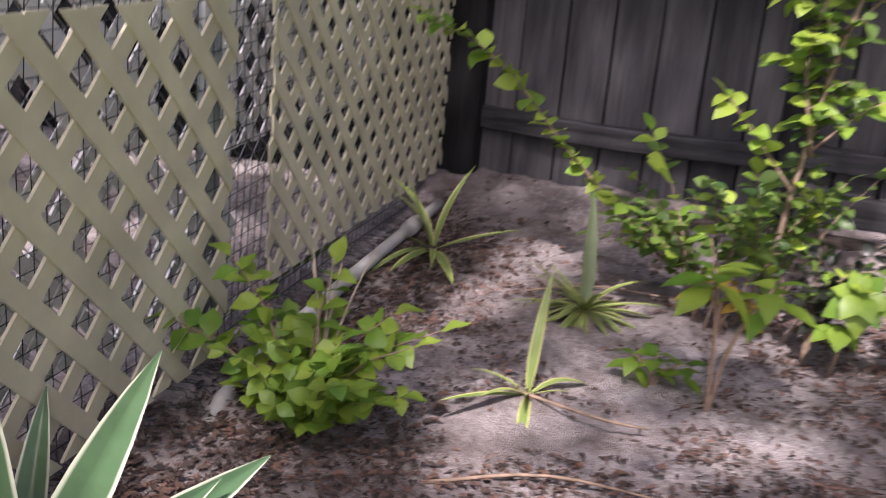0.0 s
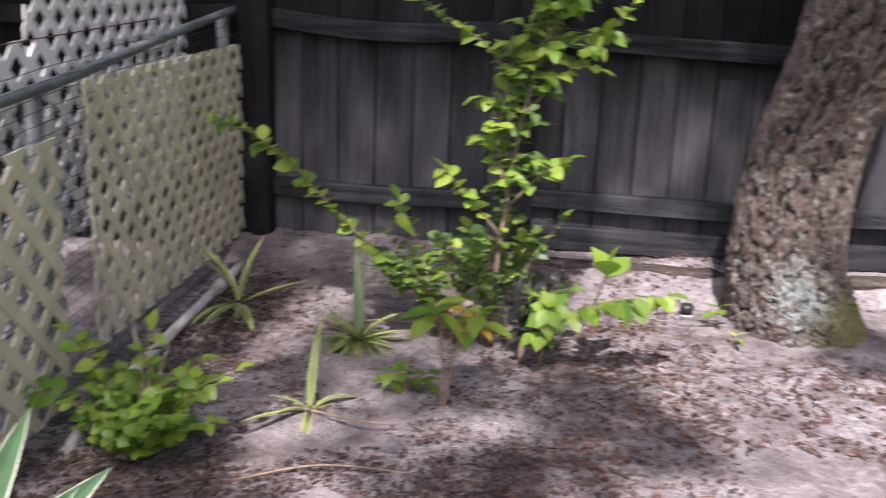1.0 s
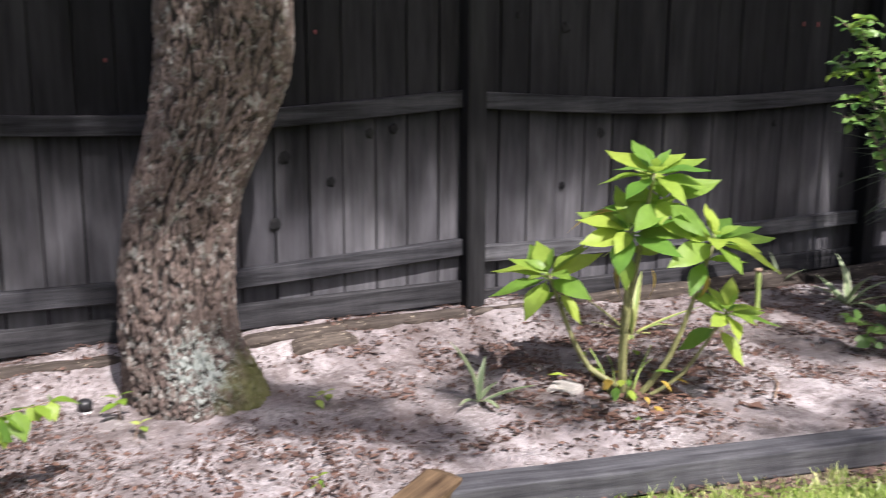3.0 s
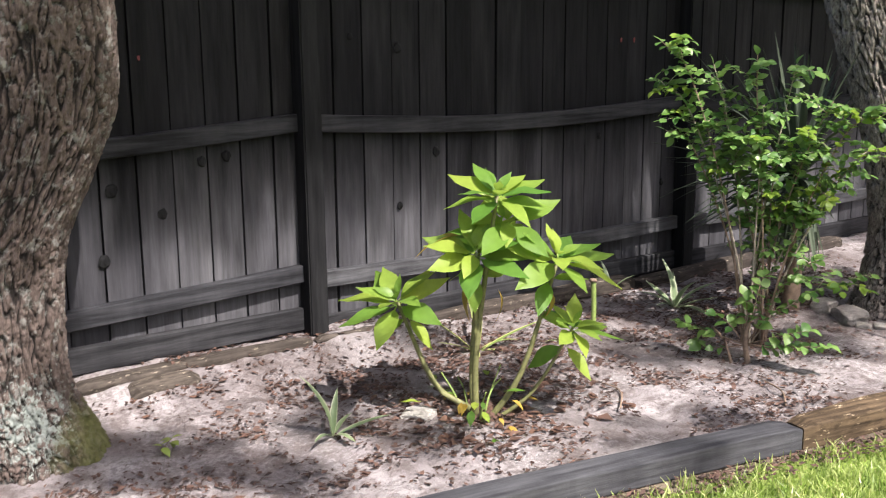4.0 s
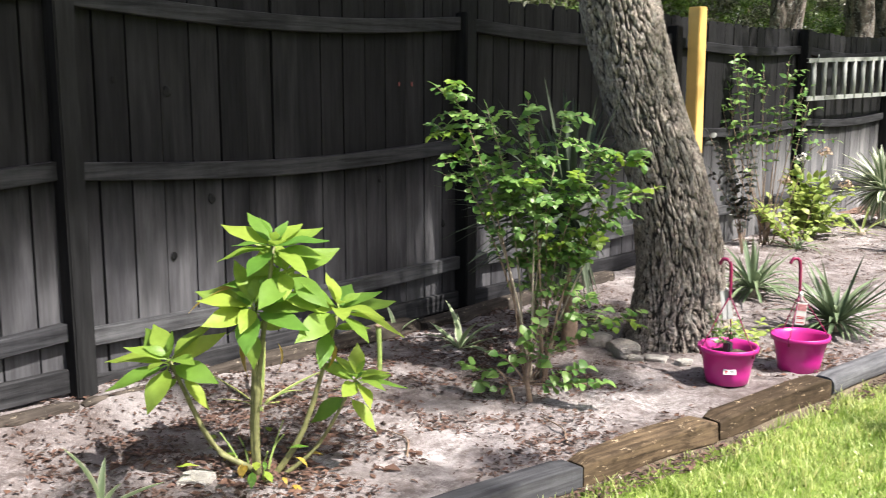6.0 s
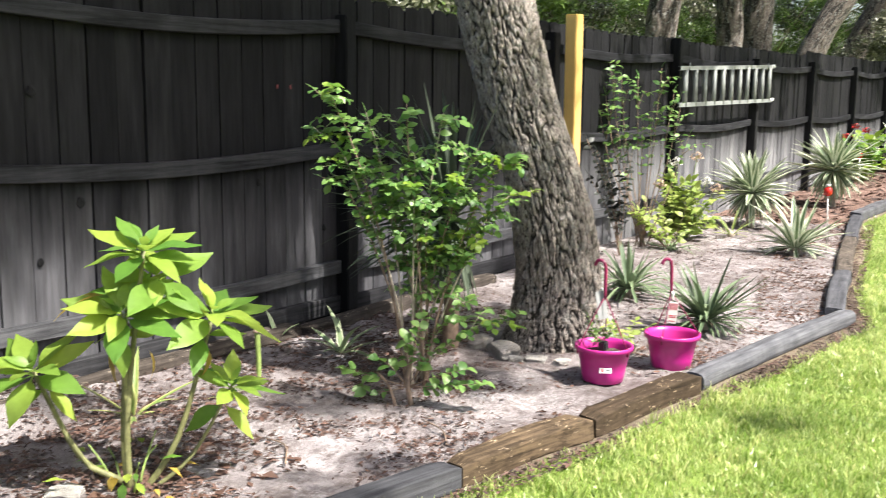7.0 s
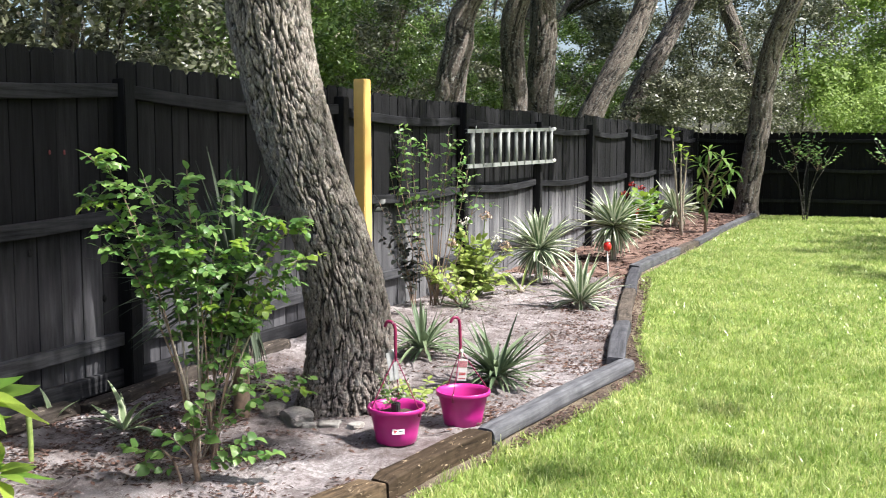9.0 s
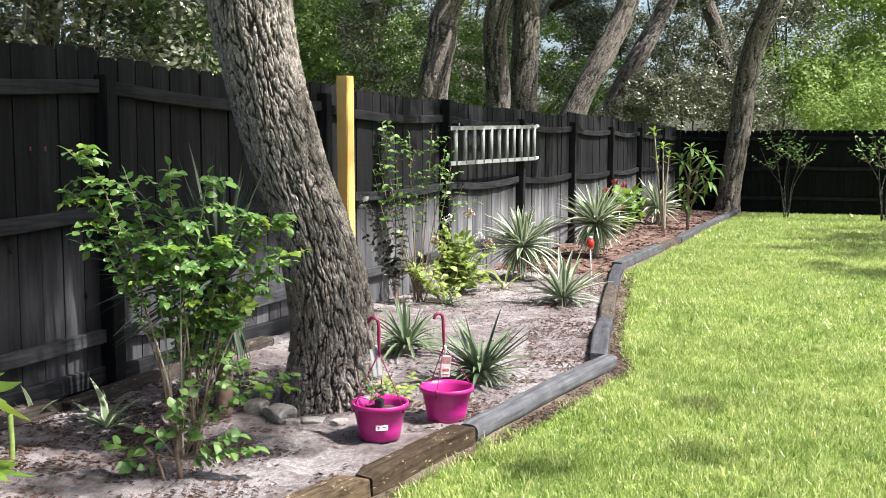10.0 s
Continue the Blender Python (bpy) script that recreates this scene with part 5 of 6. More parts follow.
# ---- shrub in front of the dark yucca ----
def leafy_shrub():
    rg = random.Random(91)
    o = Vector((1.6, -1.15, 0.0))
    root = thing("leafy_shrub", "bushy shrub with arching twigs of small glossy leaves", "shrub", o)
    m = [leaf("leaf", ROSELEAF, 0.047, 0.031, d, 0.16, 6, 0.05, 3, 0, 0.7) for d in (0.08, 0.25, 0.45)]
    m2 = [leaf("leaf", BUSHLEAF, 0.05, 0.033, d, 0.16, 6, 0.05, 3, 0, 0.7) for d in (0.08, 0.25, 0.45)]
    tips = [(-0.264, 0.347, 1.35), (-0.268, 0.351, 1.17), (-0.245, 0.322, 0.965), (-0.13, 0.17, 1.25), (-0.02, 0.03, 1.29), (0.08, -0.1, 1.25), (0.28, -0.37, 1.04), (0.33, -0.43, 0.91), (0.17, -0.22, 1.1), (0.0, 0.0, 1.08), (-0.1, 0.13, 1.05), (0.12, -0.16, 0.92), (0.05, -0.06, 0.85), (-0.06, 0.08, 0.84), (0.2, -0.26, 0.78), (0.13, -0.17, 0.62), (0.05, -0.08, 0.6), (0.24, -0.31, 0.3), (0.16, -0.2, 0.42), (0.0, 0.02, 0.62)]
    for k, t in enumerate(tips):
        away = rg.uniform(-0.07, 0.07)
        e = Vector(t) + Vector((0.79, 0.6, 0)) * away
        b = Vector((rg.uniform(-.05, .07), rg.uniform(-.07, .05), -0.02))
        arch = 0.12 * min(1.0, e.z) if abs(t[0]) > 0.2 else 0.03
        p = Vector((b.x * 0.6 + e.x * 0.25, b.y * 0.6 + e.y * 0.25, e.z * 0.45))
        q = Vector((e.x * 0.7, e.y * 0.7, e.z * 0.8 + arch))
        path = [tuple(b), tuple(p), tuple(q), tuple(e)]
        twiggy(root, path, rg, m2 if k in (6, 7) else m, 1.05, 0.024, 0.006 if e.z > 0.5 else 0.004, PALETWIG if k % 2 else TWIG, 0.55 if e.z > 0.5 else 0.4, droop=0.05)
        c = spline(path, 20)
        for s in range(8 if e.z > 0.7 else 5):
            u = rg.uniform(0.5, 0.97)
            a = Vector(c[int(u * (len(c) - 1))])
            g = rg.uniform(0, 6.28)
            out = rg.uniform(0.07, 0.14)
            f = a + Vector((out * math.cos(g), out * math.sin(g), rg.uniform(-0.03, 0.08)))
            twiggy(root, [tuple(a), tuple((a + f) / 2 + Vector((0, 0, 0.015))), tuple(f)], rg, m if rg.random() < 0.85 else m2, 0.95, 0.022, 0.002, PALETWIG, 0.15, droop=0.05)


leafy_shrub()


def rose_seedling():
    rg = random.Random(95)
    o = Vector((1.33, -1.34, 0.0))
    root = thing("small_shrub", "small shrub with lobed green leaves on a dark stem", "shrub", o)
    m = small_leaves(ROSELEAF, 0.055, 0.04)
    tube("stem", [(0.01, 0, -0.02, 0.014), (0.0, 0.02, 0.12, 0.011), (0.03, 0.02, 0.22, 0.008)], TWIG, root, 7)
    tube("stem", [(-0.03, 0.05, -0.02, 0.008), (-0.04, 0.09, 0.1, 0.006), (-0.06, 0.14, 0.16, 0.004)], TWIG, root, 6)
    for e in ((-0.1, 0.28, 0.16), (-0.08, 0.22, 0.08), (0.08, -0.22, 0.2), (0.1, -0.3, 0.15), (0.02, 0.05, 0.3), (0.05, -0.08, 0.26), (0.1, 0.02, 0.38), (-0.05, 0.15, 0.22), (0.06, -0.15, 0.12)):
        twiggy(root, [(0.0, 0.02, 0.1), (e[0] * 0.6, e[1] * 0.6, e[2] * 0.85), e], rg, m, 1.0, 0.03, 0.003, TWIG, 0.45)


rose_seedling()


# ---- pink hanging baskets ----
def lathe(prof, sides=40):
    verts, faces = [], []
    for r, z in prof:
        for s in range(sides):
            a = 2 * math.pi * s / sides
            verts.append((r * math.cos(a), r * math.sin(a), z))
    for i in range(len(prof) - 1):
        for s in range(sides):
            t = (s + 1) % sides
            faces.append((i * sides + s, i * sides + t, (i + 1) * sides + t, (i + 1) * sides + s))
    faces.append(tuple(range(sides))[::-1])
    return verts, faces


def basket(at, label, soil, hook, tag_way, rz):
    root = thing("hanging_basket", label, "plant pot", at, rz, "pink hanging baskets")
    prof = [(0.088, 0.0), (0.094, 0.004), (0.102, 0.05), (0.113, 0.11), (0.116, 0.112), (0.122, 0.148), (0.135, 0.15), (0.136, 0.168), (0.133, 0.172), (0.124, 0.17), (0.117, 0.15), (0.11, 0.11), (0.094, 0.012)]
    v, f = lathe(prof)
    f.append(tuple(12 * 40 + s for s in range(40)))
    put("pot", mesh_of("pot", v, f, MAGENTA, True), root)
    hx, hy, hz = hook
    if soil:
        sv, sf = lathe([(0.09, 0.1), (0.113, 0.125), (0.07, 0.138), (0.02, 0.145), (0.001, 0.146)])
        sv = [(x, y, z + 0.008 * noise.noise((x * 40, y * 40, 0))) for x, y, z in sv]
        put("potting_soil", mesh_of("potting_soil", sv, sf, POTSOIL, True), root, None, "dark potting soil")
    for a in (20, 140, 260):
        p = (0.128 * math.cos(radians(a)), 0.128 * math.sin(radians(a)), 0.165)
        q = (hx * 0.7, hy * 0.7, hz - 0.16)
        mid = tuple((p[i] + q[i]) / 2 * (1.03 if i < 2 else 1) for i in range(3))
        tube("hanger_wire", [(*p, 0.0028), (*mid, 0.0025), (*q, 0.0028)], HOOK, root, 6, 3)
        tube("clip", [(p[0] * 1.02, p[1] * 1.02, 0.135, 0.006), (p[0] * 1.02, p[1] * 1.02, 0.176, 0.006)], HOOK, root, 6, 1)
    tube("hook", [(hx * 0.7, hy * 0.7, hz - 0.17, 0.006), (hx * 0.85, hy * 0.85, hz - 0.09, 0.008), (hx, hy, hz - 0.03, 0.008), (hx - 0.004, hy + 0.01, hz, 0.008), (hx - 0.008, hy + 0.035, hz + 0.004, 0.008), (hx - 0.008, hy + 0.05, hz - 0.02, 0.0075)], HOOK, root, 8)
    return root


potA = basket((2.16, -1.835, bed_z(2.16, -1.835)), "magenta hanging basket with soil and a small plant", True, (-0.01, 0.0, 0.56), (0, 1, 0), 0)
potB = basket((2.565, -2.005, bed_z(2.565, -2.005)), "empty magenta hanging basket with a printed tag", False, (0.0, 0.02, 0.53), (0, 1, 0), 40)
sticker = box(bmesh.new(), (-0.028, -0.0005, -0.012), (0.028, 0.0015, 0.012), 0.0004)
st = part("label_sticker", sticker, WHITEPLASTIC, potA, "white price sticker with small print")
st.matrix_basis = Matrix.Translation((-0.094, -0.056, 0.075)) @ pose(0, 0, 0, -10, 0, -59)
for k, (x0, x1, z) in enumerate(((-0.02, -0.006, 0.003), (-0.02, -0.01, -0.004), (0.002, 0.02, 0.002))):
    part("print_bar", box(bmesh.new(), (x0, -0.0018, z - 0.0022), (x1, -0.0008, z + 0.0022)), PRINTGREY if k == 2 else PRINTRED, st)
tag = box(bmesh.new(), (-0.022, -0.001, -0.09), (0.022, 0.001, 0.02), 0.0008)
tg = part("plant_tag", tag, WHITEPLASTIC, potB, "white plastic tag with red print")
tg.matrix_basis = pose(-0.03, 0.01, 0.31, 6, 4, -100)
part("print_block", box(bmesh.new(), (-0.02, -0.0018, -0.02), (0.02, -0.0012, 0.012)), PRINTPINK, tg)
for z in (-0.05, -0.058, -0.078):
    part("print_bar", box(bmesh.new(), (-0.016, -0.0018, z - 0.002), (0.016, -0.0012, z + 0.002)), PRINTRED, tg)
tg = part("plant_tag", box(bmesh.new(), (-0.024, -0.001, -0.13), (0.024, 0.001, 0.0), 0.006), plain("grey_plastic", (0.3, 0.3, 0.3), 0.5, var=0.1, bumps=0.0), potA, "grey plastic tag seen edge on")
tg.matrix_basis = pose(-0.01, 0.025, 0.42, -8, -6, -40)
tube("tag_tie", [(0.0, 0.0, 0.4, 0.004), (0.0, 0.02, 0.43, 0.005), (0.0, 0.03, 0.415, 0.004)], WHITEPLASTIC, potA, 6)
tube("tag_tie", [(0.0, 0.01, 0.33, 0.006), (-0.01, 0.01, 0.37, 0.008), (0.0, 0.012, 0.36, 0.006)], WHITEPLASTIC, potB, 6)
bm = box(bmesh.new(), (-0.02, -0.015, 0.14), (0.02, 0.02, 0.185), 0.006)
part("plug_tray", bm, BLACKPL, potA, "small black plastic plug")
rg = random.Random(96)
pl = thing("potted_seedling", "thin leafy seedling in the pot", "seedling", (2.16, -1.835, bed_z(2.16, -1.835) + 0.138))
sm = small_leaves(MYRTLEDARK, 0.042, 0.022)
for k in range(6):
    a = rg.uniform(0, 6.28)
    twiggy(pl, [(0, 0.02, 0), (0.03 * math.cos(a), 0.02 + 0.03 * math.sin(a), 0.07), (0.07 * math.cos(a), 0.02 + 0.06 * math.sin(a), rg.uniform(0.09, 0.18))], rg, sm, 0.75, 0.03, 0.002, STEMGREEN, 0.3)
vine = thing("ground_seedling", "yellow-green seedling beside the oak foot", "seedling", (2.75, -1.68, 0.03))
for k in range(5):
    a = k * 1.3
    twiggy(vine, [(0, 0, 0), (0.05 * math.cos(a), 0.05 * math.sin(a), 0.08), (0.12 * math.cos(a), 0.12 * math.sin(a), 0.12)], rg, small_leaves(LIMELEAF, 0.06, 0.03), 0.8, 0.03, 0.002, STEMGREEN, 0.3)


# ---- stones, cap, twigs ----
def stone(at, size, label, seed, rz=0.0):
    bm = bmesh.new()
    bmesh.ops.create_icosphere(bm, subdivisions=3, radius=0.5)
    for v in bm.verts:
        c = v.co.copy()
        v.co = Vector((max(-0.36, min(0.36, c.x)), max(-0.37, min(0.37, c.y)), max(-0.3, min(0.32, c.z)))) + 0.09 * Vector(noise.noise_vector(c * 2.3 + Vector((seed, 0, 0)))) + 0.03 * Vector(noise.noise_vector(c * 7))
    bmesh.ops.scale(bm, vec=size, verts=bm.verts)
    ob = part("stone", bm, STONE, None)
    ob.matrix_basis = pose(*at, 0, 0, rz)
    return tagged(ob, label, "stone", "stones at the oak foot")


stone((2.28, -1.22, 0.045), (0.24, 0.16, 0.1), "pale angular stone at the oak foot", 1, 60)
stone((2.36, -1.03, 0.04), (0.18, 0.14, 0.1), "grey stone at the oak foot", 2, 10)
stone((2.26, -1.42, 0.03), (0.1, 0.14, 0.05), "small flat pale stone", 3, 20)
stone((2.29, -1.55, 0.03), (0.08, 0.1, 0.05), "small flat pale stone", 4, 70)
stone((2.2, -1.34, 0.03), (0.07, 0.09, 0.05), "small flat pale stone", 5, 30)
stone((-0.12, -1.0, 0.03), (0.16, 0.14, 0.06), "sandy rounded stone in the bed", 6, 30)
cap = thing("irrigation_cap", "small black plastic irrigation cap", "cap", (-1.71, -0.47, 0.0))
put("body", mesh_of("body", *lathe([(0.022, -0.02), (0.022, 0.035), (0.001, 0.036)], 20), WHITEPLASTIC, True), cap)
put("lid", mesh_of("lid", *lathe([(0.025, 0.03), (0.026, 0.055), (0.021, 0.064), (0.001, 0.067)], 20), BLACKPL, True), cap)
for k, (a, b, c) in enumerate((((-2.95, -1.98), (-2.75, -1.88), (-2.5, -1.86)), ((-2.9, -1.55), (-2.7, -1.62), (-2.6, -1.6)), ((-1.9, -1.9), (-1.8, -1.86), (-1.68, -1.88)), ((2.45, -1.68), (2.6, -1.78), (2.8, -1.72)), ((-3.0, -0.95), (-2.85, -0.85), (-2.62, -0.8)), ((1.0, -1.75), (1.1, -1.66), (1.18, -1.5)), ((0.5, -1.4), (0.62, -1.28), (0.64, -1.1)), ((2.7, -2.12), (2.75, -1.98), (2.95, -1.9)))):
    tw = thing("twig", "dry fallen twig on the sand", "twig", (0, 0, 0), 0, "fallen twigs")
    tube("stick", [(*a, 0.035, 0.004), (*b, 0.045, 0.0035), (*c, 0.035, 0.002)], TWIG, tw, 5)


# ---- fence-side fixtures ----
yp = thing("yellow_post", "yellow-painted square timber post against the fence", "post", (5.02, -0.155, 0.0))
part("post", box(bmesh.new(), (-0.05, -0.05, -0.05), (0.05, 0.05, 1.93), 0.006), YELLOW, yp)
yp.rotation_euler = (0, radians(-0.6), radians(-6))


def ladder():
    root = thing("ladder", "aluminium ladder hung sideways on the fence", "ladder", (0, 0, 0))
    a, b = 7.15, 10.0
    for name, z0, z1 in (("rail", 1.575, 1.655), ("rail", 1.23, 1.265)):
        bm = bmesh.new()
        m = Matrix.Translation((a, -0.16, z0)) @ Matrix.Rotation(-math.atan2(z1 - z0, b - a), 4, "Y")
        ln = math.hypot(b - a, z1 - z0)
        for lo, hi in (((0, -0.014, -0.02), (ln, -0.010, 0.02)), ((0, -0.012, 0.016), (ln, 0.014, 0.02)), ((0, -0.012, -0.02), (ln, 0.014, -0.016))):
            box(bm, lo, hi, 0, m)
        part(name, bm, ALU, root)
    for k in range(11):
        x = a + 0.16 + k * 0.262
        u = (x - a) / (b - a)
        tube("rung", [(x, -0.158, 1.215 + 0.04 * u, 0.024), (x, -0.158, 1.575 + 0.08 * u, 0.024)], ALU, root, 8, 1)
    for z in (1.655, 1.265):
        tube("foot", [(10.0, -0.16, z, 0.024), (10.07, -0.165, z + 0.01, 0.02)], WHITEPLASTIC, root, 8, 1)
    for x, z in ((7.32, 1.6), (9.76, 1.66)):
        tube("hanger", [(x, -0.09, z - 0.02, 0.006), (x, -0.19, z - 0.035, 0.006), (x, -0.195, z + 0.03, 0.006)], GALV, root, 6, 1)


ladder()


def stake(at, h, label):
    root = thing("garden_stake", label, "garden stake", at, 0, "red garden lights")
    tube("rod", [(0.03, -0.02, -0.05, 0.006), (0.0, 0.0, h - 0.04, 0.006)], ROD, root, 8, 1)
    v, f = lathe([(0.01, 0), (0.032, 0.012), (0.038, 0.045), (0.032, 0.075), (0.001, 0.09)], 20)
    put("globe", mesh_of("globe", v, f, REDGLASS, True), root, Matrix.Translation((0, 0, h - 0.05)), "red glass globe")
    v, f = lathe([(0.02, 0), (0.022, 0.02), (0.001, 0.025)], 16)
    put("cap", mesh_of("cap", v, f, ROD, True), root, Matrix.Translation((0, 0, h + 0.036)))


stake((7.23, -1.56, 0.0), 0.5, "red glass globe on a pale garden stake")
stake((12.75, -0.62, 0.0), 0.52, "red glass globe on a slim stake among the yuccas")


def mid_shrubs():
    rg = random.Random(101)
    lime = small_leaves(LIMELEAF, 0.11, 0.07)
    root = thing("hydrangea", "lime-green hydrangea with fading flower heads", "shrub", (6.75, -0.42, 0.0))
    for k in range(30):
        a = rg.uniform(0, 6.28)
        r = rg.uniform(0.05, 0.33)
        e = (r * math.cos(a) * 0.7, r * math.sin(a) - 0.05, rg.uniform(0.1, 0.58))
        twiggy(root, [(0, 0, 0), (e[0] * 0.5, e[1] * 0.5, e[2] * 0.6), e], rg, lime, 0.9, 0.06, 0.006, STEMGREEN, 0.35)
    for p, ma in (((0.0, -0.2, 0.56), PETAL), ((0.05, -0.28, 0.5), PINKPETAL), ((0.0, 0.1, 0.72), PETAL), ((0.0, -0.1, 0.78), PINKPETAL), ((-0.1, 0.2, 0.52), PINKPETAL), ((-0.05, 0.42, 0.3), PINKPETAL)):
        c, r = [p], [0.06]
        put("flower_head", leaf_cloud("flower_head", ma, c, r, 60, 0.035, 7), root, None, "rounded fading flower head")
        tube("stem", [(0, 0, 0, 0.005), (p[0] * 0.6, p[1] * 0.6, p[2] * 0.6, 0.005), (*p, 0.004)], STEMGREEN, root, 5)
    root = thing("thin_shrub", "tall thin shrub with sparse green leaves", "shrub", (6.1, -0.55, 0.0))
    m = small_leaves(ROSELEAF, 0.085, 0.042)
    for e in ((-0.23, 0.5, 1.6), (-0.17, 0.42, 1.47), (-0.26, 0.52, 1.33), (-0.3, 0.54, 1.14), (-0.12, 0.29, 1.47), (-0.05, 0.11, 1.55), (0.0, 0.01, 1.36), (0.02, -0.04, 1.22), (-0.07, 0.16, 1.22), (-0.1, 0.24, 1.08), (-0.16, 0.39, 1.0), (0.05, -0.12, 1.0)):
        b = (-0.08 + rg.uniform(-.05, .05), 0.2 + rg.uniform(-.05, .05), 0)
        q = (e[0] * 0.7 - 0.03, e[1] * 0.7 + 0.07, e[2] * 0.62)
        twiggy(root, [b, q, e], rg, m, 0.85, 0.075, 0.006, TWIG, 0.6)
        for k in range(2):
            f = (e[0] + rg.uniform(-.06, .06), e[1] + rg.choice((-1, 1)) * rg.uniform(0.08, 0.16), e[2] - rg.uniform(0.0, 0.15))
            twiggy(root, [tuple(0.45 * q[i] + 0.55 * e[i] for i in range(3)), tuple((e[i] * 0.8 + q[i] * 0.2 + f[i]) / 2 for i in range(3)), f], rg, m, 0.75, 0.06, 0.003, TWIG, 0.3)
    for k in range(10):
        a = rg.uniform(0, 6.28)
        twiggy(root, [(0, 0, 0), (0.15 * math.cos(a), 0.2 * math.sin(a), 0.2), (0.25 * math.cos(a), 0.35 * math.sin(a), rg.uniform(0.2, 0.4))], rg, small_leaves(LIMELEAF, 0.09, 0.05), 0.9, 0.06, 0.004, TWIG, 0.3)
    root = thing("dark_shrub", "small shrub with dark purple leaves", "shrub", (5.5, -0.42, 0.0))
    dk = small_leaves(DARKLEAF, 0.065, 0.042)
    for e in ((-0.14, 0.31, 0.97), (-0.04, 0.1, 1.02), (0.01, -0.02, 0.86), (-0.08, 0.17, 0.78), (-0.13, 0.29, 0.68), (-0.07, 0.15, 0.57), (-0.1, 0.24, 0.88), (0.0, 0.0, 0.7)):
        twiggy(root, [(0, 0.05, 0), (e[0] * 0.4, e[1] * 0.3 + 0.03, e[2] * 0.5), e], rg, dk, 0.95, 0.05, 0.005, TWIG, 0.35, spread=1.4)
    root = thing("low_shrub", "bright low plant beside the hydrangea", "shrub", (6.0, -0.62, 0.0))
    for k in range(12):
        a = k * 0.6
        put("leaf", rg.choice(BL_GR), root, aim((0, 0, 0.02), (math.cos(a), math.sin(a), rg.uniform(0.2, 0.9)), (0, 0, 1), 0.7))
    root = thing("croton", "bushy green shrub with a few red flowers", "shrub", (14.4, -0.35, 0.0))
    for k in range(22):
        a = rg.uniform(0, 6.28)
        r = rg.uniform(0.1, 0.45)
        e = (r * math.cos(a), r * math.sin(a), rg.uniform(0.25, 0.8))
        twiggy(root, [(0, 0, 0), (e[0] * 0.5, e[1] * 0.5, e[2] * 0.6), e], rg, small_leaves(BUSHLEAF, 0.16, 0.09), 1.0, 0.09, 0.008, STEMGREEN, 0.35)
    for p in ((0.1, 0.2, 0.85), (-0.1, 0.0, 0.8), (0.0, 0.3, 0.7)):
        put("flower_head", leaf_cloud("flower_head", REDPETAL, [p], [0.06], 30, 0.05, 3), root, None, "small red flower head")
    root = thing("frangipani", "bare-stemmed frangipani with tufts of leaves", "shrub", (14.6, -1.02, 0.0))
    big = [leaf("leaf", MYRTLE, 0.24, 0.075, d, 0.2, 6, 0.1, 3) for d in (0.25, 0.5)]
    for e, n in (((0.0, 0.25, 1.68), 5), ((-0.1, 0.08, 1.45), 7), ((0.05, 0.2, 1.2), 3), ((0.0, 0.0, 1.3), 6)):
        tube("stem", [(0, 0.05, -0.02, 0.02), (e[0] * 0.3, e[1] * 0.5 + 0.04, e[2] * 0.5, 0.015), (*e, 0.01)], PALETWIG, root, 7)
        whorl(root, e, n, big, 0.7, -10, 60, rg)
    root = thing("leafy_plant", "tall plant with drooping long green leaves", "shrub", (15.4, -1.25, 0.0))
    lm = [leaf("leaf", TALLLEAF, 0.34, 0.09, d, 0.2, 7, 0.1, 3) for d in (0.3, 0.55, 0.8)]
    tube("stem", [(0, 0.02, -0.02, 0.03), (0, 0.03, 0.6, 0.025), (0, 0, 1.1, 0.02)], TWIG, root, 7)
    for e in ((0, 0.0, 1.42), (0.05, -0.22, 1.3), (0, 0.14, 1.2), (0.1, -0.36, 1.12), (0, -0.12, 1.02), (0, 0.12, 0.85), (0.05, -0.3, 0.86), (0, -0.1, 0.68), (0.0, 0.1, 0.52)):
        tube("stem", [(0, 0.01, max(0.1, e[2] - 0.4), 0.014), (e[0], e[1] * 0.7, e[2] - 0.12, 0.012), (*e, 0.009)], TWIG, root, 6)
        whorl(root, e, 9, lm, 0.72, -35, 55, rg)


mid_shrubs()


# ---- far trees and thickets ----
def far_oak(label, rows, crown_centre, crown_r, n, seed, material=None, leaf=0.14, size=0.8, branches=4, per=150, name="oak_tree"):
    rg = np.random.default_rng(seed)
    root = thing(name, label, "tree", (rows[0][0], rows[0][1], 0), 0, "trees beyond the fence")
    o = np.array([rows[0][0], rows[0][1], 0, 0])
    loc = [tuple(np.array(r) - o) for r in rows]
    put("trunk", trunk_mesh("trunk", loc, BARKFAR, 72, 0.04, 0.035, 10, 0.1, seed), root)
    c, r = clumps(rg, n, np.array(crown_centre) - o[:3], crown_r, size)
    top = Vector(loc[-1][:3])
    low = Vector(loc[-2][:3])
    for k in range(branches):
        e = Vector(c[k])
        s = low.lerp(top, 0.3 + 0.2 * k / branches + 0.4 * rg.random())
        tube("limb", [(*s, loc[-1][3] * 0.6), (*(s.lerp(e, 0.5) + Vector((0, 0, 0.3))), loc[-1][3] * 0.35), (*e, 0.03)], BARKFAR, root, 7)
    put("crown", leaf_cloud("crown", material or FARLEAF, c, r, per, leaf, seed), root)
    return root


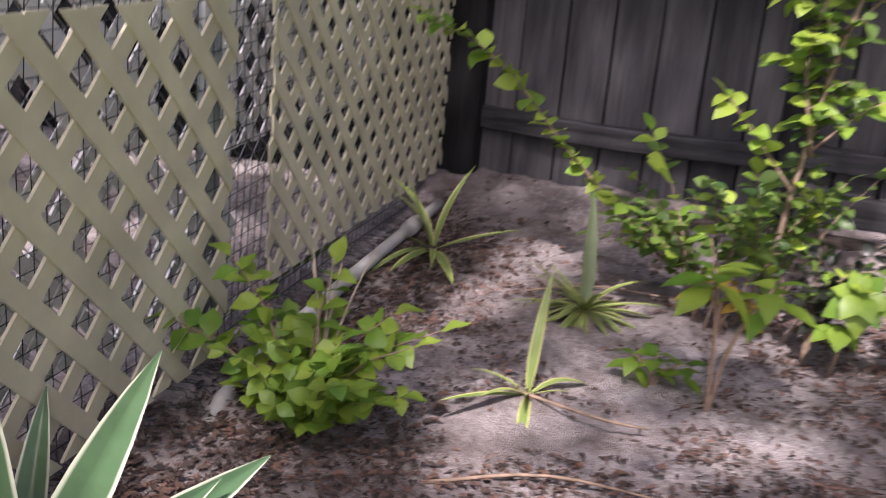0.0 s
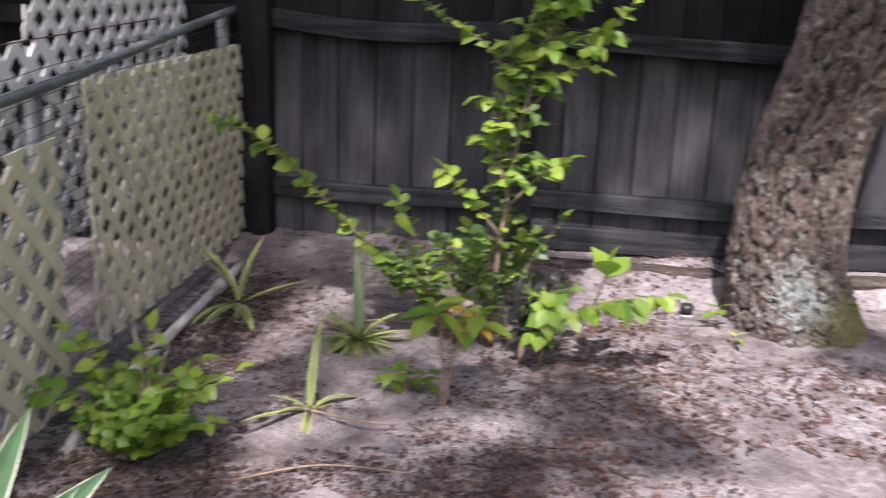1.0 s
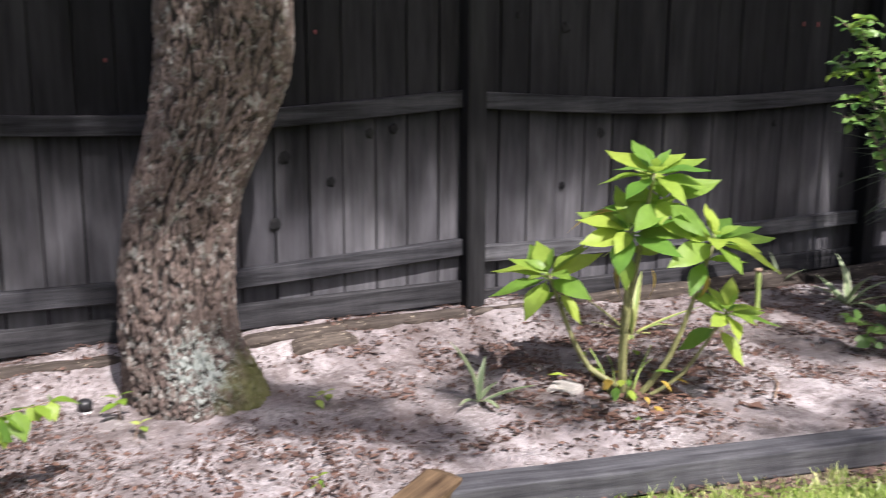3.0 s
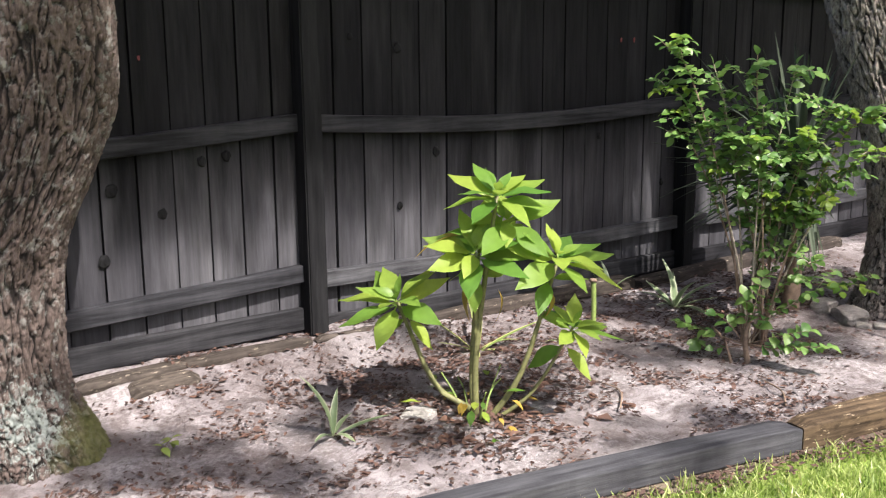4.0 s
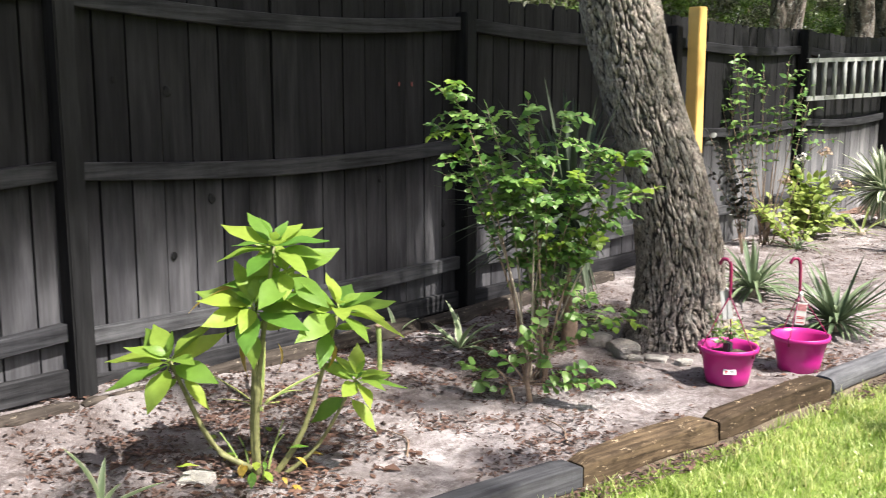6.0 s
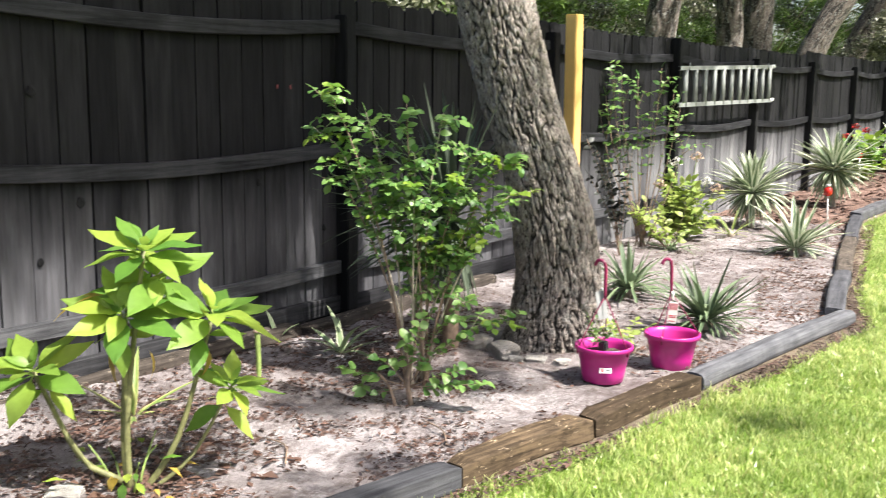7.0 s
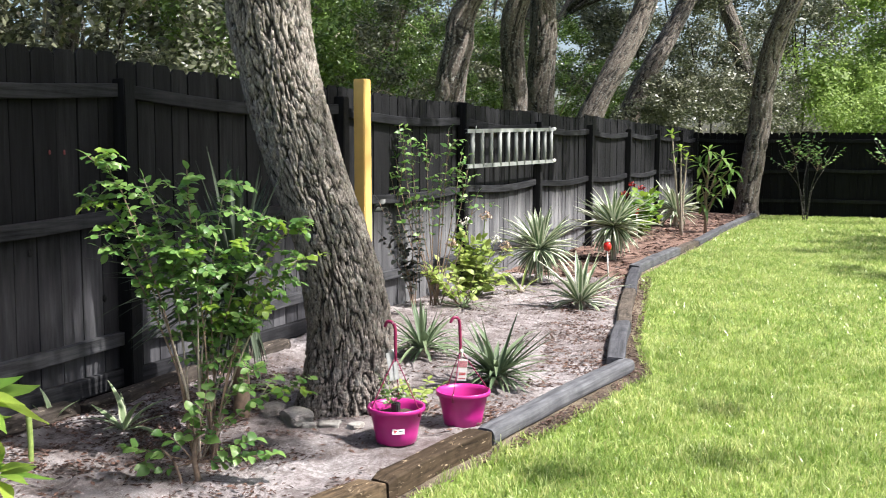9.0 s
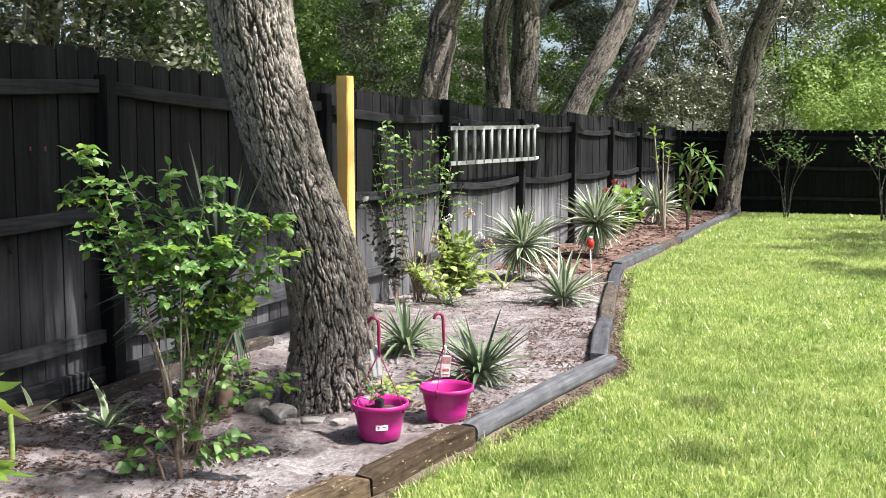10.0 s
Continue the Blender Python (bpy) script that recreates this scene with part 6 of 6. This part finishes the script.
OAKL = "tall oak with furrowed grey bark beyond the fence"
# these two crowns hang unseen over the fence to shade its upper boards
far_oak(OAKL, [(14.0, 3.2, -0.1, 0.42), (14.05, 3.15, 0.5, 0.3), (14.15, 3.0, 2.35, 0.26), (14.29, 2.9, 3.18, 0.25), (14.55, 2.8, 3.99, 0.23), (14.9, 1.6, 5.6, 0.18)], (11.5, -2.35, 5.9), (3.4, 0.85, 0.7), 45, 201, CANOPY, 0.14, 0.3, per=75)
far_oak(OAKL, [(17.6, 3.0, -0.1, 0.4), (17.6, 3.0, 0.5, 0.29), (17.62, 3.0, 2.4, 0.25), (17.68, 3.0, 4.4, 0.23), (17.8, 1.6, 6.0, 0.17)], (17.0, -2.35, 5.9), (3.4, 0.85, 0.7), 45, 202, CANOPY, 0.14, 0.3, per=75)
# this crown and the next are out of view, set to shade the thickets
far_oak(OAKL, [(19.2, 3.0, -0.1, 0.5), (19.2, 3.0, 0.5, 0.36), (19.25, 3.0, 2.5, 0.31), (19.37, 3.0, 4.66, 0.28), (19.9, 3.6, 7.0, 0.2)], (20.0, 3.0, 8.3), (4.5, 2.8, 1.6), 120, 203)
LEANL = "thick oak trunk leaning over the fence corner"
far_oak(LEANL, [(22.9, 3.6, -0.1, 0.55), (23.1, 3.5, 0.5, 0.42), (23.8, 3.0, 2.5, 0.35), (24.3, 2.5, 3.7, 0.34), (25.3, 2.0, 5.4, 0.3), (26.3, 2.0, 7.5, 0.24)], (26.5, 2.0, 9.6), (4.0, 3.0, 1.6), 110, 204)
far_oak(LEANL, [(27.0, 3.3, -0.1, 0.55), (27.2, 3.2, 0.5, 0.42), (28.1, 3.0, 2.6, 0.34), (28.8, 2.4, 4.24, 0.33), (31.0, 1.9, 6.2, 0.29), (32.0, 1.4, 8.0, 0.22)], (30.5, 0.0, 10.2), (3.8, 3.5, 1.8), 80, 205)
far_oak("oak leaning beside the end fence with shaded grey bark", [(21.15, -1.22, -0.1, 0.34), (21.15, -1.24, 0.3, 0.25), (21.2, -1.42, 1.71, 0.24), (21.24, -1.62, 3.4, 0.24), (21.3, -2.05, 4.7, 0.25), (21.6, -2.9, 7.0, 0.22)], (21.5, -4.0, 8.6), (4, 4.2, 1.6), 110, 206)
far_oak("dark forked tree far beyond the end fence", [(40, 0.6, -0.1, 0.5), (40, 1.0, 4.05, 0.36), (40, 1.5, 6.1, 0.32), (40, 1.98, 7.45, 0.28), (40, 2.6, 9.5, 0.22)], (40, 3.0, 13), (5, 5, 3), 60, 207, leaf=0.22, size=1.2)


def thicket(at, radii, n, seed, label, material, leaf, size, per=70, stems=5, group="thickets beyond the fence", boughs=0):
    rg = np.random.default_rng(seed)
    root = thing("thicket", label, "bushes", at, 0, group)
    c, r = clumps(rg, n * 2, (0, 0, radii[2] * 0.95), radii, size)
    lumps = [noise.noise(Vector(p + np.array(at)) * (0.32 / size)) for p in c]
    keep = np.argsort(lumps)[n:]
    c, r = [c[i] for i in keep], [r[i] for i in keep]
    for k in range(stems):
        e = c[k]
        tube("stem", [(e[0] * 0.3, e[1] * 0.3, -0.1, 0.07), (e[0] * 0.5, e[1] * 0.5, e[2] * 0.5, 0.05), (*e, 0.02)], BARKFAR, root, 6)
    for k in range(boughs):
        e = c[stems + k]
        s = (e[0] * 0.4, e[1] * 0.5 + 0.4, e[2] * 0.75)
        f = (e[0] + rg.uniform(-0.9, 0.9), e[1] - rg.uniform(0.3, 0.9), e[2] - rg.uniform(-0.2, 0.5))
        tube("branch", [(*s, 0.03), (*e, 0.02), ((e[0] + f[0]) / 2, (e[1] + f[1]) / 2, (e[2] + f[2]) / 2 + 0.15, 0.014), (*f, 0.005)], PALETWIG, root, 6)
    put("foliage", leaf_cloud("foliage", material, c, r, per, leaf, seed + 1), root)
    return root


TL = "dense green thicket behind the fence"
thicket((27, 0.4, 0), (2.0, 3.0, 1.9), 110, 333, "grey-green bushes glittering beyond the fence corner", FARLEAF, 0.1, 0.42, 240)
for k, (x, y, rx, ry, rz) in enumerate(((3.5, 4.5, 2.6, 1.6, 2.6), (7.5, 5.0, 2.8, 1.8, 2.8), (11.5, 5.5, 3.0, 1.8, 2.9), (16, 7.0, 3.2, 2.0, 3.0), (21, 8.0, 3.5, 2.2, 3.2), (27, 8.0, 3.5, 2.5, 3.4), (33, 6.5, 3.5, 3, 3.4), (34, 1.5, 3, 3, 3.0))):
    thicket((x, y, 0), (rx, ry, rz), 115, 300 + k, TL, MIDLEAF if k in (2, 4, 5, 6) else FARLEAF, 0.1, 0.42, 210, boughs=9)
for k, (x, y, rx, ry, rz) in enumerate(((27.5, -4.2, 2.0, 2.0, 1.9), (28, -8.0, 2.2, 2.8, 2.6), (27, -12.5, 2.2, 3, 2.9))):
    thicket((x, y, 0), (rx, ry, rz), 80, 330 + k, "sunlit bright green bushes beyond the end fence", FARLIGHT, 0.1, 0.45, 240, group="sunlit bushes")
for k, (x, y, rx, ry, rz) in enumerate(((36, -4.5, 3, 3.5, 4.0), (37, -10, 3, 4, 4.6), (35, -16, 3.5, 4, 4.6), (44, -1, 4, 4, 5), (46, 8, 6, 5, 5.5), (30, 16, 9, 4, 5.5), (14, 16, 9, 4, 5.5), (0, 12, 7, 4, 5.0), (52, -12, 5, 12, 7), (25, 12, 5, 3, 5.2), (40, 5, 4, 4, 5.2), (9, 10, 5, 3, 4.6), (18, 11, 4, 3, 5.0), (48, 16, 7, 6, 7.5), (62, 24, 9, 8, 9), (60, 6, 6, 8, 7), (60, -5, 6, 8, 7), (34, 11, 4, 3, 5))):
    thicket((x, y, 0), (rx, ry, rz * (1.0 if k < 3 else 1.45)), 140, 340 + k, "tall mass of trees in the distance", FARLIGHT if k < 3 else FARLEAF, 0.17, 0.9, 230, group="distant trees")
# added tall oaks; their crowns close over the woods unseen, only to shade them
for k, (x, y) in enumerate(((3.0, 6.2), (9.0, 7.0), (15.5, 8.5), (22, 8.5), (29, 7.5), (36, 9))):
    far_oak("oak added in the woods, its unseen crown shading the thickets", [(x, y, -0.1, 0.3), (x, y - 0.1, 2.0, 0.25), (x + 0.2, y - 0.6, 5.0, 0.2), (x + 0.5, y - 2.0, 8.0, 0.14)], (x, 1.6, 9.2), (4.2, 3.4, 1.0), 54, 360 + k, leaf=0.28, size=0.75, branches=6, per=110)
# unseen tree across the lawn, added to cast shade on its far end
far_oak("unseen oak added to shade the far end of the lawn", [(14.5, -11.5, -0.1, 0.4), (14.5, -11.4, 2.0, 0.33), (14.4, -11.0, 4.0, 0.28), (14.3, -10.4, 6, 0.2)], (14.6, -9.6, 7.2), (4.5, 1.6, 1.0), 60, 401, None, 0.15, 0.45, name="shade_oak")


def myrtle_tree(at, seed):
    rg = random.Random(seed)
    root = thing("crepe_myrtle", "multi-stemmed small tree with sparse leaves", "tree", at, 0, "small trees by the end fence")
    m = [leaf("leaf", ROSELEAF, 0.12, 0.06, d, 0.2, 5, 0.06, 3) for d in (0.2, 0.5)]
    for k in range(5):
        a = k * 1.27 + rg.uniform(-.2, .2)
        e = (0.4 * math.cos(a), 0.6 * math.sin(a), rg.uniform(1.4, 2.0))
        tube("stem", [(0.04 * math.cos(a), 0.04 * math.sin(a), -0.02, 0.013), (e[0] * 0.2 + rg.uniform(-.08, .08), e[1] * 0.2 + rg.uniform(-.08, .08), e[2] * 0.4, 0.011), (e[0] * 0.55 + rg.uniform(-.06, .06), e[1] * 0.55 + rg.uniform(-.06, .06), e[2] * 0.7, 0.009), (*e, 0.006)], BARKFAR, root, 6)
        for j in range(5):
            f = (e[0] * 0.6 + rg.uniform(-.3, .3), e[1] * 0.6 + rg.uniform(-.4, .4), e[2] * 0.8 + rg.uniform(0, 0.3))
            twiggy(root, [(e[0] * 0.5, e[1] * 0.5, e[2] * 0.68), tuple((e[i] * 0.55 + f[i]) / 1.8 for i in range(3)), f], rg, m, 0.75, 0.09, 0.004, TWIG, 0.35)


myrtle_tree((20.0, -2.55, 0), 501)
myrtle_tree((19.6, -4.4, 0), 502)

# tree and leaves beyond the lattice
far_oak("tree with brown bark beyond the lattice fence", [(-5.2, -0.9, -0.1, 0.2), (-5.2, -0.9, 1.0, 0.16), (-5.15, -0.9, 2.2, 0.14), (-5.1, -1.0, 4, 0.1)], (-5.3, -1.2, 5), (1.2, 1.2, 0.8), 20, 411, leaf=0.12, size=0.4)
thicket((-5.2, -1.45, 0), (0.3, 0.3, 0.7), 14, 420, "leafy green shrub beyond the lattice fence", BUSHLEAF_ISLAND := leafy("island_leaf", (0.13, 0.25, 0.02), (0.28, 0.38, 0.04), 0.45, 0.4, "island"), 0.08, 0.16, 30, 3, "neighbour shrubs")
thicket((-6.3, -2.6, 0), (0.6, 0.8, 0.25), 14, 421, "low green weeds beyond the lattice fence", BUSHLEAF_ISLAND, 0.08, 0.2, 40, 3, "neighbour shrubs")
thicket((-6.8, -0.8, 0), (0.6, 0.5, 0.4), 14, 422, "low green weeds beyond the lattice fence", BUSHLEAF_ISLAND, 0.08, 0.2, 40, 3, "neighbour shrubs")


# ---- turf and leaf litter ----
def blades_mesh(name, x, y, h, w, rg, material, lean=0.5, simple=False):
    n = len(x)
    a = rg.uniform(0, 2 * np.pi, n)
    u = np.stack([np.cos(a), np.sin(a), np.zeros(n)], 1)
    b = rg.uniform(0, 2 * np.pi, n)
    k = rg.uniform(0.1, lean, n) * h
    d = np.stack([np.cos(b) * k, np.sin(b) * k, np.zeros(n)], 1)
    p = np.stack([x, y, np.full(n, -0.012)], 1)
    up = np.zeros((n, 3))
    up[:, 2] = h
    if simple:
        return quads(name, np.stack([p - u * w[:, None], p + u * w[:, None], p + 0.92 * up + d], 1).reshape(-1, 3), 3, material)
    q = [p - u * w[:, None], p + u * w[:, None], p + 0.55 * up + 0.35 * d - 0.8 * u * w[:, None], p + 0.55 * up + 0.35 * d + 0.8 * u * w[:, None], p + 0.92 * up + d]
    v = np.stack(q, 1).reshape(-1, 3)
    o = np.arange(n) * 5
    four = np.stack([o, o + 1, o + 3, o + 2], 1).tolist()
    tris = np.stack([o + 2, o + 3, o + 4], 1).tolist()
    me = bpy.data.meshes.new(name)
    me.from_pydata(v.tolist(), [], four + tris)
    me.materials.append(material)
    me.update()
    return me


def turf(n, x0, x1, y0, y1, h, w, seed, thin=0.0):
    rg = np.random.default_rng(seed)
    x, y = rg.uniform(x0, x1, n), rg.uniform(y0, y1, n)
    e = np.interp(x, [p[0] for p in EDGE], [p[1] for p in EDGE])
    gap = 0.06 + 0.1 * rg.random(n) ** 2 + np.where((x > 2.6) & (x < 8), 0.06, 0.0)
    keep = y < e - gap
    x, y = x[keep], y[keep]
    m = len(x)
    tuft_h = np.array([0.8 + 0.9 * noise.noise((px * 9, py * 9, 2.0)) + 0.4 * noise.noise((px * 2, py * 2, 6.0)) for px, py in zip(x, y)])
    return blades_mesh("turf", x, y, h * np.clip(tuft_h, 0.35, 1.7) * rg.uniform(0.6, 1.25, m), w * rg.uniform(0.6, 1.2, m), rg, GRASS, 0.9, seed != 601)


tagged(put("grass", turf(190000, -1.0, 5.5, -6.2, -1.5, 0.05, 0.0031, 601)), "short bright green turf lit by the sun", "grass", kind="stuff")
tagged(put("grass", turf(70000, -4.5, -1.0, -8.0, -1.9, 0.042, 0.004, 604)), "short bright green turf lit by the sun", "grass", kind="stuff")
tagged(put("grass", turf(40000, -1.0, 5.5, -10.0, -6.2, 0.045, 0.008, 605)), "short bright green turf lit by the sun", "grass", kind="stuff")
tagged(put("grass", turf(120000, 5.5, 13, -8.0, -1.3, 0.045, 0.0065, 602)), "short bright green turf lit by the sun", "grass", kind="stuff")
tagged(put("grass", turf(80000, 13, 21.3, -12.5, -1.3, 0.05, 0.01, 603)), "short turf partly in tree shade", "grass", kind="stuff")


def litter(n, xs, seed, size, ys=None, dense=0.5, level=None, rim=None, material=None):
    rg = np.random.default_rng(seed)
    pts = []
    while len(pts) < n:
        x = rg.uniform(*xs)
        y = edge_y(x) + rg.uniform(*rim) if rim else rg.uniform(*(ys or (edge_y(x) + 0.06, -0.03)))
        f = dense + 0.9 * noise.noise((x * 1.3, y * 1.3, 5)) + 0.8 * noise.noise((x * 5, y * 5, 8))
        if rg.random() < f:
            pts.append((x, y, (bed_z(x, y) if level is None else level) + rg.uniform(0.001, 0.012)))
    p = np.array(pts)
    a = rg.uniform(0, 2 * np.pi, n)
    L = size * rg.uniform(0.5, 1.4, n)
    d = np.stack([np.cos(a), np.sin(a), rg.uniform(-0.3, 0.3, n)], 1) * L[:, None]
    s = np.stack([-np.sin(a), np.cos(a), rg.uniform(-0.4, 0.4, n)], 1) * (L * rg.uniform(0.15, 0.28, n))[:, None]
    c = np.zeros((n, 3))
    c[:, 2] = L * rg.uniform(-0.05, 0.22, n)
    v = np.stack([p - d / 2, p + s + c, p + d / 2, p - s + c * 0.3], 1).reshape(-1, 3)
    o = np.arange(n) * 4
    me = bpy.data.meshes.new("leaf_litter")
    me.from_pydata(v.tolist(), [], np.concatenate([np.stack([o, o + 1, o + 2], 1), np.stack([o, o + 2, o + 3], 1)]).tolist())
    me.materials.append(material or LITTER)
    me.update()
    return me


tagged(put("leaf_litter", litter(5600, (-3.5, 2.6), 611, 0.024, None, 0.05)), "dry brown leaves strewn over the sand", "leaf litter", kind="stuff")
tagged(put("leaf_litter", litter(4500, (2.6, 9.0), 612, 0.026, None, 0.3)), "dry brown leaves strewn over the sand", "leaf litter", kind="stuff")
tagged(put("leaf_litter", litter(3200, (1.1, 3.2), 615, 0.03, (-1.0, -0.08), 0.8)), "dark fallen leaves heaped by the fence", "leaf litter", kind="stuff")
tagged(put("leaf_litter", litter(2200, (-0.5, 0.9), 616, 0.03, (-1.3, -0.4), 0.6)), "reddish fallen leaves round the shrub", "leaf litter", kind="stuff")
tagged(put("leaf_litter", litter(7500, (-3.45, -1.7), 617, 0.02, (-2.6, -0.5), 0.7)), "dark brown fallen leaves round the low bush", "leaf litter", kind="stuff")
tagged(put("mulch_chips", litter(2500, (8.5, 20.5), 613, 0.08)), "reddish mulch chips and dry leaves", "mulch", kind="stuff")
tagged(put("leaf_litter", litter(3600, (-0.8, 9.0), 618, 0.026, None, 0.7, 0.0, (-0.17, -0.05))), "dry leaves and straw along the timber edging", "leaf litter", kind="stuff")
tagged(put("leaf_litter", litter(450, (-3.4, 2.6), 619, 0.037, None, 0.35, None, None, CURLED)), "larger curled reddish dead leaves on the sand", "leaf litter", kind="stuff")
tagged(put("leaf_litter", litter(2600, (-3.2, 2.9), 631, 0.02, None, 0.5, None, None, CURLED)), "small reddish-brown dead leaves scattered on the sand", "leaf litter", kind="stuff")
tagged(put("leaf_litter", litter(3400, (-0.7, 1.9), 632, 0.026, None, 0.4)), "brown dead leaves round the broad-leaved shrub", "leaf litter", kind="stuff")
tagged(put("leaf_litter", litter(160, (-0.2, 0.6), 620, 0.055, (-1.45, -0.95), 0.8, None, None, CURLED)), "reddish dead leaves under the broad-leaved shrub", "leaf litter", kind="stuff")
tagged(put("leaf_litter", litter(4200, (-3.5, -3.18), 621, 0.02, (-2.9, -0.35), 0.9, None, None, DARKLITTER)), "dark rotting leaves along the lattice foot", "leaf litter", kind="stuff")
tagged(put("leaf_litter", litter(3200, (-3.3, -2.2), 622, 0.018, (-2.6, -1.2), 0.45, None, None, DARKLITTER)), "dark rotting leaves round the low bush", "leaf litter", kind="stuff")
tagged(put("leaf_litter", litter(2600, (2.6, 9.0), 623, 0.03, None, 0.6, None, (0.07, 0.55), CURLED)), "reddish dead leaves inside the timber edging", "leaf litter", kind="stuff")
join_leaves()
